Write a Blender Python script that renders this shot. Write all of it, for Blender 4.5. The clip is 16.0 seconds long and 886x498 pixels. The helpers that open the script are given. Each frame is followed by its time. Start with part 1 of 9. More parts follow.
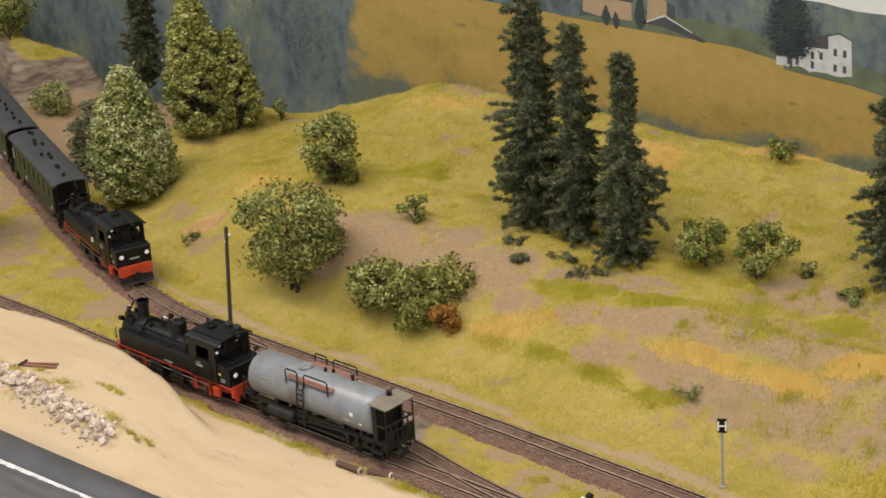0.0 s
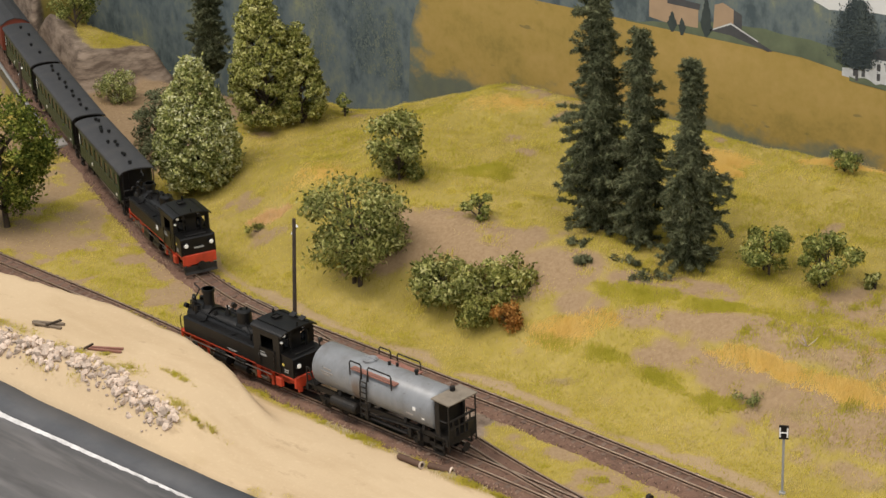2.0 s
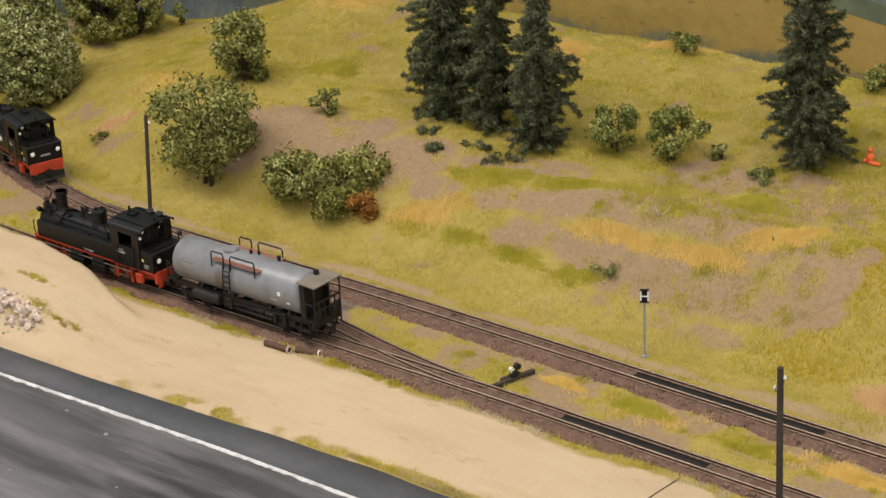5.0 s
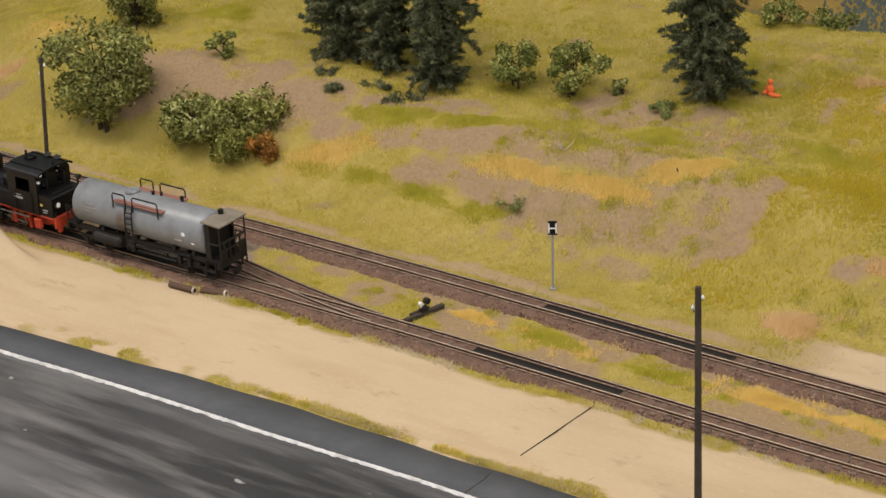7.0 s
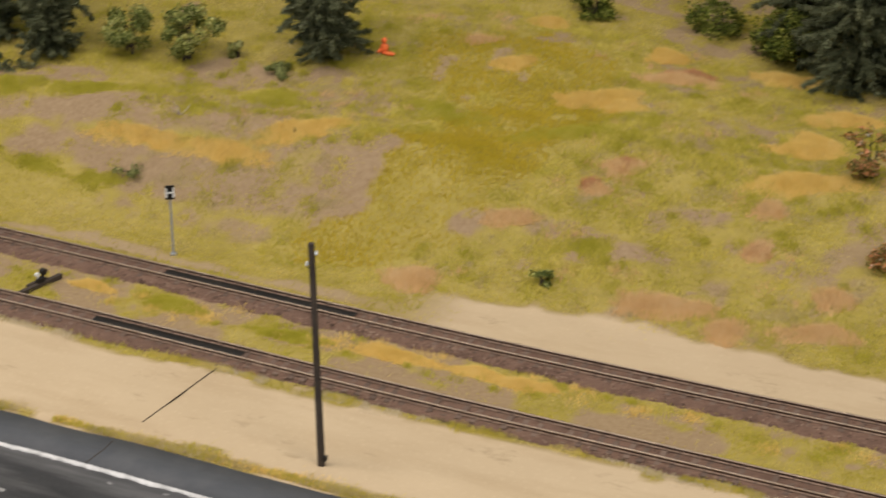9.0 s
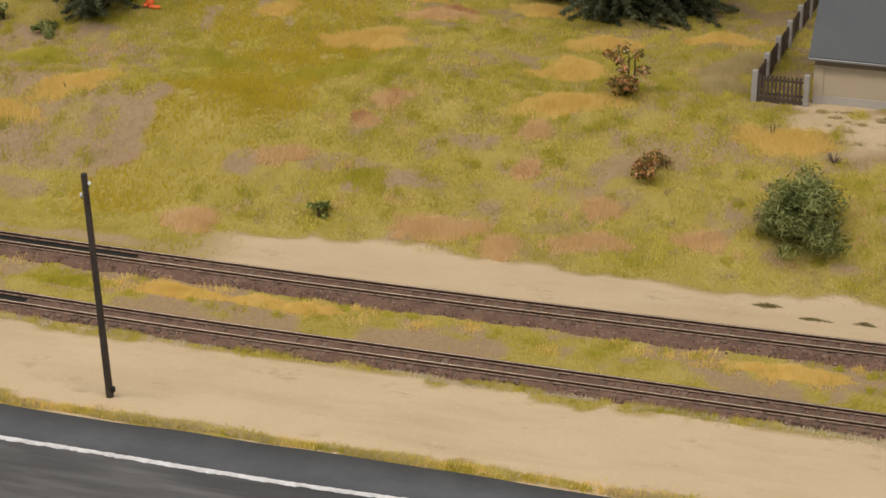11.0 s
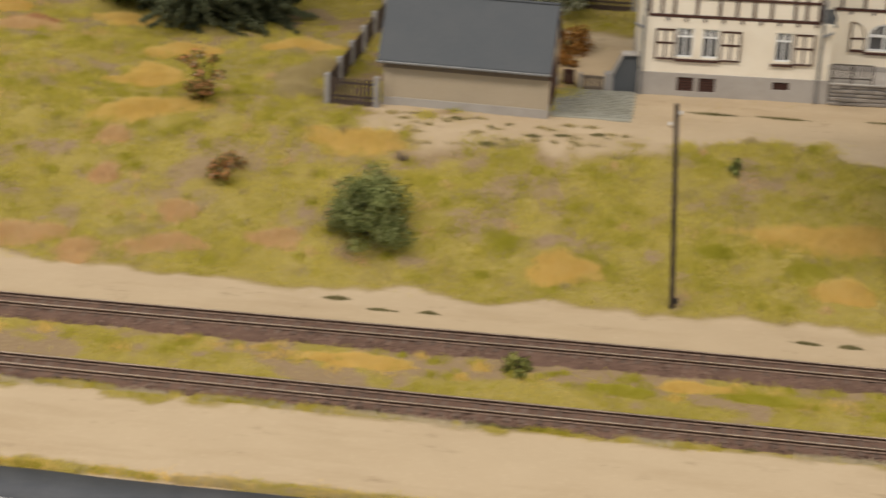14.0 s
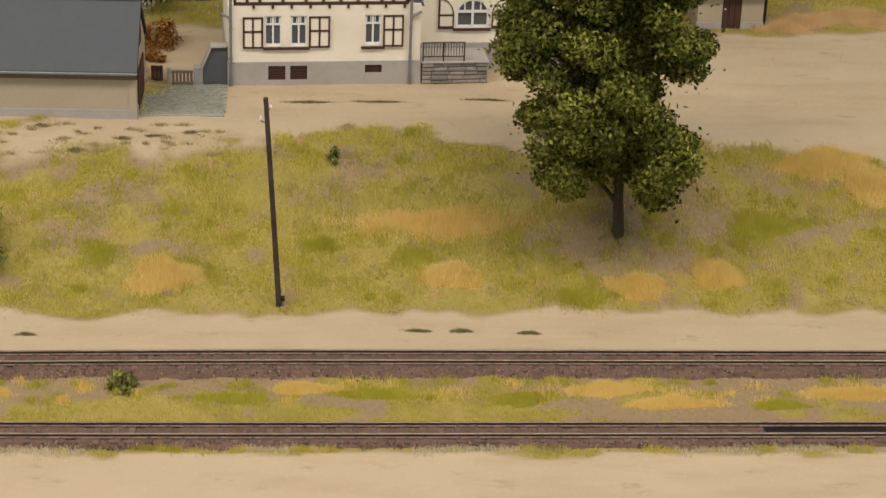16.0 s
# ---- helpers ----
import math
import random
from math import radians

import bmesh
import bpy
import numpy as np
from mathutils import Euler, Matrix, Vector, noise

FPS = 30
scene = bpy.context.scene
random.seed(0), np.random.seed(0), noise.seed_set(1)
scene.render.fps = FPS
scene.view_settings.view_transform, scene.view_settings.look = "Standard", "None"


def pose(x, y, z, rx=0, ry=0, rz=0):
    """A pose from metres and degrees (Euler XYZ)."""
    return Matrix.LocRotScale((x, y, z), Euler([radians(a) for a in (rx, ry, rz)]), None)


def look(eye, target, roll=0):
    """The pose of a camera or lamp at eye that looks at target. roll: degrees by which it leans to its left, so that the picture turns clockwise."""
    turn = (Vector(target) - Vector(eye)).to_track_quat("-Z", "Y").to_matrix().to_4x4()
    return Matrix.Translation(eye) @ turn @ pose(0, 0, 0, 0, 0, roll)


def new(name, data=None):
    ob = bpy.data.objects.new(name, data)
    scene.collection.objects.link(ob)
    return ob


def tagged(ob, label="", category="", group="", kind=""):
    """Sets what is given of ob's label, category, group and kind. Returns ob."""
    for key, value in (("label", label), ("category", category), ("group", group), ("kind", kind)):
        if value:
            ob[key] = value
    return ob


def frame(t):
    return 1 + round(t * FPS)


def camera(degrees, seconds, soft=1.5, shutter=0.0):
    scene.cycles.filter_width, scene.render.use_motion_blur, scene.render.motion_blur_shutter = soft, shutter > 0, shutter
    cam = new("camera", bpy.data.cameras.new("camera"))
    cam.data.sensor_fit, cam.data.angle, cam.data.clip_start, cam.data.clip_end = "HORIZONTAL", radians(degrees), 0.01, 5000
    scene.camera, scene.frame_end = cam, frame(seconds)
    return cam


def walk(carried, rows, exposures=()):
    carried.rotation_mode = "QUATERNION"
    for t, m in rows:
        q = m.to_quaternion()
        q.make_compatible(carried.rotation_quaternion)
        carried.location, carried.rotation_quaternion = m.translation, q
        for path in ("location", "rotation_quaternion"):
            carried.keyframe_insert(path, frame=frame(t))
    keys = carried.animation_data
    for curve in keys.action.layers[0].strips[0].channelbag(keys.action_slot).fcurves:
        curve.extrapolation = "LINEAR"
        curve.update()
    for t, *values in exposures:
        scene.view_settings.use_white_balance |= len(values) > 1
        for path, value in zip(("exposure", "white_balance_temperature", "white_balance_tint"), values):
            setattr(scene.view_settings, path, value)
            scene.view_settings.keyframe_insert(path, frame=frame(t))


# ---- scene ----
# A model railway layout, about 1:87; the near track lies along y = 0.
cam = camera(24.609, 16.0, soft=1.5, shutter=0.38)
PATH = [
    (0, pose(-0.0348, -0.6402, 0.4910, 67.627, 3.515, 42.064)),
    (0.5, pose(-0.0420, -0.6445, 0.4955, 67.513, 3.100, 43.069)),
    (1, pose(-0.0435, -0.6522, 0.4931, 67.798, 2.417, 43.332)),
    (1.5, pose(-0.0424, -0.6556, 0.4933, 67.794, 2.280, 43.843)),
    (2, pose(-0.0407, -0.6572, 0.4924, 67.781, 2.109, 43.753)),
    (2.5, pose(-0.0406, -0.6604, 0.4884, 67.922, 1.940, 43.543)),
    (3, pose(-0.0391, -0.6618, 0.4833, 67.067, 1.664, 42.721)),
    (3.5, pose(-0.0418, -0.6687, 0.4804, 66.843, 1.744, 41.713)),
    (4, pose(-0.0384, -0.6766, 0.4729, 66.754, 2.323, 40.965)),
    (4.5, pose(-0.0370, -0.6845, 0.4688, 66.308, 2.458, 38.952)),
    (4.7, pose(-0.0397, -0.6868, 0.4675, 66.238, 2.455, 38.471)),
    (7, pose(-0.0582, -0.7015, 0.4470, 65.163, 2.001, 34.168)),
    (7.5, pose(-0.0582, -0.7023, 0.4474, 64.811, 1.810, 33.118)),
    (8, pose(-0.0581, -0.7026, 0.4404, 64.751, 1.058, 31.296)),
    (8.5, pose(-0.0496, -0.6960, 0.4392, 64.379, 0.337, 28.672)),
    (9, pose(-0.0466, -0.6947, 0.4408, 64.223, -0.158, 24.214)),
    (9.5, pose(-0.0390, -0.7050, 0.4377, 65.147, 0.345, 21.805)),
    (9.7, pose(-0.0374, -0.7117, 0.4331, 65.025, 0.684, 20.861)),
    (11.8, pose(-0.0239, -0.7231, 0.4141, 64.086, -0.548, 16.205)),
    (12, pose(-0.0241, -0.7245, 0.4141, 64.159, -1.021, 15.848)),
    (12.5, pose(-0.0237, -0.7281, 0.4133, 64.321, -1.162, 15.054)),
    (13, pose(-0.0196, -0.7331, 0.4134, 64.658, -0.667, 14.426)),
    (13.5, pose(-0.0065, -0.7382, 0.4133, 65.008, -0.812, 12.548)),
    (14, pose(0.0126, -0.7385, 0.4149, 65.106, -1.957, 7.772)),
    (14.5, pose(0.0247, -0.7326, 0.4198, 65.477, -2.927, 2.794)),
    (15, pose(0.0304, -0.7295, 0.4182, 65.802, -2.834, -0.578)),
    (15.5, pose(0.0332, -0.7216, 0.4143, 64.574, -2.547, -2.558)),
    (16, pose(0.0240, -0.7086, 0.4149, 64.739, -2.086, -3.684)),
]
walk(cam, PATH, exposures=((0.0, 0.27), (2.5, 0.26), (4.7, 0.17), (7.0, 0.05), (9.5, 0.0), (12.0, -0.08), (16.0, 0.0)))

# ---- light: dim hall, long lamp strips over the layout ----
world = bpy.data.worlds.new("hall")
world.use_nodes = True
bg = world.node_tree.nodes["Background"]
bg.inputs["Color"].default_value = (0.92, 0.96, 1.0, 1)
bg.inputs["Strength"].default_value = 0.55
scene.world = world


def strip_lamp(x, y, z, sx, sy, watts, color):
    data = bpy.data.lights.new("layout_lamp", "AREA")
    data.shape, data.size, data.size_y, data.energy, data.color = "RECTANGLE", sx, sy, watts, color
    ob = new("layout_lamp", data)
    ob.matrix_world = look((x, y, z), (x, y + 0.25, 0))
    return ob


strip_lamp(-1.05, -0.42, 1.22, 1.5, 0.25, 15.5, (1.0, 0.90, 0.79))
strip_lamp(0.7, -0.42, 1.22, 1.5, 0.25, 12.5, (1.0, 0.90, 0.79))
scene.view_settings.exposure = 0.0

# ---- materials ----
def ramp_node(nt, fac, stops):
    r = nt.nodes.new("ShaderNodeValToRGB")
    while len(r.color_ramp.elements) < len(stops):
        r.color_ramp.elements.new(0.5)
    for e, (pos, col) in zip(r.color_ramp.elements, stops):
        e.position, e.color = pos, (*col, 1)
    nt.links.new(fac, r.inputs[0])
    return r.outputs[0]


def noise_node(nt, vec, scale, detail=4.0, rough=0.55, stretch=None):
    if stretch:
        m = nt.nodes.new("ShaderNodeMapping")
        m.inputs["Scale"].default_value = stretch
        nt.links.new(vec, m.inputs[0])
        vec = m.outputs[0]
    n = nt.nodes.new("ShaderNodeTexNoise")
    n.inputs["Scale"].default_value, n.inputs["Detail"].default_value, n.inputs["Roughness"].default_value = scale, detail, rough
    nt.links.new(vec, n.inputs["Vector"])
    return n.outputs["Fac"]


def mix_node(nt, fac, a, b, mode="MIX"):
    m = nt.nodes.new("ShaderNodeMix")
    m.data_type, m.blend_type = "RGBA", mode
    for key, val in ((0, fac), (6, a), (7, b)):
        if isinstance(val, (int, float)):
            m.inputs[key].default_value = val
        elif isinstance(val, tuple):
            m.inputs[key].default_value = (*val, 1)
        else:
            nt.links.new(val, m.inputs[key])
    return m.outputs[2]


def math_node(nt, op, a, b=0.0, clamp=False):
    m = nt.nodes.new("ShaderNodeMath")
    m.operation, m.use_clamp = op, clamp
    for k, v in enumerate((a, b)):
        if isinstance(v, (int, float)):
            m.inputs[k].default_value = v
        else:
            nt.links.new(v, m.inputs[k])
    return m.outputs[0]


def start_mat(name, rough=0.8, metal=0.0, spec=0.3):
    m = bpy.data.materials.new(name)
    m.use_nodes = True
    nt = m.node_tree
    b = nt.nodes["Principled BSDF"]
    b.inputs["Roughness"].default_value, b.inputs["Metallic"].default_value = rough, metal
    b.inputs["Specular IOR Level"].default_value = spec
    geo = nt.nodes.new("ShaderNodeNewGeometry")
    return m, nt, b, geo


def bump(nt, b, height, strength, dist=0.001):
    n = nt.nodes.new("ShaderNodeBump")
    n.inputs["Strength"].default_value, n.inputs["Distance"].default_value = strength, dist
    nt.links.new(height, n.inputs["Height"])
    nt.links.new(n.outputs[0], b.inputs["Normal"])


def painted(name, c1, c2, scale=150.0, rough=0.7, metal=0.0, spec=0.3, bumpy=0.25, dirt=None, dirt_scale=40.0, dirt_amount=0.5, stretch=None, rand=0.0):
    """A surface of two near colours in fine grain, with coarse dirt over it and fine relief."""
    m, nt, b, geo = start_mat(name, rough, metal, spec)
    pos = geo.outputs["Position"]
    col = mix_node(nt, noise_node(nt, pos, scale, 5, 0.6, stretch), c1, c2)
    if dirt:
        d = ramp_node(nt, noise_node(nt, pos, dirt_scale, 5, 0.65), [(0.42, (0, 0, 0)), (0.72, (1, 1, 1))])
        col = mix_node(nt, math_node(nt, "MULTIPLY", d, dirt_amount), col, dirt)
    if rand:
        info = nt.nodes.new("ShaderNodeObjectInfo")
        hsv = nt.nodes.new("ShaderNodeHueSaturation")
        v = math_node(nt, "ADD", math_node(nt, "MULTIPLY", info.outputs["Random"], 2 * rand), 1 - rand)
        nt.links.new(v, hsv.inputs["Value"])
        nt.links.new(col, hsv.inputs["Color"])
        col = hsv.outputs[0]
    nt.links.new(col, b.inputs["Base Color"])
    bump(nt, b, noise_node(nt, pos, scale * 2.2, 4, 0.6, stretch), bumpy, 0.0006)
    return m


def fibres(name, stops, scale=26.0, rough=0.85, spread=0.5, light=0.3, place=1.0):
    """Leaves, blades and flock: the colour wanders from place to place and from piece to piece."""
    m, nt, b, geo = start_mat(name, rough, 0.0, 0.15)
    n = noise_node(nt, geo.outputs["Position"], scale, 5, 0.7)
    if place != 1.0:
        n = math_node(nt, "ADD", math_node(nt, "MULTIPLY", math_node(nt, "SUBTRACT", n, 0.5), place), 0.5)
    r = math_node(nt, "SUBTRACT", geo.outputs["Random Per Island"], 0.5)
    f = math_node(nt, "ADD", n, math_node(nt, "MULTIPLY", r, spread), True)
    col = ramp_node(nt, f, stops)
    nt.links.new(col, b.inputs["Base Color"])
    if light:
        t = nt.nodes.new("ShaderNodeBsdfTranslucent")
        nt.links.new(col, t.inputs["Color"])
        mx = nt.nodes.new("ShaderNodeMixShader")
        mx.inputs[0].default_value = light
        nt.links.new(b.outputs[0], mx.inputs[1])
        nt.links.new(t.outputs[0], mx.inputs[2])
        nt.links.new(mx.outputs[0], nt.nodes["Material Output"].inputs["Surface"])
    return m


MAT = {
    "black": painted("black_paint", (0.0025, 0.0025, 0.0028), (0.0060, 0.0058, 0.0060), 400, 0.40, 0, 0.32, 0.15, (0.017, 0.015, 0.0135), 160, 0.40),
    "soot": painted("sooty_underframe", (0.005, 0.005, 0.0048), (0.014, 0.0125, 0.0115), 500, 0.55, 0, 0.3, 0.3, (0.040, 0.031, 0.023), 120, 0.4),
    "red": painted("red_frame_paint", (0.40, 0.036, 0.016), (0.58, 0.068, 0.024), 260, 0.5, 0, 0.4, 0.1, (0.10, 0.03, 0.015), 110, 0.55),
    "steel": painted("bright_rail_steel", (0.44, 0.335, 0.25), (0.58, 0.46, 0.36), 700, 0.42, 0.9, 0.5, 0.05, (0.26, 0.17, 0.12), 60, 0.5),
    "railfoot": painted("dusty_rail_foot", (0.19, 0.125, 0.090), (0.31, 0.22, 0.165), 500, 0.85, 0, 0.2, 0.3, (0.075, 0.045, 0.032), 160, 0.7),
    "rodsteel": painted("rod_steel", (0.30, 0.28, 0.25), (0.42, 0.40, 0.36), 700, 0.4, 1.0, 0.5, 0.1, (0.10, 0.07, 0.05), 200, 0.6),
    "rust": painted("rail_rust", (0.040, 0.021, 0.014), (0.075, 0.042, 0.028), 600, 0.85, 0, 0.2, 0.3),
    "sleeper": painted("sleeper_wood", (0.095, 0.064, 0.050), (0.175, 0.120, 0.094), 500, 0.85, 0, 0.2, 0.4, (0.20, 0.145, 0.11), 150, 0.5, rand=0.22),
    "ballast": painted("brown_ballast", (0.095, 0.055, 0.041), (0.26, 0.160, 0.115), 900, 0.95, 0, 0.15, 0.9, (0.045, 0.029, 0.024), 90, 0.5),
    "stone": fibres("ballast_grit", [(0.2, (0.058, 0.035, 0.027)), (0.5, (0.140, 0.088, 0.066)), (0.85, (0.29, 0.20, 0.150))], 60, 0.95, 1.0, 0),
    "rusty_plate": painted("rusty_plate", (0.17, 0.075, 0.045), (0.27, 0.13, 0.085), 300, 0.8, 0, 0.2, 0.3),
    "plank_red": painted("red_brown_walkway", (0.20, 0.095, 0.072), (0.30, 0.15, 0.115), 300, 0.75, 0, 0.2, 0.3),
    "roof_dirty": painted("dusty_sheet_roof", (0.17, 0.145, 0.115), (0.25, 0.215, 0.17), 250, 0.8, 0, 0.2, 0.2, (0.08, 0.07, 0.06), 120, 0.6),
    "green": painted("dark_green_coach", (0.026, 0.040, 0.015), (0.044, 0.062, 0.024), 250, 0.5, 0, 0.35, 0.1, (0.05, 0.045, 0.03), 90, 0.4),
    "coachroof": painted("grey_coach_roof", (0.036, 0.037, 0.041), (0.052, 0.053, 0.057), 250, 0.6, 0, 0.3, 0.12, (0.085, 0.080, 0.075), 70, 0.4),
    "goods": painted("oxide_goods_wagon", (0.150, 0.036, 0.022), (0.20, 0.052, 0.030), 300, 0.75, 0, 0.25, 0.2),
    "white": painted("white_paint", (0.76, 0.76, 0.74), (0.84, 0.84, 0.82), 300, 0.5, 0, 0.3, 0.05),
    "lens": painted("lamp_lens", (0.80, 0.80, 0.76), (0.9, 0.9, 0.86), 300, 0.12, 0, 0.6, 0.02),
    "yellow": painted("yellow_plate", (0.62, 0.50, 0.10), (0.72, 0.58, 0.14), 300, 0.6),
    "glass": painted("dark_glass", (0.008, 0.009, 0.011), (0.014, 0.016, 0.018), 100, 0.25, 0, 0.35, 0.0),
    # pane grey stands for curtains and for reflections painted into the glass
    "curtain_sheen": painted("grey_curtain_sheen_glass", (0.085, 0.086, 0.088), (0.145, 0.145, 0.145), 120, 0.2, 0, 0.4, 0.0, (0.05, 0.05, 0.052), 60, 0.6),
    "hatch": painted("dark_brown_hatch", (0.045, 0.028, 0.023), (0.070, 0.045, 0.037), 300, 0.8, 0, 0.2, 0.2),
    # near-black colour that stands for the shade inside openings
    "dark": painted("inside_shade", (0.006, 0.006, 0.006), (0.010, 0.009, 0.008), 100, 0.9),
    "pole": painted("tarred_pole_wood", (0.030, 0.022, 0.017), (0.060, 0.045, 0.036), 500, 0.8, 0, 0.25, 0.35, (0.11, 0.085, 0.065), 80, 0.4, (1, 1, 0.15)),
    "china": painted("white_insulator", (0.72, 0.72, 0.70), (0.8, 0.8, 0.78), 300, 0.25),
    "post_grey": painted("grey_post", (0.24, 0.24, 0.23), (0.33, 0.33, 0.32), 300, 0.7),
    "asphalt": None, "road_edge": None, "ground": None, "sand": None,
    "roof": painted("slate_grey_roof", (0.078, 0.084, 0.090), (0.098, 0.104, 0.110), 600, 0.75, 0, 0.25, 0.15, (0.12, 0.12, 0.12), 50, 0.3),
    "plaster": painted("beige_plaster", (0.40, 0.33, 0.235), (0.47, 0.39, 0.285), 900, 0.9, 0, 0.15, 0.25, (0.30, 0.235, 0.165), 30, 0.35),
    "cream": painted("cream_plaster", (0.85, 0.77, 0.62), (0.89, 0.81, 0.67), 900, 0.9, 0, 0.15, 0.2, (0.66, 0.55, 0.40), 35, 0.4),
    "plinth": painted("grey_plinth_render", (0.37, 0.340, 0.305), (0.45, 0.415, 0.375), 800, 0.9, 0, 0.15, 0.3, (0.27, 0.235, 0.20), 40, 0.5),
    "timber": painted("dark_brown_timber", (0.058, 0.026, 0.019), (0.085, 0.040, 0.029), 500, 0.7, 0, 0.25, 0.2),
    "fence": painted("dark_stained_fence", (0.062, 0.043, 0.034), (0.100, 0.074, 0.060), 500, 0.8, 0, 0.2, 0.2, rand=0.2),
    "concrete": painted("weathered_concrete", (0.29, 0.27, 0.25), (0.38, 0.355, 0.33), 700, 0.9, 0, 0.15, 0.3, (0.20, 0.18, 0.16), 60, 0.5),
    "wallstone": painted("rubble_wall_stone", (0.215, 0.190, 0.165), (0.32, 0.285, 0.25), 600, 0.9, 0, 0.15, 0.6, (0.15, 0.13, 0.11), 90, 0.5, rand=0.22),
    "cobble": painted("grey_paving", (0.270, 0.262, 0.215), (0.345, 0.332, 0.275), 500, 0.9, 0, 0.15, 0.4, (0.215, 0.205, 0.15), 60, 0.5, rand=0.13),
    "zinc": painted("zinc_pipe", (0.22, 0.22, 0.22), (0.31, 0.31, 0.31), 300, 0.45, 0.6, 0.4, 0.1),
    "rubble": painted("pale_rubble_stone", (0.50, 0.395, 0.32), (0.68, 0.57, 0.48), 500, 0.95, 0, 0.15, 0.5, (0.28, 0.21, 0.155), 160, 0.5, rand=0.25),
    "oldwood": painted("old_grey_wood", (0.13, 0.10, 0.075), (0.22, 0.175, 0.13), 500, 0.9, 0, 0.15, 0.4),
    "pipe": painted("rusty_pipe", (0.075, 0.045, 0.032), (0.13, 0.08, 0.058), 400, 0.8, 0, 0.2, 0.3),
    "bark": painted("bark", (0.040, 0.030, 0.022), (0.085, 0.066, 0.050), 500, 0.95, 0, 0.1, 0.6),
    "orange": painted("orange_clothing", (0.75, 0.14, 0.035), (0.82, 0.18, 0.05), 300, 0.7),
}


def tank_paint():
    """Weathered grey paint with a rusty run below the filling cap and a belly that is darker towards the bottom."""
    m, nt, b, geo = start_mat("grey_tank_paint", 0.40, 0.1, 0.4)
    tex = nt.nodes.new("ShaderNodeTexCoord")
    pos = tex.outputs["Object"]
    xyz = nt.nodes.new("ShaderNodeSeparateXYZ")
    nt.links.new(pos, xyz.inputs[0])
    x, z = xyz.outputs[0], xyz.outputs[2]
    col = mix_node(nt, noise_node(nt, pos, 130, 5, 0.6, (1.6, 1, 0.5)), (0.185, 0.196, 0.210), (0.265, 0.276, 0.290))
    wide = ramp_node(nt, noise_node(nt, pos, 75, 5, 0.65), [(0.45, (0, 0, 0)), (0.75, (1, 1, 1))])
    col = mix_node(nt, math_node(nt, "MULTIPLY", wide, 0.5), col, (0.095, 0.085, 0.075))
    blot = math_node(nt, "SUBTRACT", noise_node(nt, pos, 160, 4, 0.65, (1.0, 1.0, 0.5)), 0.5)
    run = math_node(nt, "SUBTRACT", 0.0052, math_node(nt, "ABSOLUTE", math_node(nt, "ADD", x, 0.0140)))
    run = math_node(nt, "ADD", run, math_node(nt, "MULTIPLY", blot, 0.012))
    run = math_node(nt, "MULTIPLY", math_node(nt, "MULTIPLY", run, 300.0, True), math_node(nt, "MULTIPLY", math_node(nt, "SUBTRACT", 0.0290, z), 160.0, True))
    col = mix_node(nt, math_node(nt, "MULTIPLY", run, 0.75), col, (0.120, 0.075, 0.048))
    # darker brown-black towards the bottom, with a blotched edge
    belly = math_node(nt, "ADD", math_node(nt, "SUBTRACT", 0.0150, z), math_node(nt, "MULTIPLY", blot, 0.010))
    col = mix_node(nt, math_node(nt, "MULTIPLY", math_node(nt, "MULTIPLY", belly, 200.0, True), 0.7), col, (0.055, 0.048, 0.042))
    spot_mask = ramp_node(nt, noise_node(nt, pos, 260, 3, 0.6), [(0.66, (0, 0, 0)), (0.72, (1, 1, 1))])
    col = mix_node(nt, math_node(nt, "MULTIPLY", spot_mask, 0.55), col, (0.075, 0.068, 0.060))
    nt.links.new(col, b.inputs["Base Color"])
    bump(nt, b, noise_node(nt, pos, 300, 4, 0.6), 0.10, 0.0006)
    return m


MAT["tank"] = tank_paint()


# ---- mesh helpers ----
def clean_noise(x, y, cell, seed=0):
    """Smooth value noise in -1..1 for arrays of places."""
    rng = np.random.RandomState(seed)
    tab = rng.rand(256, 256) * 2 - 1
    u, v = np.asarray(x) / cell + 1000.37, np.asarray(y) / cell + 1000.71
    i, j = np.floor(u).astype(int), np.floor(v).astype(int)
    a, b = u - i, v - j
    a, b = a * a * (3 - 2 * a), b * b * (3 - 2 * b)
    g = lambda p, q: tab[p % 256, q % 256]
    return (g(i, j) * (1 - a) + g(i + 1, j) * a) * (1 - b) + (g(i, j + 1) * (1 - a) + g(i + 1, j + 1) * a) * b


def ease(u):
    u = np.clip(u, 0, 1)
    return u * u * (3 - 2 * u)


def put(ob, mat, parent=None, label="", smooth=False):
    if mat:
        ob.data.materials.append(MAT[mat] if isinstance(mat, str) else mat)
    if parent:
        ob.parent = parent
    if label:
        ob["label"] = label
    if smooth:
        ob.data.polygons.foreach_set("use_smooth", [True] * len(ob.data.polygons))
    return ob


def part(name, bm, mat, parent=None, label="", s=1.0, smooth=False):
    """A bmesh as one mesh object, under a thing or a part."""
    if s != 1.0:
        bmesh.ops.scale(bm, vec=(s, s, s), verts=bm.verts)
    me = bpy.data.meshes.new(name)
    bm.to_mesh(me)
    bm.free()
    return put(new(name, me), mat, parent, label, smooth)


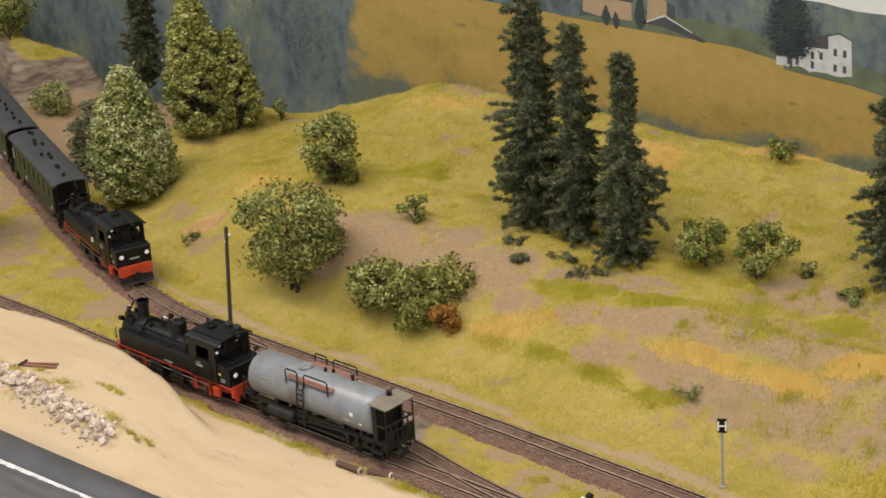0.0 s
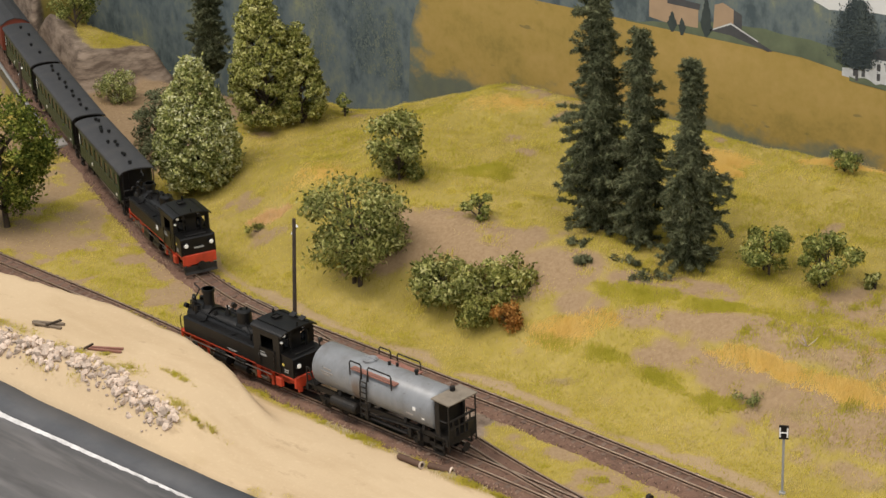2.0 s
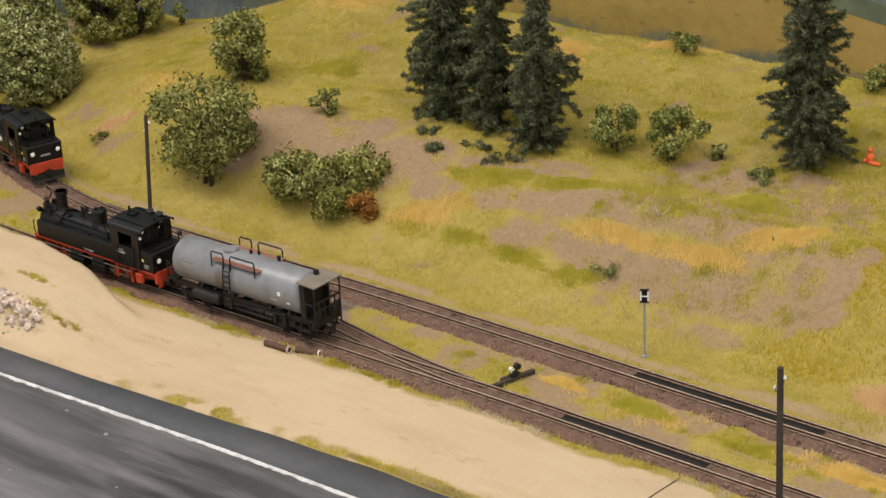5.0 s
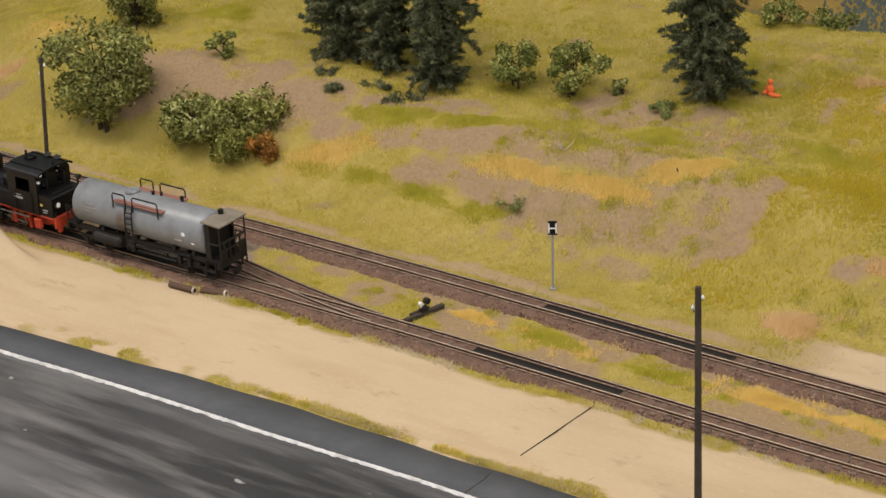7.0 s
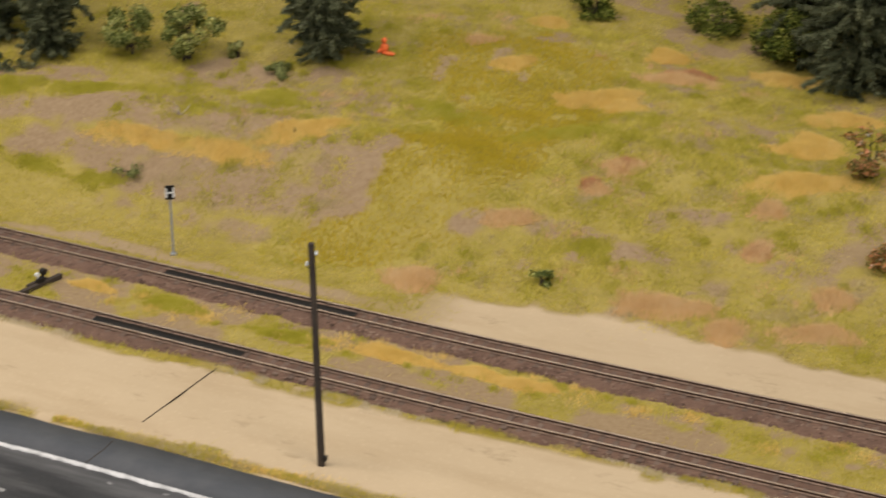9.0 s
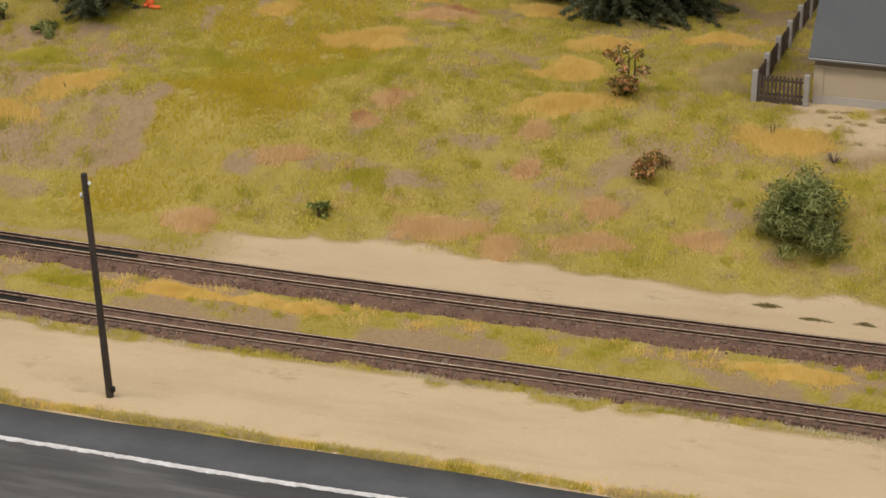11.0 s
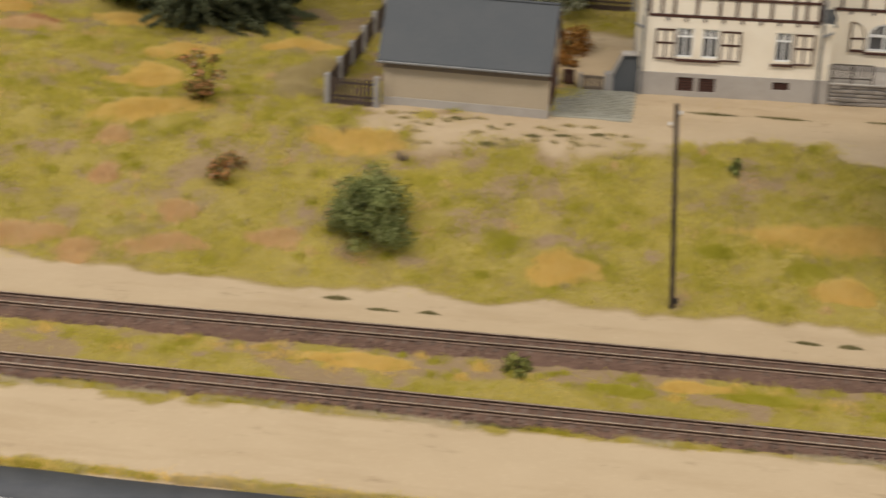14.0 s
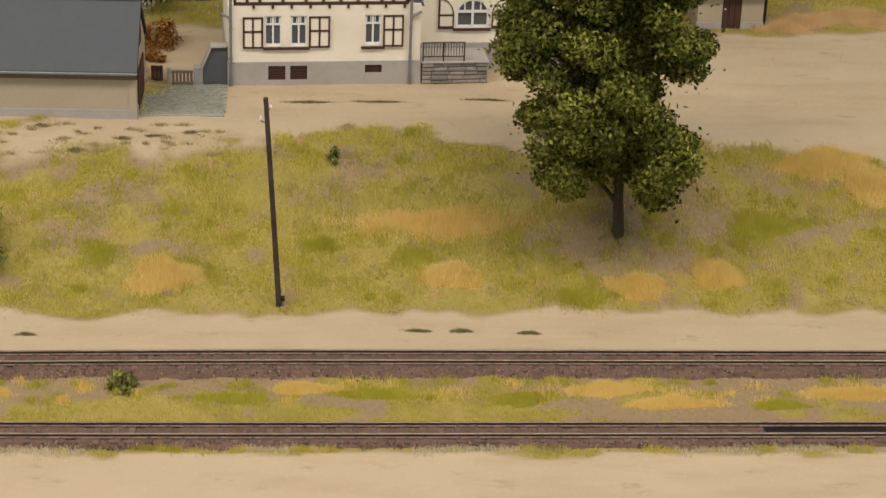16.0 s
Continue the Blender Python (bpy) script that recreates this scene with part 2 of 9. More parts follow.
def mesh_np(name, verts, faces, mat, parent=None, label="", smooth=False, normals=None, front=None):
    """A mesh from arrays, all faces with the same number of corners; normals, one for each corner point, soften the light on leaves and blades."""
    verts, faces = np.asarray(verts, np.float32), np.asarray(faces, np.int32)
    k = faces.shape[1]
    if normals is not None:
        p = verts[faces[:, :3]]
        away = (np.cross(p[:, 1] - p[:, 0], p[:, 2] - p[:, 0]) * (normals[faces[:, 0]] if front is None else np.array(front))).sum(1) < 0
        faces[away] = faces[away][:, ::-1]
    me = bpy.data.meshes.new(name)
    me.vertices.add(len(verts))
    me.vertices.foreach_set("co", verts.ravel())
    me.loops.add(faces.size)
    me.loops.foreach_set("vertex_index", faces.ravel())
    me.polygons.add(len(faces))
    me.polygons.foreach_set("loop_start", np.arange(0, faces.size, k, dtype=np.int32))
    me.update(calc_edges=True)
    if normals is not None:
        me.attributes.new("custom_normal", "FLOAT_VECTOR", "POINT").data.foreach_set("vector", np.asarray(normals, np.float32).ravel())
    return put(new(name, me), mat, parent, label, smooth)


def thing(name, label, category, group="", m=None, kind=""):
    ob = new(name)
    ob.empty_display_size = 0.01
    if m is not None:
        ob.matrix_basis = m
    return tagged(ob, label, category, group, kind)


def box(bm, x0, x1, y0, y1, z0, z1, bev=0.0, m=None):
    vs = [bm.verts.new((x, y, z)) for z in (z0, z1) for y in (y0, y1) for x in (x0, x1)]
    fs = [bm.faces.new([vs[i] for i in f]) for f in ((0, 2, 3, 1), (4, 5, 7, 6), (0, 1, 5, 4), (2, 6, 7, 3), (0, 4, 6, 2), (1, 3, 7, 5))]
    if bev:
        bmesh.ops.bevel(bm, geom=list({e for f in fs for e in f.edges}), offset=bev, segments=1, affect="EDGES")
    elif m is not None:
        bmesh.ops.transform(bm, matrix=m, verts=vs)
    return bm


def tube(bm, pts, r, seg=8, caps=True):
    """A round bar along a line of points; r is one radius or one for each point."""
    pts = [Vector(p) for p in pts]
    rs = r if isinstance(r, (list, tuple)) else [r] * len(pts)
    rings = []
    for k, p in enumerate(pts):
        d = (pts[min(k + 1, len(pts) - 1)] - pts[max(k - 1, 0)]).normalized()
        a = d.cross(Vector((0, 0, 1)) if abs(d.z) < 0.9 else Vector((1, 0, 0))).normalized()
        b = d.cross(a)
        rings.append([bm.verts.new(p + (a * math.cos(2 * math.pi * i / seg) + b * math.sin(2 * math.pi * i / seg)) * rs[k]) for i in range(seg)])
    for q, w in zip(rings, rings[1:]):
        for i in range(seg):
            bm.faces.new((q[i], q[(i + 1) % seg], w[(i + 1) % seg], w[i]))
    if caps:
        bm.faces.new(rings[0][::-1])
        bm.faces.new(rings[-1])
    return bm


def extrude(bm, prof, a, b, axis=0):
    """A profile of (u, v) pairs drawn out along an axis from a to b."""
    def at(t, u, v):
        return ((t, u, v), (u, t, v), (u, v, t))[axis]
    p = [bm.verts.new(at(a, u, v)) for u, v in prof]
    q = [bm.verts.new(at(b, u, v)) for u, v in prof]
    n = len(prof)
    bm.faces.new(p[::-1])
    bm.faces.new(q)
    for i in range(n):
        bm.faces.new((p[i], p[(i + 1) % n], q[(i + 1) % n], q[i]))
    bmesh.ops.recalc_face_normals(bm, faces=bm.faces)
    return bm


def B():
    return bmesh.new()

# ---- the lie of the land ----
def foot_y(x):
    """The line along which the hillside starts to rise, which swings away from the front at its far end."""
    x = np.asarray(x, float)
    u = np.maximum(-(x + 0.876), 0)
    return 0.058 + 0.475 * (np.sqrt(u * u + 0.0196) - 0.14)


def track_y(x):
    """Centre line of the through track."""
    x = np.asarray(x, float)
    return foot_y(x) - 0.0075 * ease((x + 0.72) / 0.40) + 0.0040 * ease((x + 0.30) / 0.35)


def near_y(x):
    """Centre line of the near track, which bends gently to the front."""
    x = np.asarray(x, float)
    return 0.006 * ease((-0.80 - x) / 0.2) - 0.0052 * ease((x + 0.60) / 0.27) - 0.0016 * ease((x + 0.30) / 0.35)


def bank_side(x, y):
    """How far a place lies behind the foot of the cut earth bank."""
    return -(x + 1.342) * 0.910 + (y - 0.254) * 0.414


def land(x, y):
    """Height of the bare ground."""
    x, y = np.asarray(x, float), np.asarray(y, float)
    d = y - (foot_y(x) + 0.034)
    left = 0.042 * ease(d / 0.080) + 0.018 * ease((d - 0.07) / 0.2)
    right = 0.014 * ease(d / 0.06) + 0.028 * ease((d - 0.03) / 0.11)
    m = ease((x + 0.50) / 0.25)
    a = 0.42 + 0.58 * ease((x + 1.10) / 0.16)
    a = a * (1 - 0.75 * ease((-1.13 - x) / 0.06))
    z = left * a * (1 - m) + right * m
    # sand heaped against the near track, cut steeply towards it
    brink = np.interp(x, [-1.30, -1.05, -0.99, -0.94, -0.885, -0.84, -0.80, -0.75], [-0.030, -0.026, -0.018, -0.012, -0.015, -0.024, -0.034, -0.045])
    z = z + (0.0170 + 0.0008 * clean_noise(x, y, 0.03, 6)) * ease((-0.772 - x) / 0.07) * ease((y + 0.1) / 0.03) * ease((brink + 0.009 - y) / 0.009)
    # the hill falls off behind its crest
    z = z - 0.060 * ease((y - 0.345) / 0.07) * (1 - ease((x + 0.53) / 0.10))
    # earth bank with a flat top beside the curve
    z = z - 0.045 * ease((y - 0.30) / 0.12) * ease((-1.02 - x) / 0.12)
    bank = ease(bank_side(x, y) / 0.022) * ease((d + 0.012) / 0.02) * ease((0.340 + 0.12 * ease((-1.50 - x) / 0.1) - y) / 0.02)
    z = z + bank * (1 - bank) * 4 * (0.0050 * clean_noise(x, y, 0.012, 17) + 0.0035 * clean_noise(x, y, 0.006, 18))
    z = z * (1 - bank) + (0.030 + 0.006 * ease((-1.40 - x) / 0.15)) * bank
    z = z - 0.005 * ease((-0.0820 - 0.0125 * ease((-0.55 - x) / 0.35) - y) / 0.003)
    # hollow under the small bridge
    z = z - 0.020 * ease((-1.228 - x) / 0.02) * ease((track_y(x) - 0.0145 - y) / 0.006) * ease((y - 0.09) / 0.03)
    # small lumps, quieter beside the tracks and in the yard
    wild = ease((d - 0.01) / 0.05) * (1 - ease((x + 0.2) / 0.08) * ease((y - 0.185) / 0.03))
    z = z + wild * (0.0030 * clean_noise(x, y, 0.045, 3) + 0.0012 * clean_noise(x, y, 0.016, 4))
    return z + 0.0004 * clean_noise(x, y, 0.012, 5)


def spot(x, y, cx, cy, rx, ry, ang=0.0):
    """1 inside a ragged patch, 0 outside."""
    c, s = math.cos(ang), math.sin(ang)
    u, v = ((x - cx) * c + (y - cy) * s) / rx, (-(x - cx) * s + (y - cy) * c) / ry
    r = np.sqrt(u * u + v * v) + 0.28 * clean_noise(x, y, 0.02, 9) + 0.12 * clean_noise(x, y, 0.007, 10)
    return ease((1.12 - r) / 0.3)


BARE = [(-0.877, 0.145, 0.032, 0.023, 0.16), (-0.838, 0.158, 0.037, 0.024, 0.27), (-0.799, 0.161, 0.031, 0.019, 0.33), (-0.756, 0.155, 0.035, 0.021, 0.27), (-0.791, 0.145, 0.024, 0.015, 0.25),
        (-0.680, 0.171, 0.042, 0.013, 0.19), (-0.651, 0.151, 0.046, 0.008, 0.12), (-0.579, 0.205, 0.030, 0.016, 0.16), (-0.526, 0.213, 0.024, 0.013, 0.27), (-0.502, 0.199, 0.028, 0.020, 0.37),
        (-0.546, 0.166, 0.030, 0.020, 0.18), (-0.586, 0.156, 0.038, 0.011, 0.17), (-0.614, 0.133, 0.027, 0.008, 0.0), (-0.563, 0.126, 0.042, 0.010, 0.04), (-0.498, 0.141, 0.042, 0.012, 0.20),
        (-0.655, 0.149, 0.036, 0.008, 0.01), (-0.609, 0.157, 0.046, 0.013, 0.12), (-0.558, 0.165, 0.033, 0.021, 0.21), (-0.603, 0.130, 0.042, 0.008, -0.01), (-0.552, 0.131, 0.041, 0.009, 0.06), (-0.679, 0.146, 0.021, 0.008, 0.13),
        (-0.722, 0.143, 0.023, 0.008, 0.09), (-0.538, 0.162, 0.043, 0.016, 0.19), (-0.524, 0.125, 0.048, 0.009, 0.05), (-0.641, 0.135, 0.032, 0.009, -0.01), (-0.660, 0.128, 0.018, 0.006, 0.02)]
# patches of bare soil in the meadow and below the big tree
WORN = [(-0.479, 0.160, 0.024, 0.012, 0.42), (-0.484, 0.128, 0.030, 0.006, 0.14), (-0.402, 0.134, 0.013, 0.005, 0.22), (-0.355, 0.142, 0.023, 0.005, 0.02), (-0.346, 0.213, 0.006, 0.012, 0.17), (-0.347, 0.132, 0.006, 0.009, 0.14),
        (-0.316, 0.140, 0.019, 0.005, 0.13), (-0.249, 0.147, 0.013, 0.008, 0.12), (-0.279, 0.124, 0.013, 0.006, 0.19), (-0.330, 0.136, 0.014, 0.006, 0.18), (-0.299, 0.171, 0.020, 0.005, 0.31),
        (-0.164, 0.140, 0.009, 0.012, 0.07), (-0.074, 0.143, 0.018, 0.006, 0.17), (0.177, 0.144, 0.046, 0.016, -0.06), (0.216, 0.172, 0.016, 0.020, 0.0), (0.289, 0.228, 0.034, 0.012, 0.2),
        (0.265, 0.182, 0.024, 0.006, 0.0), (-0.045, 0.137, 0.033, 0.005, 0.04), (-1.27, 0.215, 0.05, 0.04, 0.5)]


def points_fan(x, y):
    """The gravelled ground between the legs of the crossover."""
    by = 0.0610 - 0.0605 * ease(0.06 + 0.90 * np.clip((x + 0.925) / 0.345, 0, 1))
    wob = 0.012 * clean_noise(x, y, 0.02, 28) + 0.006 * clean_noise(x, y, 0.007, 29)
    above = (y > by) * (y < track_y(x)) * ease((x + 0.93) / 0.02) * ease((-0.695 + wob - x) / 0.008)
    below = (y <= by) * (y > -0.002) * ease((x + 0.795 + wob) / 0.012) * ease((-0.62 - x) / 0.02)
    return np.maximum(above, below)


def zones(x, y):
    """Shares of turf and of sand at each place; the rest is bare earth."""
    x, y = np.asarray(x, float), np.asarray(y, float)
    n1, n2 = clean_noise(x, y, 0.03, 11), clean_noise(x, y, 0.009, 12)
    wob = 0.006 * n1 + 0.003 * n2
    d = y - track_y(x)
    ny = near_y(x)
    sand = ease((ny - 0.0125 + 0.0034 * ease((x + 0.50) / 0.08) + wob * 0.5 - y) / 0.004) * (y > -0.2)
    strip = ease((d - 0.0050) / 0.002) * ease((0.101 + 0.9 * wob + 0.006 * ease((x - 0.05) / 0.1) - y) / 0.006) * ease((x + 0.44) / 0.06)
    front = 0.213 - 0.012 * ease((x - 0.05) / 0.1) - 0.03 * ease((x - 0.25) / 0.12)
    yard = ease((y - front + 1.4 * wob) / 0.008) * ease((x + 0.055 + 2 * wob) / 0.02) * ease((0.372 + 0.02 * ease((x - 0.3) / 0.1) - y + wob) / 0.01)
    patchy = ease((y - 0.195 + wob) / 0.01) * ease((0.24 - y) / 0.01) * ease((x + 0.16) / 0.02) * ease((0.03 - x) / 0.03) * ease((0.7 * clean_noise(x, y, 0.012, 13) + 0.5 * n2 + 0.8) / 0.25)
    trodden = ease((d - 0.0125) / 0.003) * ease((0.024 + wob - d) / 0.005) * ease((-0.40 - x) / 0.05) * 0.85
    sand = np.maximum.reduce([sand, strip, yard, 0.9 * patchy, 0.35 * trodden])
    bare = np.zeros_like(x)
    for b in WORN:
        bare = np.maximum(bare, spot(x, y, *b))
    slope = np.zeros_like(x)
    for b in BARE:
        slope = np.maximum(slope, spot(x, y, *b))
    n3 = clean_noise(x, y, 0.013, 14)
    many = 0.06 + 0.27 * ease((x + 0.50) / 0.2)
    bare = np.maximum(bare, 0.9 * ease((0.45 * clean_noise(x, y, 0.055, 21) + 0.45 * n1 + 0.65 * n3 + 0.4 * n2 - 0.52 + many) / 0.30) * ease((d - 0.035) / 0.02))
    bare = bare * (1 - 0.8 * ease((0.7 * clean_noise(x, y, 0.011, 23) + 0.6 * clean_noise(x, y, 0.005, 24) + 0.3 * clean_noise(x, y, 0.03, 25) - 0.22) / 0.2))
    bare = np.maximum(bare, slope * (1 - 0.55 * ease((0.8 * clean_noise(x, y, 0.014, 23) + 0.5 * clean_noise(x, y, 0.005, 24) - 0.42) / 0.25)))
    face = ease((-1.16 - x) / 0.03) * ease((d - 0.10) / 0.012) * ease((0.150 - d) / 0.014)
    flat = ease((-1.13 - x) / 0.03) * ease((d - 0.022) / 0.01) * ease((0.128 - d) / 0.015)
    top = ease((d - 0.046 + wob * 0.5) / 0.005) * ease((bank_side(x, y) - 0.020 + wob * 0.6) / 0.005)
    bare = np.maximum.reduce([bare, face * ease((-1.19 - x) / 0.02), flat, ease((-1.17 - x) / 0.02) * (d > 0.02)])
    bare = np.maximum(bare * (1 - top), trodden)
    bare = np.maximum(bare, points_fan(x, y))
    mid = (d < -0.010) * (points_fan(x, y) < 0.5) * (y > ny + 0.0055)
    bare = np.where(mid, ease((n1 + 0.6 * n2 + 0.22 + 0.30 * ease((x - 0.02) / 0.1)) / 0.35) * 0.95, bare)
    yardbed = ease((y - 0.215) / 0.01) * ease((x + 0.165) / 0.01) * ease((0.0 - x) / 0.01) * ease((0.33 - y) / 0.02)
    bare = np.maximum(bare, yardbed)
    turf = (1 - bare) * (1 - sand)
    verge = ease((-0.0785 + 0.8 * wob - y) / 0.004) * ease((n2 + 0.5 * n1 + 0.25) / 0.4) * ease((x + 0.80) / 0.08) * (y > -0.1)
    fringe = ease((y - ny + 0.0165 + wob) / 0.004) * (y < ny - 0.007) * ease((n1 + 0.5 * n2 - 0.05) / 0.3) * ease((x + 0.80) / 0.02)
    turf = np.maximum.reduce([turf, verge * 0.9, fringe])
    return turf, sand * (1 - turf)


def ground_material():
    m, nt, b, geo = start_mat("layout_ground", 0.95, 0, 0.1)
    pos = geo.outputs["Position"]
    zone = nt.nodes.new("ShaderNodeAttribute")
    zone.attribute_name = "zone"
    sep = nt.nodes.new("ShaderNodeSeparateColor")
    nt.links.new(zone.outputs["Color"], sep.inputs[0])
    fine, mid, wide = noise_node(nt, pos, 420, 6, 0.7), noise_node(nt, pos, 90, 6, 0.65), noise_node(nt, pos, 17, 4, 0.6)
    earth = mix_node(nt, mid, (0.205, 0.134, 0.074), (0.298, 0.207, 0.122))
    earth = mix_node(nt, ramp_node(nt, fine, [(0.35, (0, 0, 0)), (0.7, (1, 1, 1))]), earth, (0.335, 0.242, 0.147))
    sandc = mix_node(nt, wide, (0.45, 0.340, 0.216), (0.535, 0.420, 0.278))
    streak = noise_node(nt, pos, 30, 5, 0.6, (0.35, 1.6, 1))
    sandc = mix_node(nt, ramp_node(nt, streak, [(0.48, (0, 0, 0)), (0.8, (0.75, 0.75, 0.75))]), sandc, (0.39, 0.285, 0.17))
    smudge = ramp_node(nt, noise_node(nt, pos, 60, 4, 0.75, (0.6, 1.4, 1)), [(0.60, (0, 0, 0)), (0.74, (0.8, 0.8, 0.8))])
    sandc = mix_node(nt, smudge, sandc, (0.33, 0.245, 0.15))
    sandc = mix_node(nt, ramp_node(nt, fine, [(0.55, (0, 0, 0)), (0.8, (0.4, 0.4, 0.4))]), sandc, (0.68, 0.55, 0.37))
    turf = ramp_node(nt, math_node(nt, "ADD", math_node(nt, "MULTIPLY", mid, 0.6), math_node(nt, "MULTIPLY", wide, 0.4)),
                     [(0.32, (0.250, 0.200, 0.040)), (0.5, (0.335, 0.265, 0.060)), (0.68, (0.410, 0.322, 0.105))])
    turf = mix_node(nt, ramp_node(nt, fine, [(0.4, (0, 0, 0)), (0.7, (0.6, 0.6, 0.6))]), turf, (0.27, 0.205, 0.080))
    col = mix_node(nt, sep.outputs[1], earth, sandc)
    rock = mix_node(nt, ramp_node(nt, noise_node(nt, pos, 70, 6, 0.7, (0.6, 0.6, 2.5)), [(0.38, (0, 0, 0)), (0.62, (1, 1, 1))]), (0.105, 0.078, 0.060), (0.275, 0.215, 0.165))
    col = mix_node(nt, sep.outputs[2], col, rock)
    col = mix_node(nt, sep.outputs[0], col, turf)
    nt.links.new(col, b.inputs["Base Color"])
    h = math_node(nt, "ADD", fine, math_node(nt, "MULTIPLY", mid, 1.5))
    bump(nt, b, h, 0.22, 0.0010)
    return m


MAT["ground"] = ground_material()


def grid(name, xs, ys, height, mat):
    X, Y = np.meshgrid(xs, ys)
    Z = height(X, Y)
    v = np.stack([X.ravel(), Y.ravel(), Z.ravel()], 1)
    nx, ny = len(xs), len(ys)
    i = (np.arange(ny - 1)[:, None] * nx + np.arange(nx - 1)).ravel()
    return mesh_np(name, v, np.stack([i, i + 1, i + nx + 1, i + nx], 1), mat, smooth=True), X.ravel(), Y.ravel()


ground, gx, gy = grid("ground", np.linspace(-2.0, 0.80, 1001), np.linspace(-0.108, 0.4385, 220), land, "ground")
tagged(ground, "flocked layout ground with turf, bare earth and sand", "ground", kind="structure")
att = ground.data.color_attributes.new("zone", "FLOAT_COLOR", "POINT")
turf_share, sand_share = zones(gx, gy)
cut_face = ease((bank_side(gx, gy) + 0.003 * clean_noise(gx, gy, 0.01, 27)) / 0.004) * (gy > track_y(gx) + 0.02)
cut_face = np.maximum(cut_face, points_fan(gx, gy))
att.data.foreach_set("color", np.stack([turf_share, sand_share, cut_face, 0 * gx + 1], 1).astype(np.float32).ravel())

# ---- road in front ----
def road_materials():
    m, nt, b, geo = start_mat("worn_dark_road", 0.72, 0, 0.35)
    pos = geo.outputs["Position"]
    a = noise_node(nt, pos, 500, 4, 0.6)
    col = mix_node(nt, a, (0.030, 0.030, 0.032), (0.055, 0.055, 0.057))
    sm = ramp_node(nt, noise_node(nt, pos, 17, 3.5, 0.55, (0.20, 1.0, 1)), [(0.42, (0, 0, 0)), (0.68, (1, 1, 1))])
    col = mix_node(nt, math_node(nt, "MULTIPLY", sm, 0.62), col, (0.225, 0.22, 0.225))
    st = ramp_node(nt, noise_node(nt, pos, 75, 4, 0.6, (0.13, 1.0, 1)), [(0.46, (0, 0, 0)), (0.72, (1, 1, 1))])
    col = mix_node(nt, math_node(nt, "MULTIPLY", st, 0.60), col, (0.29, 0.28, 0.28))
    dk = ramp_node(nt, noise_node(nt, pos, 40, 4, 0.6, (0.16, 1.0, 1)), [(0.52, (0, 0, 0)), (0.70, (1, 1, 1))])
    col = mix_node(nt, math_node(nt, "MULTIPLY", dk, 0.55), col, (0.022, 0.022, 0.024))
    ch = ramp_node(nt, noise_node(nt, pos, 120, 2, 0.5, (0.5, 1.0, 1)), [(0.735, (0, 0, 0)), (0.76, (1, 1, 1))])
    col = mix_node(nt, math_node(nt, "MULTIPLY", ch, 0.7), col, (0.50, 0.49, 0.48))
    fl = ramp_node(nt, noise_node(nt, pos, 210, 3, 0.7), [(0.70, (0, 0, 0)), (0.78, (1, 1, 1))])
    col = mix_node(nt, math_node(nt, "MULTIPLY", fl, 0.35), col, (0.32, 0.31, 0.30))
    nt.links.new(col, b.inputs["Base Color"])
    bump(nt, b, a, 0.35, 0.0005)
    MAT["asphalt"] = m
    MAT["road_edge"] = painted("smooth_road_edge", (0.056, 0.060, 0.068), (0.080, 0.084, 0.093), 700, 0.7, 0, 0.3, 0.25, (0.12, 0.12, 0.125), 35, 0.55, (0.25, 1, 1))
    MAT["roadline"] = painted("white_road_paint", (0.56, 0.55, 0.55), (0.76, 0.75, 0.75), 600, 0.7, 0, 0.3, 0.4, (0.30, 0.295, 0.29), 110, 0.75)


road_materials()


def edge_line(x):
    return -0.1065 - 0.0125 * ease((-0.55 - np.asarray(x, float)) / 0.4) + 0.0015 * clean_noise(x, 0 * np.asarray(x, float), 0.09, 31)


def road_strip(name, near, far, z, mat, label, n=300):
    xs = np.linspace(-2.0, 0.8, n)
    a, b = near(xs), far(xs)
    v = np.concatenate([np.stack([xs, a, 0 * xs + z], 1), np.stack([xs, b, 0 * xs + z], 1), np.stack([xs, a, 0 * xs + z - 0.01], 1), np.stack([xs, b, 0 * xs + z - 0.01], 1)])
    i = np.arange(n - 1)
    f = np.concatenate([np.stack([i, i + 1, i + n + 1, i + n], 1), np.stack([i + 2 * n, i + 2 * n + 1, i + 1, i], 1), np.stack([i + n, i + n + 1, i + 3 * n + 1, i + 3 * n], 1)])
    return tagged(mesh_np(name, v, f, mat), label, "road", kind="structure")


road_strip("road", lambda x: 0 * x - 0.30, lambda x: edge_line(x) - 0.0008, -0.0012, "asphalt", "dark worn road surface with pale smears")
road_strip("road_shoulder", edge_line, lambda x: -0.0840 - 0.0125 * ease((-0.55 - x) / 0.35) + 0.0012 * clean_noise(x, 0 * x, 0.03, 32), -0.0008, "road_edge", "smooth dark grey road shoulder")


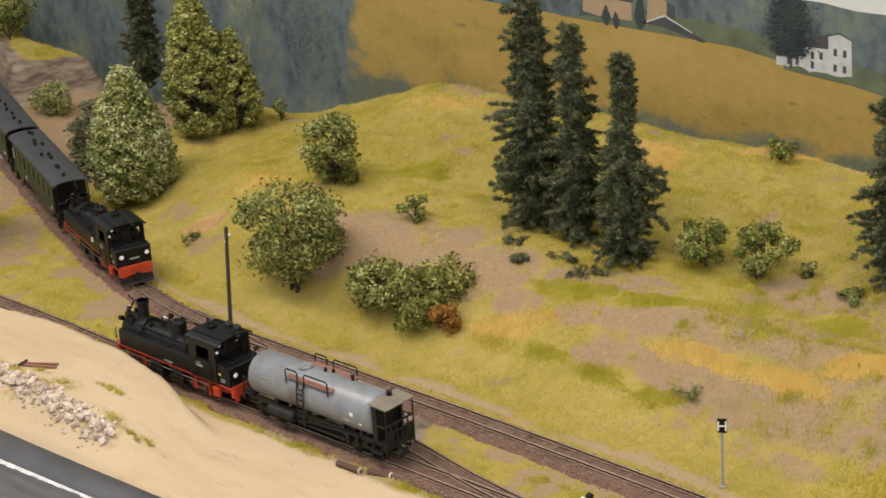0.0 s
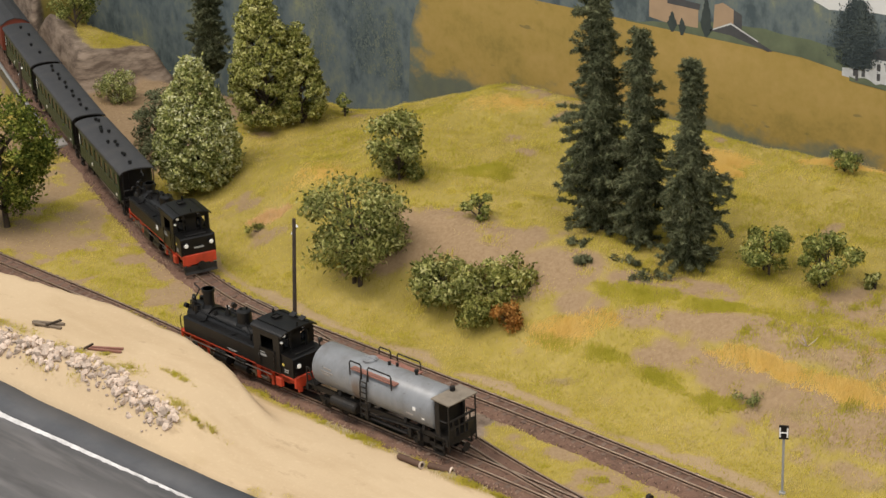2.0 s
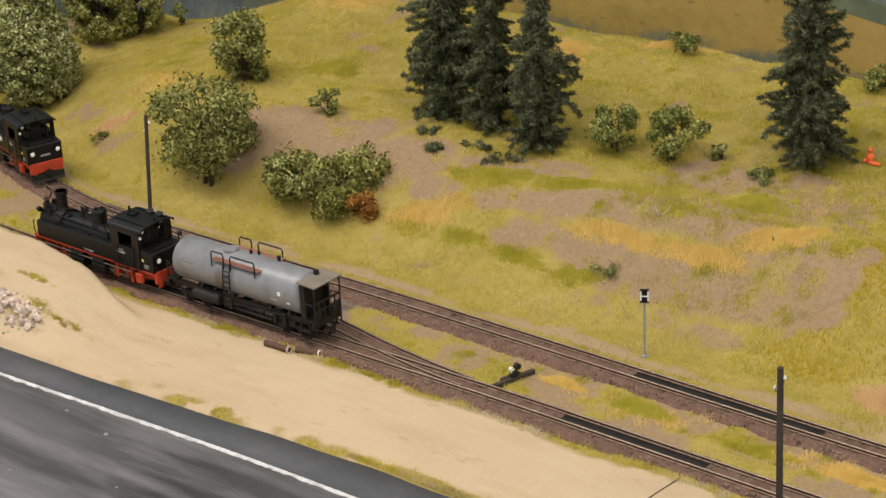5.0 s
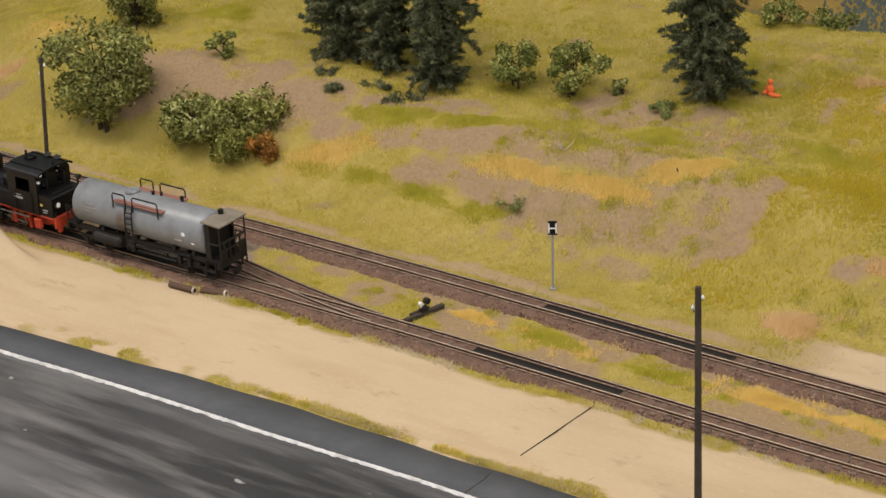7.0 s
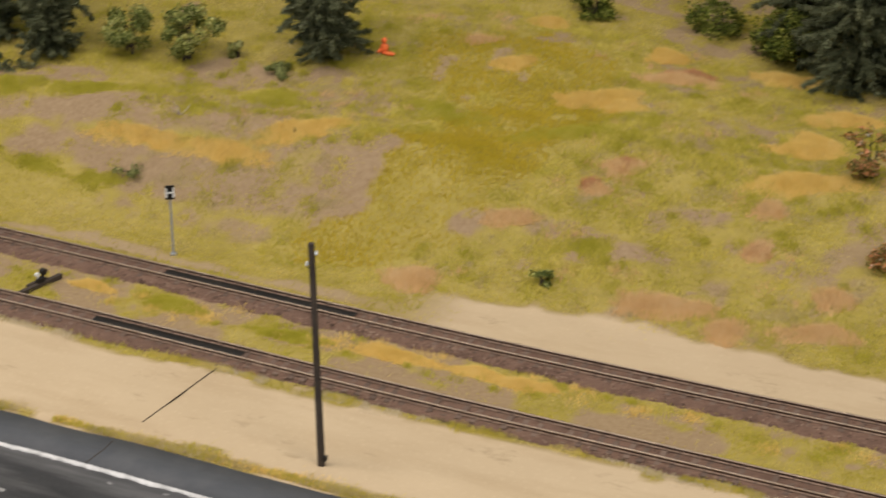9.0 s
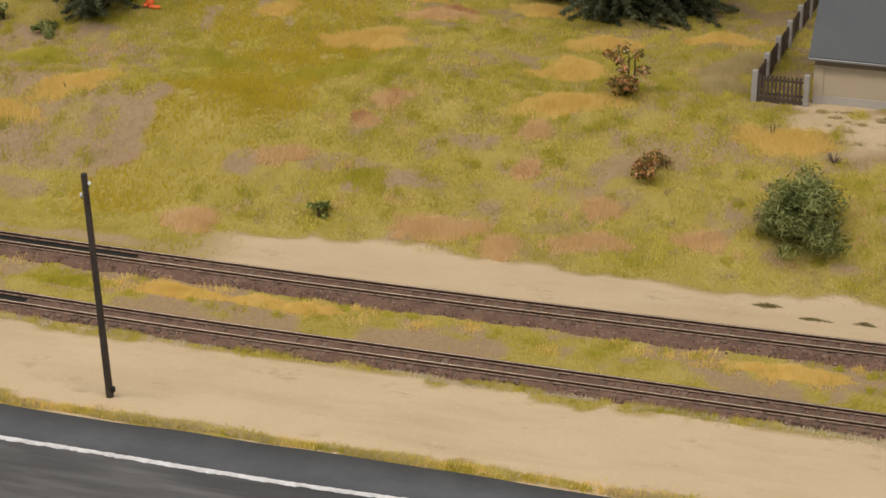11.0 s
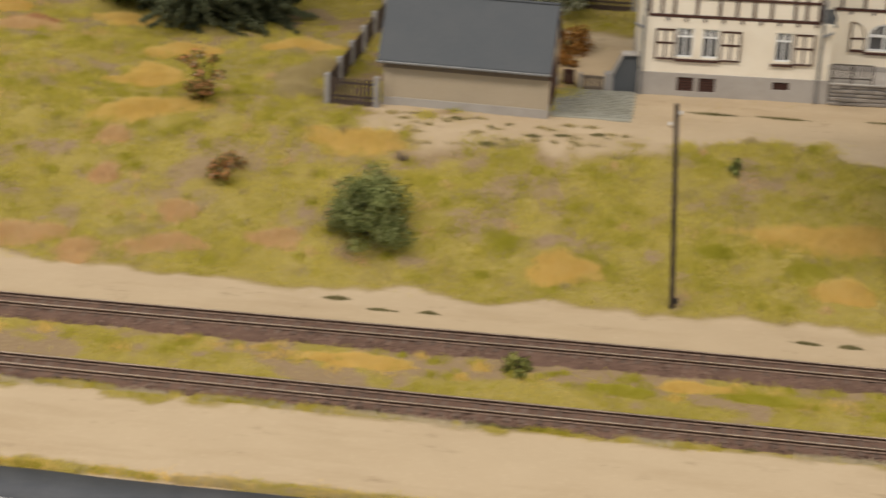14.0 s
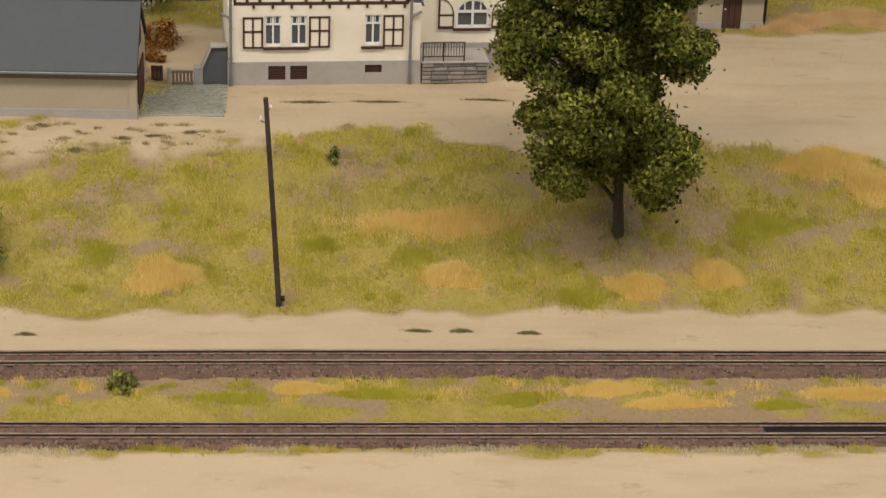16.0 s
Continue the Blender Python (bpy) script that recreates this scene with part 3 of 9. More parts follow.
def road_marking():
    xs = np.arange(-2.0, 0.8, 0.0009)
    c = edge_line(xs) - 0.0012
    w = 0.00082 + 0.0004 * clean_noise(xs, 0 * xs, 0.004, 33) + 0.0005 * clean_noise(xs, 0 * xs, 0.0015, 34) + 0.0016 * ease((-0.80 - xs) / 0.15)
    z = 0.0002 + 0.0004 * np.abs(clean_noise(xs, 0 * xs, 0.002, 35))
    n = len(xs)
    v = np.concatenate([np.stack([xs, c - w, 0 * xs - 0.0013], 1), np.stack([xs, c, z], 1), np.stack([xs, c + w, 0 * xs - 0.0013], 1)])
    i = np.arange(n - 1)
    f = np.concatenate([np.stack([i, i + 1, i + n + 1, i + n], 1), np.stack([i + n, i + n + 1, i + 2 * n + 1, i + 2 * n], 1)])
    tagged(mesh_np("road_marking", v, f, "roadline"), "rough white painted line along the road edge", "road marking", kind="structure")


road_marking()


# ---- edge of the layout and the hall floor below it ----
bm = B()
box(bm, -2.0, 0.8, -0.322, -0.3005, -0.16, -0.0005, 0.002)
tagged(part("layout_fascia", bm, "oldwood"), "plain wooden front board of the layout", "fascia", kind="structure")
bm = B()
box(bm, -5.0, 4.0, -5.0, 4.0, -1.02, -1.0)
tagged(part("floor", bm, "plinth"), "plain grey hall floor below the layout", "floor", kind="structure")

from mathutils.geometry import tessellate_polygon

# ---- painted panorama behind the hill: flat boards with flat painted shapes ----
def forest_paint():
    m, nt, b, geo = start_mat("painted_forest", 0.9, 0, 0.1)
    pos = geo.outputs["Position"]
    big = noise_node(nt, pos, 16, 5, 0.6, (1.0, 1.0, 0.45))
    fine = noise_node(nt, pos, 130, 5, 0.65, (1.0, 1.0, 0.7))
    f = math_node(nt, "ADD", math_node(nt, "MULTIPLY", big, 0.75), math_node(nt, "MULTIPLY", fine, 0.35))
    col = ramp_node(nt, f, [(0.44, (0.070, 0.092, 0.100)), (0.53, (0.125, 0.155, 0.160)), (0.60, (0.165, 0.190, 0.165)), (0.68, (0.25, 0.265, 0.16))])
    nt.links.new(col, b.inputs["Base Color"])
    return m


def field_paint():
    """Ochre field, with soft painted woods at its edge and blurred bushes along its foot."""
    m, nt, b, geo = start_mat("painted_field", 0.9, 0, 0.1)
    pos = geo.outputs["Position"]
    xyz = nt.nodes.new("ShaderNodeSeparateXYZ")
    nt.links.new(pos, xyz.inputs[0])
    x, z = xyz.outputs[0], xyz.outputs[2]
    f = math_node(nt, "ADD", math_node(nt, "MULTIPLY", noise_node(nt, pos, 9, 4, 0.6, (1, 1, 2.0)), 0.7), math_node(nt, "MULTIPLY", noise_node(nt, pos, 160, 4, 0.7), 0.3))
    col = ramp_node(nt, f, [(0.35, (0.25, 0.190, 0.055)), (0.5, (0.36, 0.255, 0.075)), (0.66, (0.42, 0.290, 0.100))])
    speck = ramp_node(nt, noise_node(nt, pos, 85, 2, 0.5, (0.6, 1, 1.6)), [(0.70, (0, 0, 0)), (0.76, (0.5, 0.5, 0.5))])
    col = mix_node(nt, speck, col, (0.10, 0.105, 0.06))
    blot = math_node(nt, "SUBTRACT", noise_node(nt, pos, 38, 5, 0.6, (1.0, 1.0, 1.5)), 0.5)
    bush = mix_node(nt, noise_node(nt, pos, 70, 4, 0.6), (0.085, 0.105, 0.105), (0.185, 0.190, 0.110))
    rise = math_node(nt, "MULTIPLY", math_node(nt, "MULTIPLY", math_node(nt, "ADD", x, 1.10), 4.0, True), 0.013)
    foot = math_node(nt, "SUBTRACT", math_node(nt, "ADD", rise, 0.0205), z)
    foot = math_node(nt, "ADD", foot, math_node(nt, "MULTIPLY", blot, 0.045))
    col = mix_node(nt, math_node(nt, "MULTIPLY", foot, 95.0, True), col, bush)
    edge = math_node(nt, "ADD", math_node(nt, "SUBTRACT", -1.132, x), math_node(nt, "MULTIPLY", blot, 0.07))
    wood = mix_node(nt, noise_node(nt, pos, 45, 4, 0.6), (0.095, 0.120, 0.118), (0.185, 0.200, 0.140))
    col = mix_node(nt, math_node(nt, "MULTIPLY", edge, 60.0, True), col, wood)
    nt.links.new(col, b.inputs["Base Color"])
    return m


MAT["forest"], MAT["field"] = forest_paint(), field_paint()
MAT["hedge"] = painted("painted_green_slope", (0.105, 0.130, 0.085), (0.175, 0.200, 0.120), 90, 0.9, 0, 0.1, 0.0, (0.05, 0.062, 0.05), 30, 0.5)
MAT["paint_ochre"] = painted("painted_house_wall", (0.30, 0.215, 0.140), (0.44, 0.315, 0.205), 90, 0.9, 0, 0.1, 0.0)
MAT["paint_dark"] = painted("painted_dark", (0.050, 0.052, 0.056), (0.105, 0.105, 0.105), 90, 0.9, 0, 0.1, 0.0)
MAT["paint_white"] = painted("painted_white", (0.46, 0.47, 0.47), (0.62, 0.63, 0.63), 70, 0.9, 0, 0.1, 0.0, (0.24, 0.25, 0.25), 110, 0.5)
MAT["paint_tree"] = painted("painted_tree", (0.036, 0.046, 0.048), (0.066, 0.080, 0.072), 110, 0.9, 0, 0.1, 0.0)
MAT["paint_sky"] = painted("painted_sky", (0.60, 0.61, 0.60), (0.66, 0.66, 0.65), 20, 0.9, 0, 0.1, 0.0)
BACK_Y = 0.440


def flat(parent, name, mat, pts, layer, label=""):
    """A flat painted shape of (x, z) corners, so many layers before the board."""
    bm = B()
    vs = [bm.verts.new((x, BACK_Y - 0.00006 * layer, z)) for x, z in pts]
    for tri in tessellate_polygon([[Vector((x, z, 0)) for x, z in pts]]):
        bm.faces.new([vs[i] for i in tri])
    bmesh.ops.recalc_face_normals(bm, faces=bm.faces)
    return part(name, bm, mat, parent, label)


def ragged(x0, x1, base, amp, step, seed):
    xs = np.arange(x0, x1 + step / 2, step)
    return [(float(x), float(base(x) + amp * (clean_noise(np.array([x]), np.array([0.0]), step * 2.3, seed)[0] + 0.5 * clean_noise(np.array([x]), np.array([0.0]), step * 0.8, seed + 1)[0]))) for x in xs]


bd = thing("backdrop", "painted landscape panorama with woods, ochre field and far houses", "backdrop", kind="backdrop")
tagged(bd, kind="structure")
bm = B()
box(bm, -2.6, 1.2, BACK_Y, BACK_Y + 0.012, -0.25, 0.60)
part("board", bm, "forest", bd, "blue-grey painted woods")
top = lambda x: 0.0905 - 0.10 * max(0, -(x + 1.03)) ** 1.0 * 0.9 - 0.14 * max(0, x + 0.775)
flat(bd, "painted_field", "field", [(-1.160, -0.06), (-1.152, 0.02), (-1.150, 0.045), (-1.142, 0.066)] + ragged(-1.13, -0.45, top, 0.0006, 0.02, 61) + [(-0.30, 0.01), (-0.30, -0.06)], 1, "ochre painted field")
hed = lambda x: top(x) + 0.001 + 0.012 * ease((x + 0.93) / 0.1)
flat(bd, "painted_hedge", "hedge", ragged(-0.93, -0.30, hed, 0.0016, 0.012, 63) + [(float(x), float(top(x)) - 0.001) for x in np.arange(-0.30, -0.931, -0.03)], 2, "green painted slope")
MAT["meadow_paint"] = painted("painted_meadow", (0.30, 0.27, 0.05), (0.42, 0.37, 0.08), 60, 0.9, 0, 0.1, 0.0, (0.20, 0.20, 0.05), 20, 0.5)
flat(bd, "painted_meadow", "meadow_paint", ragged(-0.26, 0.62, lambda x: 0.058 + 0.006 * math.sin(9 * x), 0.002, 0.012, 75) + [(0.62, -0.06), (-0.26, -0.06)], 4, "olive painted meadow")
# far houses
flat(bd, "painted_house", "paint_ochre", [(-0.909, 0.096), (-0.909, 0.113), (-0.901, 0.1155), (-0.893, 0.113), (-0.893, 0.1085), (-0.866, 0.1085), (-0.866, 0.095), (-0.895, 0.0945)], 3, "tan painted farmhouse")
flat(bd, "painted_roof", "paint_dark", [(-0.893, 0.1085), (-0.892, 0.1135), (-0.864, 0.1125), (-0.865, 0.1080)], 4)
flat(bd, "painted_house", "paint_ochre", [(-0.853, 0.097), (-0.852, 0.114), (-0.845, 0.1165), (-0.836, 0.113), (-0.836, 0.0995)], 3, "tan painted gable house")
flat(bd, "painted_roof", "paint_dark", [(-0.836, 0.0995), (-0.836, 0.113), (-0.829, 0.1105), (-0.829, 0.0985)], 3)
flat(bd, "painted_shed", "paint_dark", [(-0.855, 0.095), (-0.838, 0.1025), (-0.803, 0.0895), (-0.807, 0.0885), (-0.838, 0.0945)], 4, "dark open painted shed")
flat(bd, "painted_shed_roof", "paint_white", [(-0.856, 0.0955), (-0.838, 0.1035), (-0.815, 0.0945), (-0.8155, 0.0938), (-0.838, 0.1022), (-0.8555, 0.0948)], 5)
flat(bd, "painted_house", "paint_white", [(-0.748, 0.083), (-0.748, 0.0885), (-0.727, 0.0915), (-0.727, 0.0985), (-0.709, 0.0995), (-0.709, 0.1075), (-0.7005, 0.1105), (-0.6915, 0.1070), (-0.6905, 0.0805), (-0.722, 0.0815)], 3, "white painted house")
flat(bd, "painted_roof", "paint_dark", [(-0.729, 0.0980), (-0.722, 0.1060), (-0.7085, 0.1085), (-0.7085, 0.0992)], 4)
flat(bd, "painted_roof", "paint_dark", [(-0.7100, 0.1072), (-0.7005, 0.1104), (-0.6905, 0.1068), (-0.6905, 0.1076), (-0.7005, 0.1114), (-0.7100, 0.1082)], 5)
for x, z in ((-0.7395, 0.0845), (-0.7330, 0.0850), (-0.7215, 0.0910), (-0.7150, 0.0915), (-0.7045, 0.0850), (-0.7045, 0.0955), (-0.6975, 0.0850), (-0.6975, 0.0955), (-0.7215, 0.0845)):
    flat(bd, "painted_window", "paint_dark", [(x, z), (x, z + 0.0048), (x + 0.0026, z + 0.0048), (x + 0.0026, z)], 4)
flat(bd, "painted_hedge", "hedge", ragged(-0.742, -0.684, lambda x: 0.0828, 0.0016, 0.004, 77) + [(-0.684, 0.0775), (-0.742, 0.0805)], 6, "green painted hedge")
flat(bd, "painted_house", "paint_white", [(-0.962, 0.099), (-0.962, 0.106), (-0.951, 0.106), (-0.951, 0.0985)], 3, "white painted cottage")
flat(bd, "painted_sky", "paint_sky", [(-0.775, 0.131)] + ragged(-0.76, -0.30, lambda x: 0.128 - 0.012 * max(0, x + 0.70), 0.003, 0.012, 69) + [(-0.30, 0.60), (-0.775, 0.60)], 1, "pale painted sky")


def painted_tree(x, z0, z1, w, seed, mat="paint_tree", layer=5, lean=0.6):
    rng = np.random.RandomState(seed)
    n = 13
    left, right = [], []
    for k in range(n):
        t = k / (n - 1)
        h = w * (math.sin(math.pi * (0.12 + 0.86 * t)) ** 0.7 if lean < 1 else (1 - t) ** 0.8 + 0.04)
        left.append((x - h * rng.uniform(0.7, 1.15), z0 + (z1 - z0) * t))
        right.append((x + h * rng.uniform(0.7, 1.15), z0 + (z1 - z0) * (t + rng.uniform(-0.03, 0.03))))
    flat(bd, "painted_tree", mat, [(x - 0.001, z0 - 0.006)] + left + right[::-1] + [(x + 0.001, z0 - 0.006)], layer)


painted_tree(-0.859, 0.096, 0.120, 0.0055, 72, lean=2)
painted_tree(-0.8885, 0.0945, 0.1035, 0.0045, 73, lean=2)
painted_tree(-0.880, 0.0935, 0.1000, 0.0035, 74, lean=2)
MAT["paint_clump"] = fibres("painted_tree_dabs", [(0.3, (0.092, 0.117, 0.115)), (0.5, (0.130, 0.158, 0.145)), (0.7, (0.185, 0.205, 0.150))], 24, 0.9, 0.22, 0)


def dabs(places, sizes, seed, tall=1.4, mat="paint_clump", layer=0.3):
    """Overlapping ragged dabs of thin paint on the board."""
    rng = np.random.RandomState(seed)
    vs, fs = [], []
    for k, ((x, z), r) in enumerate(zip(places, sizes)):
        n = 11
        a = np.arange(n) / n * 6.283
        rr = r * rng.uniform(0.45, 1.25, n)
        o = len(vs)
        y = BACK_Y - 0.00006 * layer - 0.0000004 * k
        vs.append((x, y, z))
        vs += [(x + rr[i] * math.cos(a[i]), y, z + tall * rr[i] * math.sin(a[i])) for i in range(n)]
        fs += [(o, o + 1 + (i + 1) % n, o + 1 + i) for i in range(n)]
    mesh_np("painted_foliage", vs, fs, mat, bd)


def dabbed_tree(x, z0, z1, w, seed, mat="paint_clump", layer=0.3, count=800, fine=0.055):
    rng = np.random.RandomState(seed)
    t = rng.rand(count)
    wide = w * (0.25 + 0.75 * np.sin(np.pi * np.minimum(1, 0.22 + 0.78 * t)) ** 0.8)
    px = x + rng.normal(0, 0.45, count) * wide
    dabs(list(zip(px, z0 + (z1 - z0) * t)), w * rng.uniform(0.015, fine, count), seed, 1.4, mat, layer)


for k, (x, z0, z1, w) in enumerate(((-1.20, 0.0, 0.095, 0.024), (-1.255, 0.0, 0.11, 0.022), (-1.172, -0.01, 0.060, 0.014), (-1.33, 0.01, 0.13, 0.032), (-1.43, 0.02, 0.15, 0.03), (-1.54, 0.02, 0.14, 0.035), (-1.64, 0.0, 0.15, 0.035), (-0.53, 0.02, 0.085, 0.03), (-0.48, 0.03, 0.10, 0.035))):
    dabbed_tree(x, z0, z1, w, 80 + k)
MAT["paint_darkdabs"] = fibres("painted_dark_dabs", [(0.2, (0.032, 0.043, 0.048)), (0.5, (0.055, 0.071, 0.072)), (0.8, (0.085, 0.103, 0.092))], 40, 0.9, 0.3, 0)
dabbed_tree(-0.737, 0.092, 0.136, 0.0185, 171, "paint_darkdabs", 7, 4200, 0.034)
dabbed_tree(-0.738, 0.090, 0.128, 0.015, 172, "paint_darkdabs", 7.5, 2600, 0.034)
flat(bd, "painted_trunk", "paint_dark", [(-0.7375, 0.0815), (-0.7372, 0.096), (-0.7358, 0.096), (-0.7352, 0.0815)], 7)

# ---- tracks ----
GAUGE, RAIL_TOP, SLEEPER_TOP = 0.0090, 0.0040, 0.0020


def near_line(s):
    return np.stack([s, near_y(s)], 1)


def far_line(s):
    return np.stack([s, track_y(s)], 1)


def branch_line(s):
    """The crossover from the through track down to the near one; s runs 0 to 1."""
    x = -0.925 + 0.345 * s
    return np.stack([x, 0.063 - 0.063 * ease(0.06 + 0.90 * s) / 1.0 + 0.0005], 1)


def sampled(line, a, b, step):
    s = np.linspace(a, b, 4000)
    p = line(s)
    d = np.r_[0, np.cumsum(np.hypot(*np.diff(p, axis=0).T))]
    n = int(d[-1] / step)
    t = np.interp(np.arange(n + 1) * step, d, s)
    p = line(t)
    q = line(t + 1e-4) - line(t - 1e-4)
    return p, q / np.hypot(*q.T)[:, None]


def bar_along(p, tan, off, prof):
    """A bar of the profile (across, up), at an offset to the left of the line."""
    nrm = np.stack([-tan[:, 1], tan[:, 0]], 1)
    k, n = len(prof), len(p)
    v = np.concatenate([np.concatenate([p + nrm * (off + u), np.full((n, 1), w)], 1) for u, w in prof])
    i = np.arange(n - 1)
    f = []
    for a in range(k):
        b = (a + 1) % k
        f.append(np.stack([i + a * n, i + b * n, i + b * n + 1, i + a * n + 1], 1))
    return v, np.concatenate(f)


HEAD = [(-0.00044, 0.00345), (-0.00044, RAIL_TOP - 0.00010), (-0.00030, RAIL_TOP), (0.00030, RAIL_TOP), (0.00044, RAIL_TOP - 0.00010), (0.00044, 0.00345)]
WEB = [(-0.00026, SLEEPER_TOP + 0.0003), (-0.00026, 0.0035), (0.00026, 0.0035), (0.00026, SLEEPER_TOP + 0.0003)]
FOOT = [(-0.0010, SLEEPER_TOP + 0.0001), (-0.0010, 0.00235), (-0.0003, 0.0026), (0.0003, 0.0026), (0.0010, 0.00235), (0.0010, SLEEPER_TOP + 0.0001)]


def rail(parent, line, a, b, off, name="rail"):
    p, tan = sampled(line, a, b, 0.008)
    web = mesh_np(name, *bar_along(p, tan, off, WEB), "rust", parent)
    mesh_np("rail_foot", *bar_along(p, tan, off, FOOT), "railfoot", web, "dusty brown rail foot")
    mesh_np("rail_head", *bar_along(p, tan, off, HEAD), "steel", web, "bright worn running surface")
    return web


def sleeper_mesh(length):
    bm = B()
    box(bm, -0.0013, 0.0013, -length / 2, length / 2, -0.0008, SLEEPER_TOP, 0.0002)
    for s in (-1, 1):
        for e in (-1, 1):
            box(bm, -0.0006, 0.0006, s * GAUGE / 2 + e * 0.0009 - 0.0005, s * GAUGE / 2 + e * 0.0009 + 0.0005, SLEEPER_TOP, SLEEPER_TOP + 0.0006)
    me = bpy.data.meshes.new("sleeper")
    bm.to_mesh(me)
    bm.free()
    me.materials.append(MAT["sleeper"])
    return me


def ballast(parent, line, a, b, half, seed, slim=0.0):
    """The heaped bed: a lumpy strip, and loose grit on it."""
    p, tan = sampled(line, a, b, 0.0022)
    nrm = np.stack([-tan[:, 1], tan[:, 0]], 1)
    wide = half * (1 - slim * ease((p[:, 0] + 0.50) / 0.08))
    us = np.linspace(-1, 0.56, 17)
    n = len(p)
    v = []
    for u in us:
        q = p + nrm * (wide * u if u < 0 else half * u + 0 * wide)[:, None]
        wob = clean_noise(q[:, 0], q[:, 1], 0.02, seed)
        top = 0.0026 * ease(((1.04 if u < 0 else 0.58) - abs(u) + 0.10 * wob) / (0.40 if u < 0 else 0.16)) - 0.0008
        z = np.maximum(land(q[:, 0], q[:, 1]), 0) * 0 + top + 0.0005 * clean_noise(q[:, 0], q[:, 1], 0.0024, seed + 1) + 0.0003 * clean_noise(q[:, 0], q[:, 1], 0.0012, seed + 2)
        v.append(np.concatenate([q, z[:, None]], 1))
    i = np.arange(n - 1)
    f = np.concatenate([np.stack([i + k * n, i + k * n + 1, i + (k + 1) * n + 1, i + (k + 1) * n], 1) for k in range(len(us) - 1)])
    mesh_np("ballast_bed", np.concatenate(v), f, "ballast", parent, "brown gravel bed", smooth=True)
    rng = np.random.RandomState(seed)
    m = int(n * 26)
    k = rng.randint(0, n, m)
    u = rng.uniform(-1.02, 0.40, m)
    u = u + 0.06 * clean_noise(p[k][:, 0], 0 * u, 0.012, seed + 3) * (u < -0.7)
    q = p[k] + nrm[k] * (np.where(u < 0, wide[k], half) * u)[:, None] + rng.normal(0, 0.001, (m, 2))
    z = 0.0024 * ease((1.05 - abs(u)) / 0.4) - 0.0007
    r = rng.uniform(0.00025, 0.00075, m) * np.where(np.abs(u) < 0.30, 0.7, 1.0)
    tet = np.array([[1, 0, -0.4], [-0.5, 0.87, -0.4], [-0.5, -0.87, -0.4], [0, 0, 0.9]])
    ang = rng.rand(m) * 6.28
    c, s = np.cos(ang), np.sin(ang)
    tv = np.empty((m, 4, 3))
    tv[:, :, 0] = q[:, :1] + r[:, None] * (tet[:, 0] * c[:, None] - tet[:, 1] * s[:, None])
    tv[:, :, 1] = q[:, 1:] + r[:, None] * (tet[:, 0] * s[:, None] + tet[:, 1] * c[:, None])
    tv[:, :, 2] = z[:, None] + r[:, None] * tet[:, 2]
    o = (np.arange(m) * 4)[:, None, None]
    tf = (np.array([[0, 1, 3], [1, 2, 3], [2, 0, 3]]) + o).reshape(-1, 3)
    tagged(mesh_np("ballast_grit", tv.reshape(-1, 3), tf, "stone", parent), kind="stuff")


SLEEPER = sleeper_mesh(0.0165)


def lay_track(label, line, a, b, half, seed, slim=0.0):
    tr = thing("railway_track", label, "track", kind="structure")
    ballast(tr, line, a, b, half, seed, slim)
    for s in (-1, 1):
        rail(tr, line, a, b, s * GAUGE / 2)
    return tr


def lay_sleepers(tr, line, a, b, seed, pitch=0.0068):
    p, tan = sampled(line, a, b, pitch)
    rng = np.random.RandomState(seed)
    for q, t in zip(p, tan):
        ob = new("sleeper", SLEEPER)
        ob.parent = tr
        ob.matrix_basis = pose(q[0] + rng.normal(0, 0.0003), q[1] + rng.normal(0, 0.0002), rng.normal(0, 0.0001), 0, 0, math.degrees(math.atan2(t[1], t[0])) + rng.normal(0, 1.2))


track_near = lay_track("weathered narrow-gauge track beside the sand, brown sleepers", near_line, -1.30, 0.55, 0.0145, 41, 0.26)
track_far = lay_track("weathered narrow-gauge track curving round the hillside", far_line, -1.75, 0.55, 0.0150, 43)
track_branch = lay_track("turnout crossover between the two tracks", branch_line, 0.03, 0.97, 0.0125, 45)


def infill(tr, line, a, b):
    """A dark strip level with the sleepers between the rails."""
    p, tan = sampled(line, a, b, 0.004)
    mesh_np("track_infill", *bar_along(p, tan, 0, [(-0.0034, 0.0012), (-0.0031, 0.0024), (0.0031, 0.0024), (0.0034, 0.0012)]), "soot", tr, "dark greasy grit between the rails")


infill(track_near, near_line, -0.90, -0.722)
infill(track_near, near_line, -0.535, -0.455)
infill(track_far, far_line, -0.53, -0.425)
infill(track_near, near_line, 0.215, 0.36)

# ---- rolling stock, in millimetres, rail top at z = 0, the leading end at +x ----
MM = 0.001


def wheelset(parent, x, r, mat, y=4.9):
    for s in (-1, 1):
        bm = B()
        tube(bm, [(x, s * y, r), (x, s * (y + 0.5), r), (x, s * (y + 0.5), r), (x, s * (y + 1.3), r)], [r + 0.7, r + 0.7, r, r], 20)
        w = part("wheel", bm, "soot", parent, s=MM)
        bm = B()
        for k in range(8):
            a = k * math.pi / 8 * 2
            tube(bm, [(x, s * (y + 1.35), r), (x + 0.82 * r * math.cos(a), s * (y + 1.35), r + 0.82 * r * math.sin(a))], 0.28, 5)
        tube(bm, [(x, s * (y + 1.2), r), (x, s * (y + 1.7), r)], 0.9, 10)
        part("spokes", bm, mat, w, s=MM)


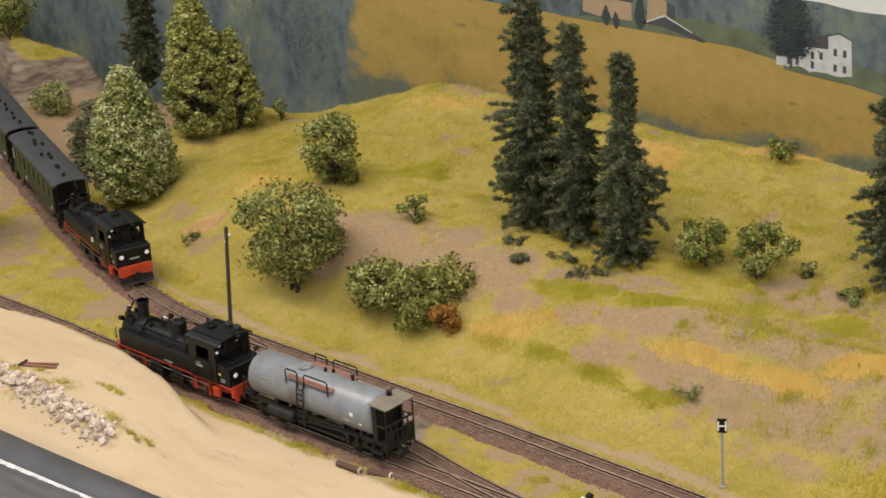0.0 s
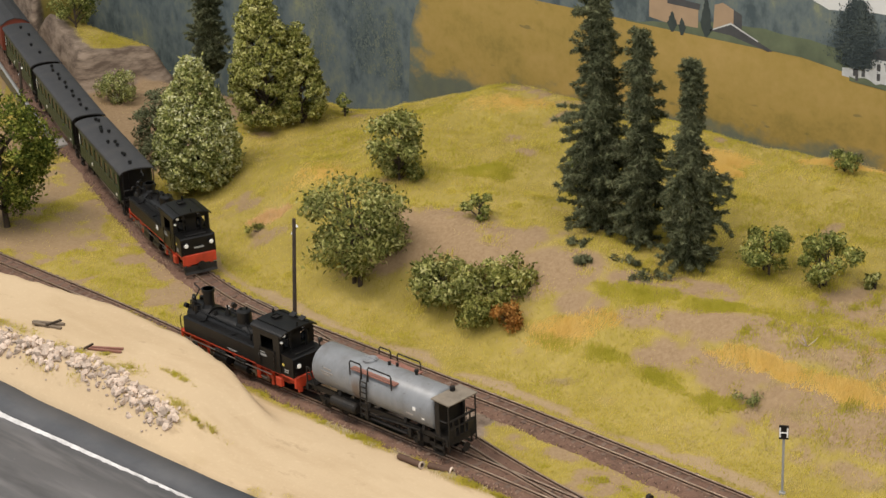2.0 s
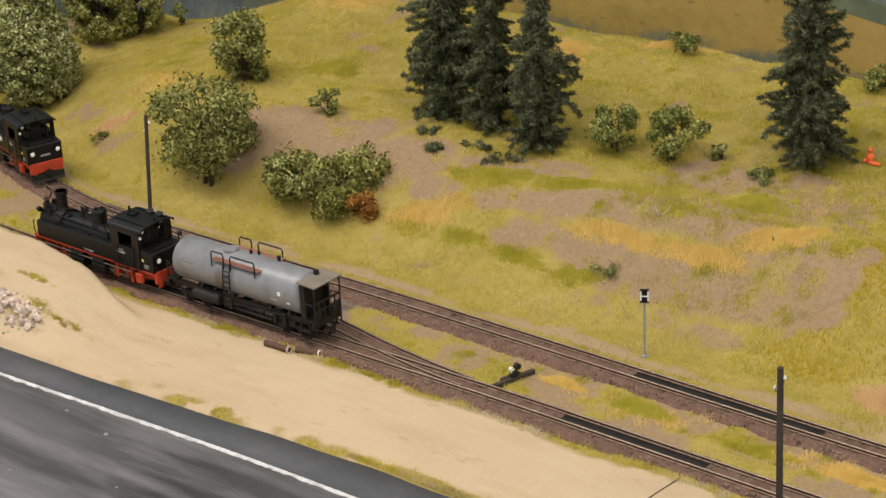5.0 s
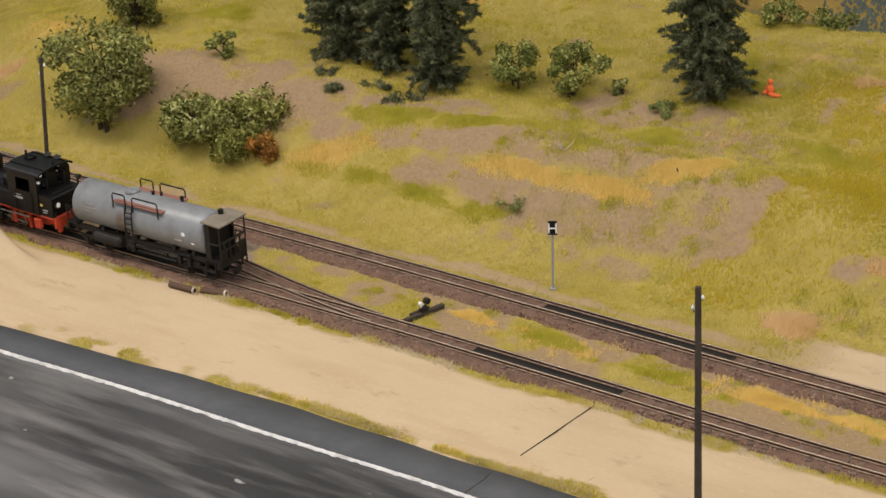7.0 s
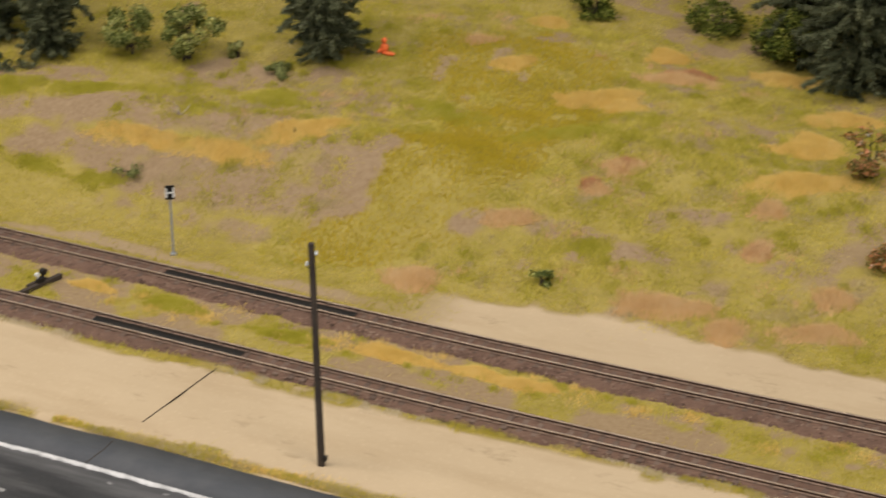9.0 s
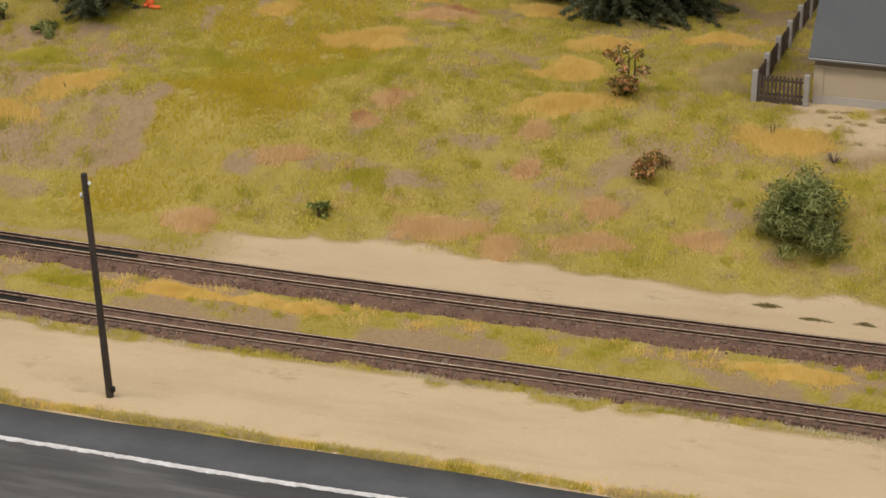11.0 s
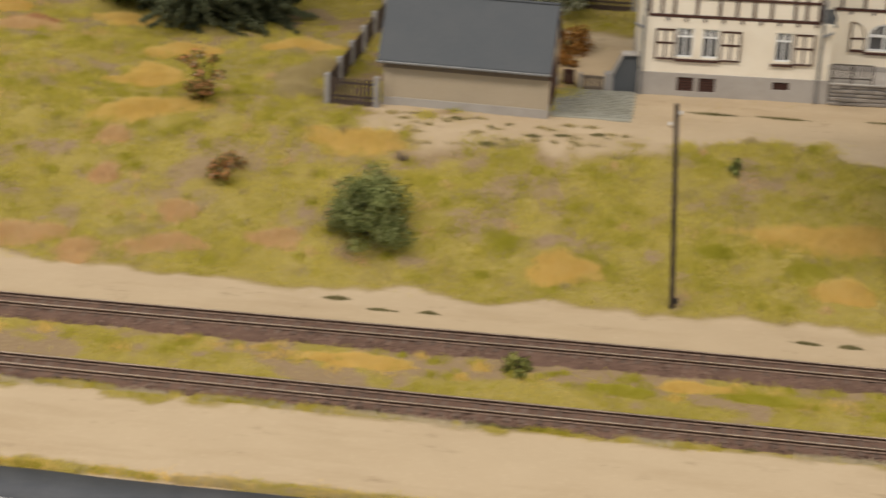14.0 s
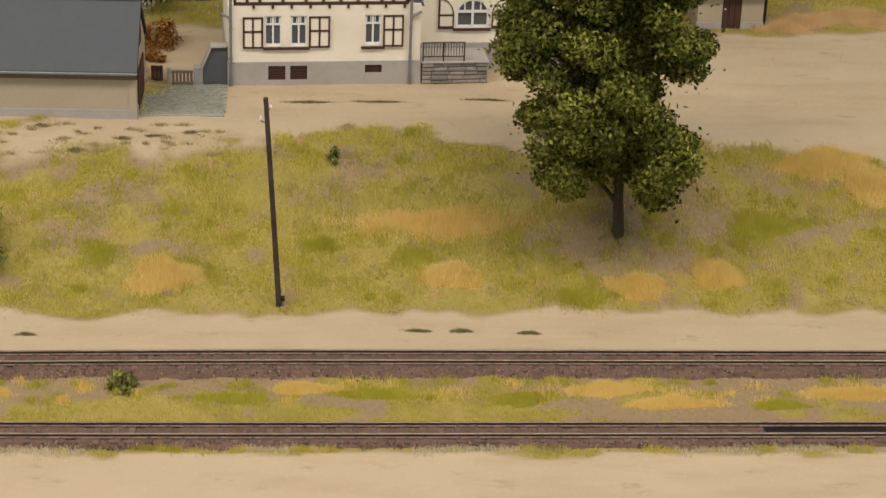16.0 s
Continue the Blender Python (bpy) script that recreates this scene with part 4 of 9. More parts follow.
def coupler(parent, x, s):
    bm = B()
    tube(bm, [(x, 0, 6.5), (x + s * 2.6, 0, 6.5)], 0.7, 8)
    tube(bm, [(x + s * 2.6, 0, 6.5), (x + s * 3.1, 0, 6.5)], 2.3, 14)
    box(bm, min(x, x + s * 2), max(x, x + s * 2), -1.2, 1.2, 3.2, 4.6)
    part("coupler", bm, "soot", parent, s=MM)


def bars(parent, name, mat, spots):
    """Unreadable lettering as plain bars: (x0, x1, y, z0, z1)."""
    for x0, x1, y, z0, z1 in spots:
        bm = B()
        box(bm, x0, x1, min(y, y * 1.012), max(y, y * 1.012), z0, z1)
        part(name, bm, mat, parent, s=MM)


def locomotive(label, m, plough=False):
    loco = thing("steam_locomotive", label, "locomotive", "tank locomotives", m)
    # frame and running plate
    bm = B()
    box(bm, -46, 47, -11.0, 11.0, 10.9, 12.0, 0.2)
    part("running_plate", bm, "red", loco, "red running plate with pale edge line", MM)
    for x, nm in ((-47.6, "front_buffer_beam"), (46.8, "rear_buffer_beam")):
        bm = B()
        box(bm, x, x + 1.6, -10.5, 10.5, 6.2, 12.4, 0.25)
        for s in (-1, 1):
            box(bm, x + 0.2, x + 1.4, s * 7.2 - 1.2, s * 7.2 + 1.2, 3.6, 6.4)
        part(nm, bm, "red", loco, "red buffer beam", MM)
    bm = B()
    for s in (-1, 1):
        extrude(bm, [(-44, 11), (46, 11), (46, 7.5), (38, 5.2), (32, 5.2), (30, 8.6), (12, 8.6), (9, 6.0), (-8, 6.0), (-11, 8.6), (-34, 8.6), (-37, 6), (-44, 6.5)], s * 6.6 - 0.3, s * 6.6 + 0.3, 1)
    part("main_frame", bm, "red", loco, s=MM)
    # two power bogies
    for cx, cyl in ((-25, -12.5), (17, 4.5)):
        bm = B()
        for s in (-1, 1):
            box(bm, cx - 12, cx + 12, s * 7.4 - 0.25, s * 7.4 + 0.25, 4.0, 7.6)
            box(bm, cx - 1, cx + 1.6, s * 9.4 - 0.5, s * 9.4 + 0.5, 3.2, 10.9)
            box(bm, cx + 10.5, cx + 12.2, s * 9.2 - 0.5, s * 9.2 + 0.5, 2.4, 10.9)
        bogie = part("power_bogie", bm, "red", loco, s=MM)
        for dx in (-7.0, 6.5):
            wheelset(bogie, cx + dx, 4.3, "red")
        for s in (-1, 1):
            bm = B()
            tube(bm, [(cyl - 5.2, s * 9.4, 5.6), (cyl + 5.2, s * 9.4, 5.6)], 2.7, 16)
            box(bm, cyl - 4.6, cyl + 4.6, s * 9.4 - 2.2, s * 9.4 + 2.2, 7.2, 10.6, 0.3)
            part("cylinder", bm, "black", bogie, s=MM)
            bm = B()
            q = 1 if cx > 0 else -1
            box(bm, cx - 7.5, cx + 7, s * 8.2 - 0.3, s * 8.2 + 0.3, 3.5, 4.7)
            tube(bm, [(cyl + q * 5, s * 9.5, 5.6), (cyl + q * 11, s * 9.5, 5.6)], 0.4, 6)
            box(bm, cyl + q * 10.5 - 0.5, cyl + q * 10.5 + 0.5, s * 9.6 - 0.4, s * 9.6 + 0.4, 3.2, 8.4)
            box(bm, cyl + q * 7, cyl + q * 14, s * 9.6 - 0.3, s * 9.6 + 0.3, 7.3, 7.9)
            tube(bm, [(cyl + q * 10.5, s * 9.2, 5.2), (cx + 6.5, s * 9.2, 3.9)], 0.45, 6)
            part("rods", bm, "rodsteel", bogie, "grimy steel rods and slide bars", MM)
    # boiler, smokebox, side tanks
    bm = B()
    tube(bm, [(-40, 0, 18.6), (17, 0, 18.6)], 6.8, 28)
    for x in (-28, -14, 4):
        tube(bm, [(x, 0, 18.6), (x + 0.8, 0, 18.6)], 6.95, 28)
    part("boiler", bm, "black", loco, s=MM, smooth=False)
    bm = B()
    tube(bm, [(-46, 0, 19.4), (-45.4, 0, 19.4), (-45.4, 0, 19.4), (-29, 0, 19.4)], [5.6, 6.1, 7.2, 7.2], 28)
    tube(bm, [(-46.9, 0, 19.4), (-46, 0, 19.4)], 0.8, 8)
    part("smokebox", bm, "black", loco, s=MM)
    for s in (-1, 1):
        bm = B()
        prof = [(s * 5.6, 12.0), (s * 11.1, 12.0), (s * 11.1, 20.2), (s * 10.6, 21.0), (s * 5.6, 21.0)]
        extrude(bm, prof, -43.5, 17, 0)
        tk = part("side_tank", bm, "black", loco, s=MM)
        bm = B()
        for x in (-30, -4):
            tube(bm, [(x, s * 8.4, 21.0), (x, s * 8.4, 21.7)], 1.5, 12)
        tube(bm, [(-42, s * 10.4, 21.3), (12, s * 10.4, 21.3)], 0.28, 6)
        part("filler_lids", bm, "black", tk, s=MM)
        bm = B()
        box(bm, -46, 40, s * 11.05 - 0.12, s * 11.05 + 0.12, 11.55, 12.05)
        part("edge_line", bm, "red", tk, s=MM)
    up = 31.5 if plough else 36.4
    bm = B()
    tube(bm, [(-34, 0, 24.5), (-34, 0, 26.6), (-34, 0, 27.6), (-34, 0, up - 1.8), (-34, 0, up - 1.6), (-34, 0, up), (-34, 0, up), (-34, 0, up - 3.4)], [4.4, 3.4, 3.0, 3.1, 3.7, 3.7, 2.9, 2.6], 20)
    part("chimney", bm, "black", loco, s=MM)
    bm = B()
    tube(bm, [(-41, -4.6, 21), (-41, -4.6, 28.6)], [1.7, 1.7], 12)
    tube(bm, [(-41, -4.6, 28.6), (-41, -4.6, 31), (-41, -4.6, 31.6)], [1.3, 1.3, 0.5], 10)
    tube(bm, [(-41, -4.6, 25), (-41, -4.6, 26)], 2.1, 12)
    tube(bm, [(-38.2, -5.4, 21), (-38.2, -5.4, 27)], 1.3, 10)
    tube(bm, [(-44.5, 3.0, 24), (-44.5, 3.0, 28)], 1.2, 10)
    tube(bm, [(-44.6, -2, 24), (-44.6, -2, 30.5)], 0.9, 8)
    tube(bm, [(-41, -3, 31), (-39.5, -1.5, 35), (-41.5, -1.5, 36.2), (-43, -1.5, 36.4), (-43.6, -1.5, 37.6)], 0.5, 6)
    tube(bm, [(-43.5, -6, 24), (-41.8, -6.2, 29.6), (-38, -5.8, 29.4), (-36.5, -3.5, 27)], 0.4, 6)
    part("air_pump", bm, "black", loco, s=MM)
    bm = B()
    tube(bm, [(-4, 0, 23.5), (-4, 0, 25.0), (-4, 0, 25.6), (-4, 0, 31.8), (-4, 0, 32.4), (-4, 0, 32.8)], [5.0, 4.4, 4.1, 4.1, 3.8, 2.6], 22)
    tube(bm, [(-3, 1.2, 32.6), (-3, 1.2, 34.2)], 0.5, 8)
    tube(bm, [(-5, -1.2, 32.6), (-5, -1.2, 33.8)], 0.7, 8)
    part("steam_dome", bm, "black", loco, s=MM)
    bm = B()
    tube(bm, [(-18, 0, 25), (-18, 0, 28)], [1.7, 1.1], 10)
    tube(bm, [(-18, 0, 28), (-18, 0, 31.2)], [0.7, 0.5], 8)
    box(bm, -19.4, -16.6, -0.5, 0.5, 27.6, 28.3)
    tube(bm, [(-25, -3, 24.5), (-25, -3, 27)], [1.2, 0.9], 8)
    part("injector_valve", bm, "black", loco, s=MM)
    bm = B()
    tube(bm, [(-3, 1.6, 32.4), (4, 1.6, 32.6), (18, 1.6, 33)], 0.4, 6)
    tube(bm, [(-38, -5.4, 24.4), (-20, -5.6, 24.2), (2, -5.6, 23.8), (12, -6, 22.5)], 0.45, 6)
    tube(bm, [(-38, 5.4, 24.4), (12, 5.6, 23.8)], 0.45, 6)
    tube(bm, [(-18, 0, 30), (-8, 3, 28), (3, -4.5, 26), (10, -6.5, 22.5)], 0.35, 6)
    for x in (-30, -22, -12, 6):
        tube(bm, [(x, -5.6, 24.2), (x, -4.6, 22.6)], 0.3, 5)
    for x, y in ((9, -6.5), (12, -7.2), (14.5, -6)):
        tube(bm, [(x, y, 21), (x, y, 24.6)], 0.9, 8)
    part("pipework", bm, "black", loco, s=MM)
    # cab
    bm = B()
    for s in (-1, 1):
        y0, y1 = s * 11.2 - 0.35, s * 11.2 + 0.35
        box(bm, 17, 38, y0, y1, 12, 23.6)
        box(bm, 17, 38, y0, y1, 30.4, 34.0)
        box(bm, 17, 23, y0, y1, 23.6, 30.4)
        box(bm, 33, 38, y0, y1, 23.6, 30.4)
    box(bm, 17, 17.7, -10.8, 10.8, 12, 34.8)
    box(bm, 37.3, 38, -10.8, 10.8, 12, 24.5)
    box(bm, 37.3, 38, -10.8, -8.8, 24.5, 34.0)
    box(bm, 37.3, 38, 8.8, 10.8, 24.5, 34.0)
    box(bm, 37.3, 38, -3.2, 3.2, 24.5, 35)
    box(bm, 37.3, 38, -8.8, 8.8, 31.5, 35)
    cab = part("cab", bm, "black", loco, s=MM)
    bm = B()
    arc = [(12.1 * math.sin(a), 33.7 + 2.4 * math.cos(a) ** 0.9 if math.cos(a) > 0.01 else 33.7) for a in [math.pi / 2 * (k / 8 - 1) for k in range(17)]]
    extrude(bm, arc + [(y * 0.985, z - 0.75) for y, z in arc[::-1]], 15.8, 41.0, 0)
    roof = part("cab_roof", bm, "black", cab, "arched black cab roof", MM)
    bm = B()
    for y0, y1 in ((-2.3, -1.9), (1.9, 2.3)):
        box(bm, 21.2, 25.2, y0, y1, 36.3, 37.3)
    for x in (21.0, 25.0):
        box(bm, x, x + 0.4, -2.3, 2.3, 36.3, 37.3)
    for y in (-7.5, 7.5):
        box(bm, 16.5, 40.5, y - 0.2, y + 0.2, 35.6, 36.2)
    tube(bm, [(39.6, 0, 36.4), (39.6, 0, 38.2)], 0.5, 8)
    tube(bm, [(17, 3, 36.2), (17, 3, 38.4)], 0.6, 8)
    if not plough:
        box(bm, 27, 31, 3.5, 6.5, -0.2, 0.2, 0, pose(0, 2.0, 35.2, 26, 0, 0))
        box(bm, 34, 38, 3.5, 6.5, -0.2, 0.2, 0, pose(0, 2.0, 35.2, 26, 0, 0))
    part("roof_vents", bm, "black", roof, s=MM)
    # dark plate painting the shade of the hatch opening
    bm = B()
    box(bm, 21.4, 25.0, -1.9, 1.9, 36.4, 36.75)
    part("roof_hatch", bm, "dark", roof, "dark plate for the shade in the open roof hatch", MM)
    for s in (-1, 1):
        bm = B()
        tube(bm, [(37.0, s * 6.0, 28.3), (38.25, s * 6.0, 28.3)], 2.4, 16)
        part("cab_window", bm, "glass", cab, "round dark cab window", MM)
    # near-black block that fills the cab as its inner shade
    bm = B()
    box(bm, 18, 37, -10.7, 10.7, 12.2, 22, 0)
    part("cab_interior_shade", bm, "dark", cab, s=MM)
    # bunker with lamps
    bm = B()
    extrude(bm, [(38, 12), (47.2, 12), (47.4, 22.4), (46.6, 23.0), (38, 23.4)], -10.9, 10.9, 1)
    box(bm, 40.5, 45, -6.5, 6.5, 22.5, 24.0, 0.3)
    bunker = part("coal_bunker", bm, "black", loco, s=MM)
    for y, z in ((-7.9, 18.8), (7.9, 18.8)):
        bm = B()
        tube(bm, [(46.8, y, z), (48.8, y, z)], 1.75, 14)
        lamp = part("headlamp", bm, "black", bunker, s=MM)
        bm = B()
        tube(bm, [(48.7, y, z), (49.15, y, z)], [1.45, 1.1], 14)
        part("lens", bm, "lens", lamp, "clear lamp lens", MM)
    for y, z, r in ((-8.6, 33.0, 0.95), (-10.2, 29.6, 0.7), (4.6, 33.6, 0.8)):
        bm = B()
        tube(bm, [(37.8, y, z), (39.0, y, z)], r, 10)
        tube(bm, [(39.0, y, z), (39.3, y, z)], [r, 0.6 * r], 10)
        part("marker_lamp", bm, "lens" if y < -8 else "zinc", cab, "small pale marker lamp", MM)
    for s in (-1, 1):
        bm = B()
        for x in (22.2, 33.8):
            tube(bm, [(x, s * 11.9, 13), (x, s * 12.1, 14), (x, s * 12.1, 22.5), (x, s * 11.9, 23.4)], 0.28, 6)
        part("cab_handrail", bm, "black", cab, s=MM)
        bm = B()
        for k in range(14):
            x = -41 + 4.2 * k
            for z in (13.2, 19.9):
                tube(bm, [(x, s * 11.05, z), (x, s * 11.3, z)], 0.26, 6)
        tagged(part("rivets", bm, "black", loco, s=MM), kind="stuff")
        bm = B()
        extrude(bm, [(21.6, 23.0), (34.4, 23.0), (34.4, 23.6), (21.6, 23.6)], s * 11.55 - 0.5, s * 11.55 + 0.5, 1)
        part("window_sill", bm, "black", cab, s=MM)
        bm = B()
        tube(bm, [(-43, s * 11.3, 9.2), (-20, s * 11.3, 9.2), (8, s * 11.3, 9.0), (30, s * 11.3, 9.4)], 0.35, 6)
        for x in (-36, -30, 2, 26):
            tube(bm, [(x, s * 11.2, 9.2), (x + 0.6, s * 10.4, 4.2)], 0.32, 6)
        part("sand_pipes", bm, "rodsteel", loco, "grimy brass-coloured sand pipes", MM)
    bm = B()
    tube(bm, [(39.5, 6, 23), (39.5, 6, 31), (39.5, 4, 33.5)], 0.9, 8)
    tube(bm, [(40, -5.5, 23.2), (40, -5.5, 33.5)], 0.45, 6)
    tube(bm, [(39.2, -5.5, 33.2), (40.6, -5.5, 33.2)], 1.3, 12)
    tube(bm, [(38.5, -9.4, 31), (40.2, -9.4, 31)], 0.9, 10)
    tube(bm, [(38.5, -5, 32.6), (40.2, -5, 32.6)], 0.9, 10)
    tube(bm, [(38.6, 10.4, 24), (39.4, 10.4, 24), (39.4, 10.4, 33)], 0.4, 6)
    part("bunker_pipe", bm, "black", bunker, s=MM)
    bars(bunker, "number_plate", "post_grey", [(40.5, 44, -11.0, 15.2, 15.9), (40.5, 43.5, -11.0, 14.0, 14.6)])
    bars(bunker, "warning_plate", "yellow", [(39, 40.6, -11.0, 17.4, 18.6)])
    bars(cab, "number_plate", "post_grey", [(21, 27, -11.55, 18.6, 19.8), (21.5, 26, -11.55, 20.6, 21.0), (21, 27, 11.55, 18.6, 19.8)])
    if plough:
        bars(loco, "tank_plate", "white", [(6, 9, -11.15, 16.5, 19.2)])
        bm = B()
        box(bm, 48.45, 48.6, -3, 3, 16.3, 17.4)
        part("rear_plate", bm, "post_grey", bunker, s=MM)
        bm = B()
        extrude(bm, [(47.4, 1.0), (50.2, 1.0), (49.4, 2.4), (49.0, 5.6), (47.4, 5.6)], -10, 10, 1)
        part("snow_plough", bm, "soot", loco, "dull grey snow plough", MM)
    else:
        bars(loco, "tank_lettering", "post_grey", [(-6, 1.5, -11.15, 13.6, 13.9), (-5, 1, -11.15, 13.0, 13.25)])
    for y0 in (-11.8, 9.6):
        bm = B()
        box(bm, 33.5, 38, y0, y0 + 2.2, 4.6, 9.6, 0.3)
        part("cab_step", bm, "red", loco, "bright red step box", MM)
    for s in (-1, 1):
        bm = B()
        tube(bm, [(-47, s * 9.6, 12), (-48.3, s * 9.6, 14), (-48.3, s * 9.6, 19), (-47, s * 9.6, 20.5)], 0.35, 6)
        part("handrail", bm, "black", loco, s=MM)
        bm = B()
        tube(bm, [(47.4, s * 10.2, 12), (48.6, s * 10.2, 13.5), (48.6, s * 10.2, 15.5)], 0.35, 6)
        part("handrail", bm, "black", loco, s=MM)
    for y, z in ((-6.6, 25.4), (6.6, 25.4)):
        bm = B()
        tube(bm, [(-46.6, y, z), (-44.6, y, z)], 1.4, 12)
        lamp = part("headlamp", bm, "black", loco, s=MM)
        bm = B()
        tube(bm, [(-46.9, y, z), (-46.55, y, z)], [0.9, 1.2], 12)
        part("lens", bm, "lens", lamp, "clear lamp lens", MM)
    coupler(loco, 48.2, 1)
    coupler(loco, -47.4, -1)
    return loco


def wagon_bogie(parent, cx, r=3.4):
    bm = B()
    for s in (-1, 1):
        extrude(bm, [(cx - 11, 6.6), (cx - 11, 4.4), (cx - 8.5, 2.6), (cx - 5.5, 2.6), (cx - 3, 4.6), (cx + 3, 4.6), (cx + 5.5, 2.6), (cx + 8.5, 2.6), (cx + 11, 4.4), (cx + 11, 6.6)], s * 7.4 - 0.35, s * 7.4 + 0.35, 1)
        for dx in (-7, 7):
            box(bm, cx + dx - 1.3, cx + dx + 1.3, s * 8.0 - 0.6, s * 8.0 + 0.6, 2.4, 5.2)
    box(bm, cx - 2.5, cx + 2.5, -8, 8, 5, 8.6)
    bogie = part("bogie", bm, "soot", parent, s=MM)
    for dx in (-7, 7):
        wheelset(bogie, cx + dx, r, "soot")


def tank_wagon(m):
    w = thing("tank_wagon", "weathered grey tank wagon with red-brown walkways, on the near track", "tank wagon", m=m)
    bm = B()
    for s in (-1, 1):
        box(bm, -55, 56, s * 7.6 - 0.6, s * 7.6 + 0.6, 9.2, 12.2)
        tube(bm, [(-28, s * 7.6, 9.2), (-14, s * 7.6, 5.4), (16, s * 7.6, 5.4), (30, s * 7.6, 9.2)], 0.5, 6)
        for x in (-14, 16):
            box(bm, x - 0.5, x + 0.5, s * 7.6 - 0.4, s * 7.6 + 0.4, 5.2, 9.4)
    for x in (-55.5, -30, 0, 30, 55):
        box(bm, x - 0.8, x + 0.8, -10.2 if abs(x) > 50 else -7.4, 10.2 if abs(x) > 50 else 7.4, 8.6, 12.4)
    frame_ob = part("underframe", bm, "soot", w, s=MM)
    for cx in (-37, 37):
        wagon_bogie(w, cx)
    bm = B()
    tube(bm, [(-35, -9.6, 8.6), (-34, -9.6, 8.6), (-15.5, -9.6, 8.6), (-14.5, -9.6, 8.6)], [2.0, 3.1, 3.1, 2.0], 16)
    part("air_cylinder", bm, "soot", frame_ob, s=MM)
    bm = B()
    tube(bm, [(-6, -8.6, 8), (34, -8.8, 11.2)], 0.55, 6)
    tube(bm, [(-4, -9, 6.2), (24, -9, 6.2)], 0.7, 6)
    for x in (-8, 26, 33):
        box(bm, x - 1, x + 1, -9.6, -7.6, 5.0, 9.6)
    part("brake_rods", bm, "soot", frame_ob, s=MM)
    for x in (-30, -6, 22, 36):
        bm = B()
        extrude(bm, [(-9, 12), (9, 12), (8.0, 15.4), (4.6, 13.0), (0, 12.1), (-4.6, 13.0), (-8.0, 15.4)], x - 1, x + 1, 0)
        part("tank_saddle", bm, "soot", w, s=MM)
    # barrel with shallow domed ends
    bm = B()
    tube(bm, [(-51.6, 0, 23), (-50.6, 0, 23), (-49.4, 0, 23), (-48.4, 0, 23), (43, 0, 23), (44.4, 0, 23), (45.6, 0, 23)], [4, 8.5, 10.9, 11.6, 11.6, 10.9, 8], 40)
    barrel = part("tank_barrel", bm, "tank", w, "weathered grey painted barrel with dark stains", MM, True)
    for x in (-47.6, -18.2, 14, 42.4):
        bm = B()
        tube(bm, [(x - 0.3, 0, 23), (x + 0.3, 0, 23)], 11.66, 40)
        part("tank_seam", bm, "tank", barrel, s=MM)
    # walkways, rails, ladder
    for s in (-1, 1):
        bm = B()
        for k in range(3):
            y = s * (7.3 + 1.35 * k)
            box(bm, -18, 17, y - 0.6, y + 0.6, 31.6, 32.2)
        walkw = part("walkway", bm, "plank_red", w, "red-brown plank walkway", MM)
        for x0, x1, h in ((-17.8, -8.6, 4.8), (-3.4, 14.8, 4.8)):
            bm = B()
            y = s * 10.9
            tube(bm, [(x0, y, 28.6), (x0, y, 32 + h - 1), (x0 + 0.8, y, 32 + h), (x1 - 0.8, y, 32 + h), (x1, y, 32 + h - 1), (x1, y, 28.6)], 0.42, 6)
            part("handrail", bm, "soot", walkw, s=MM)
    bm = B()
    for x in (-8.6, -3.6):
        tube(bm, [(x, -11.0, 32), (x, -12.3, 26), (x, -12.5, 21), (x, -12.2, 7)], 0.42, 6)
    for k in range(7):
        z = 9.5 + 3.1 * k
        tube(bm, [(-8.6, -12.35, z), (-3.6, -12.35, z)], 0.38, 6)
    part("ladder", bm, "soot", w, s=MM)
    bm = B()
    tube(bm, [(-13, 0, 33.8), (-13, 0, 35.2)], 4.2, 22)
    tube(bm, [(-13, 0, 35.2), (-13, 0, 35.7)], [3.5, 3.1], 22)
    tube(bm, [(-13, 0, 35.6), (-13, 0, 36)], 0.9, 8)
    box(bm, -17.6, -8.4, -0.4, 0.4, 35.2, 35.9)
    part("manhole_dome", bm, "tank", w, s=MM)
    bm = B()
    tube(bm, [(20, 3, 34), (20, 3, 36)], 0.9, 10)
    tube(bm, [(20, 3, 36), (20, 3, 37)], 1.2, 10)
    tube(bm, [(0, 2, 34), (0, 2, 36.4)], 0.9, 8)
    tube(bm, [(4, 4, 34), (4, 4, 36)], 0.8, 8)
    part("valve", bm, "soot", w, s=MM)
    # brakeman's end: sheet roof, end wall, rails
    bm = B()
    box(bm, -0.35, 0.35, -10.6, 10.6, -6.6, 6.6, 0, pose(51.3, 0, 32.6, 0, 90 + 3, 0))
    hut = part("platform_roof", bm, "roof_dirty", w, "dusty sheet roof over the platform", MM)
    bm = B()
    tube(bm, [(47, 3, 32.6), (47, 3, 35.4)], 1.5, 12)
    part("roof_vent", bm, "soot", hut, s=MM)
    bm = B()
    box(bm, 46.0, 46.8, -9.4, 9.4, 12.4, 32.6)
    box(bm, 46.8, 49.4, -9.6, -8.9, 12.4, 32.4)
    box(bm, 46.8, 49.4, 8.9, 9.6, 12.4, 32.4)
    part("end_wall", bm, "soot", w, s=MM)
    bm = B()
    for y in (-9.8, 9.8):
        tube(bm, [(56.6, y, 6), (56.6, y, 32.4)], 0.45, 6)
    tube(bm, [(56.2, -9.8, 22.5), (56.2, 9.8, 22.5)], 0.6, 6)
    tube(bm, [(56.2, -9.8, 18), (56.2, 9.8, 18)], 0.5, 6)
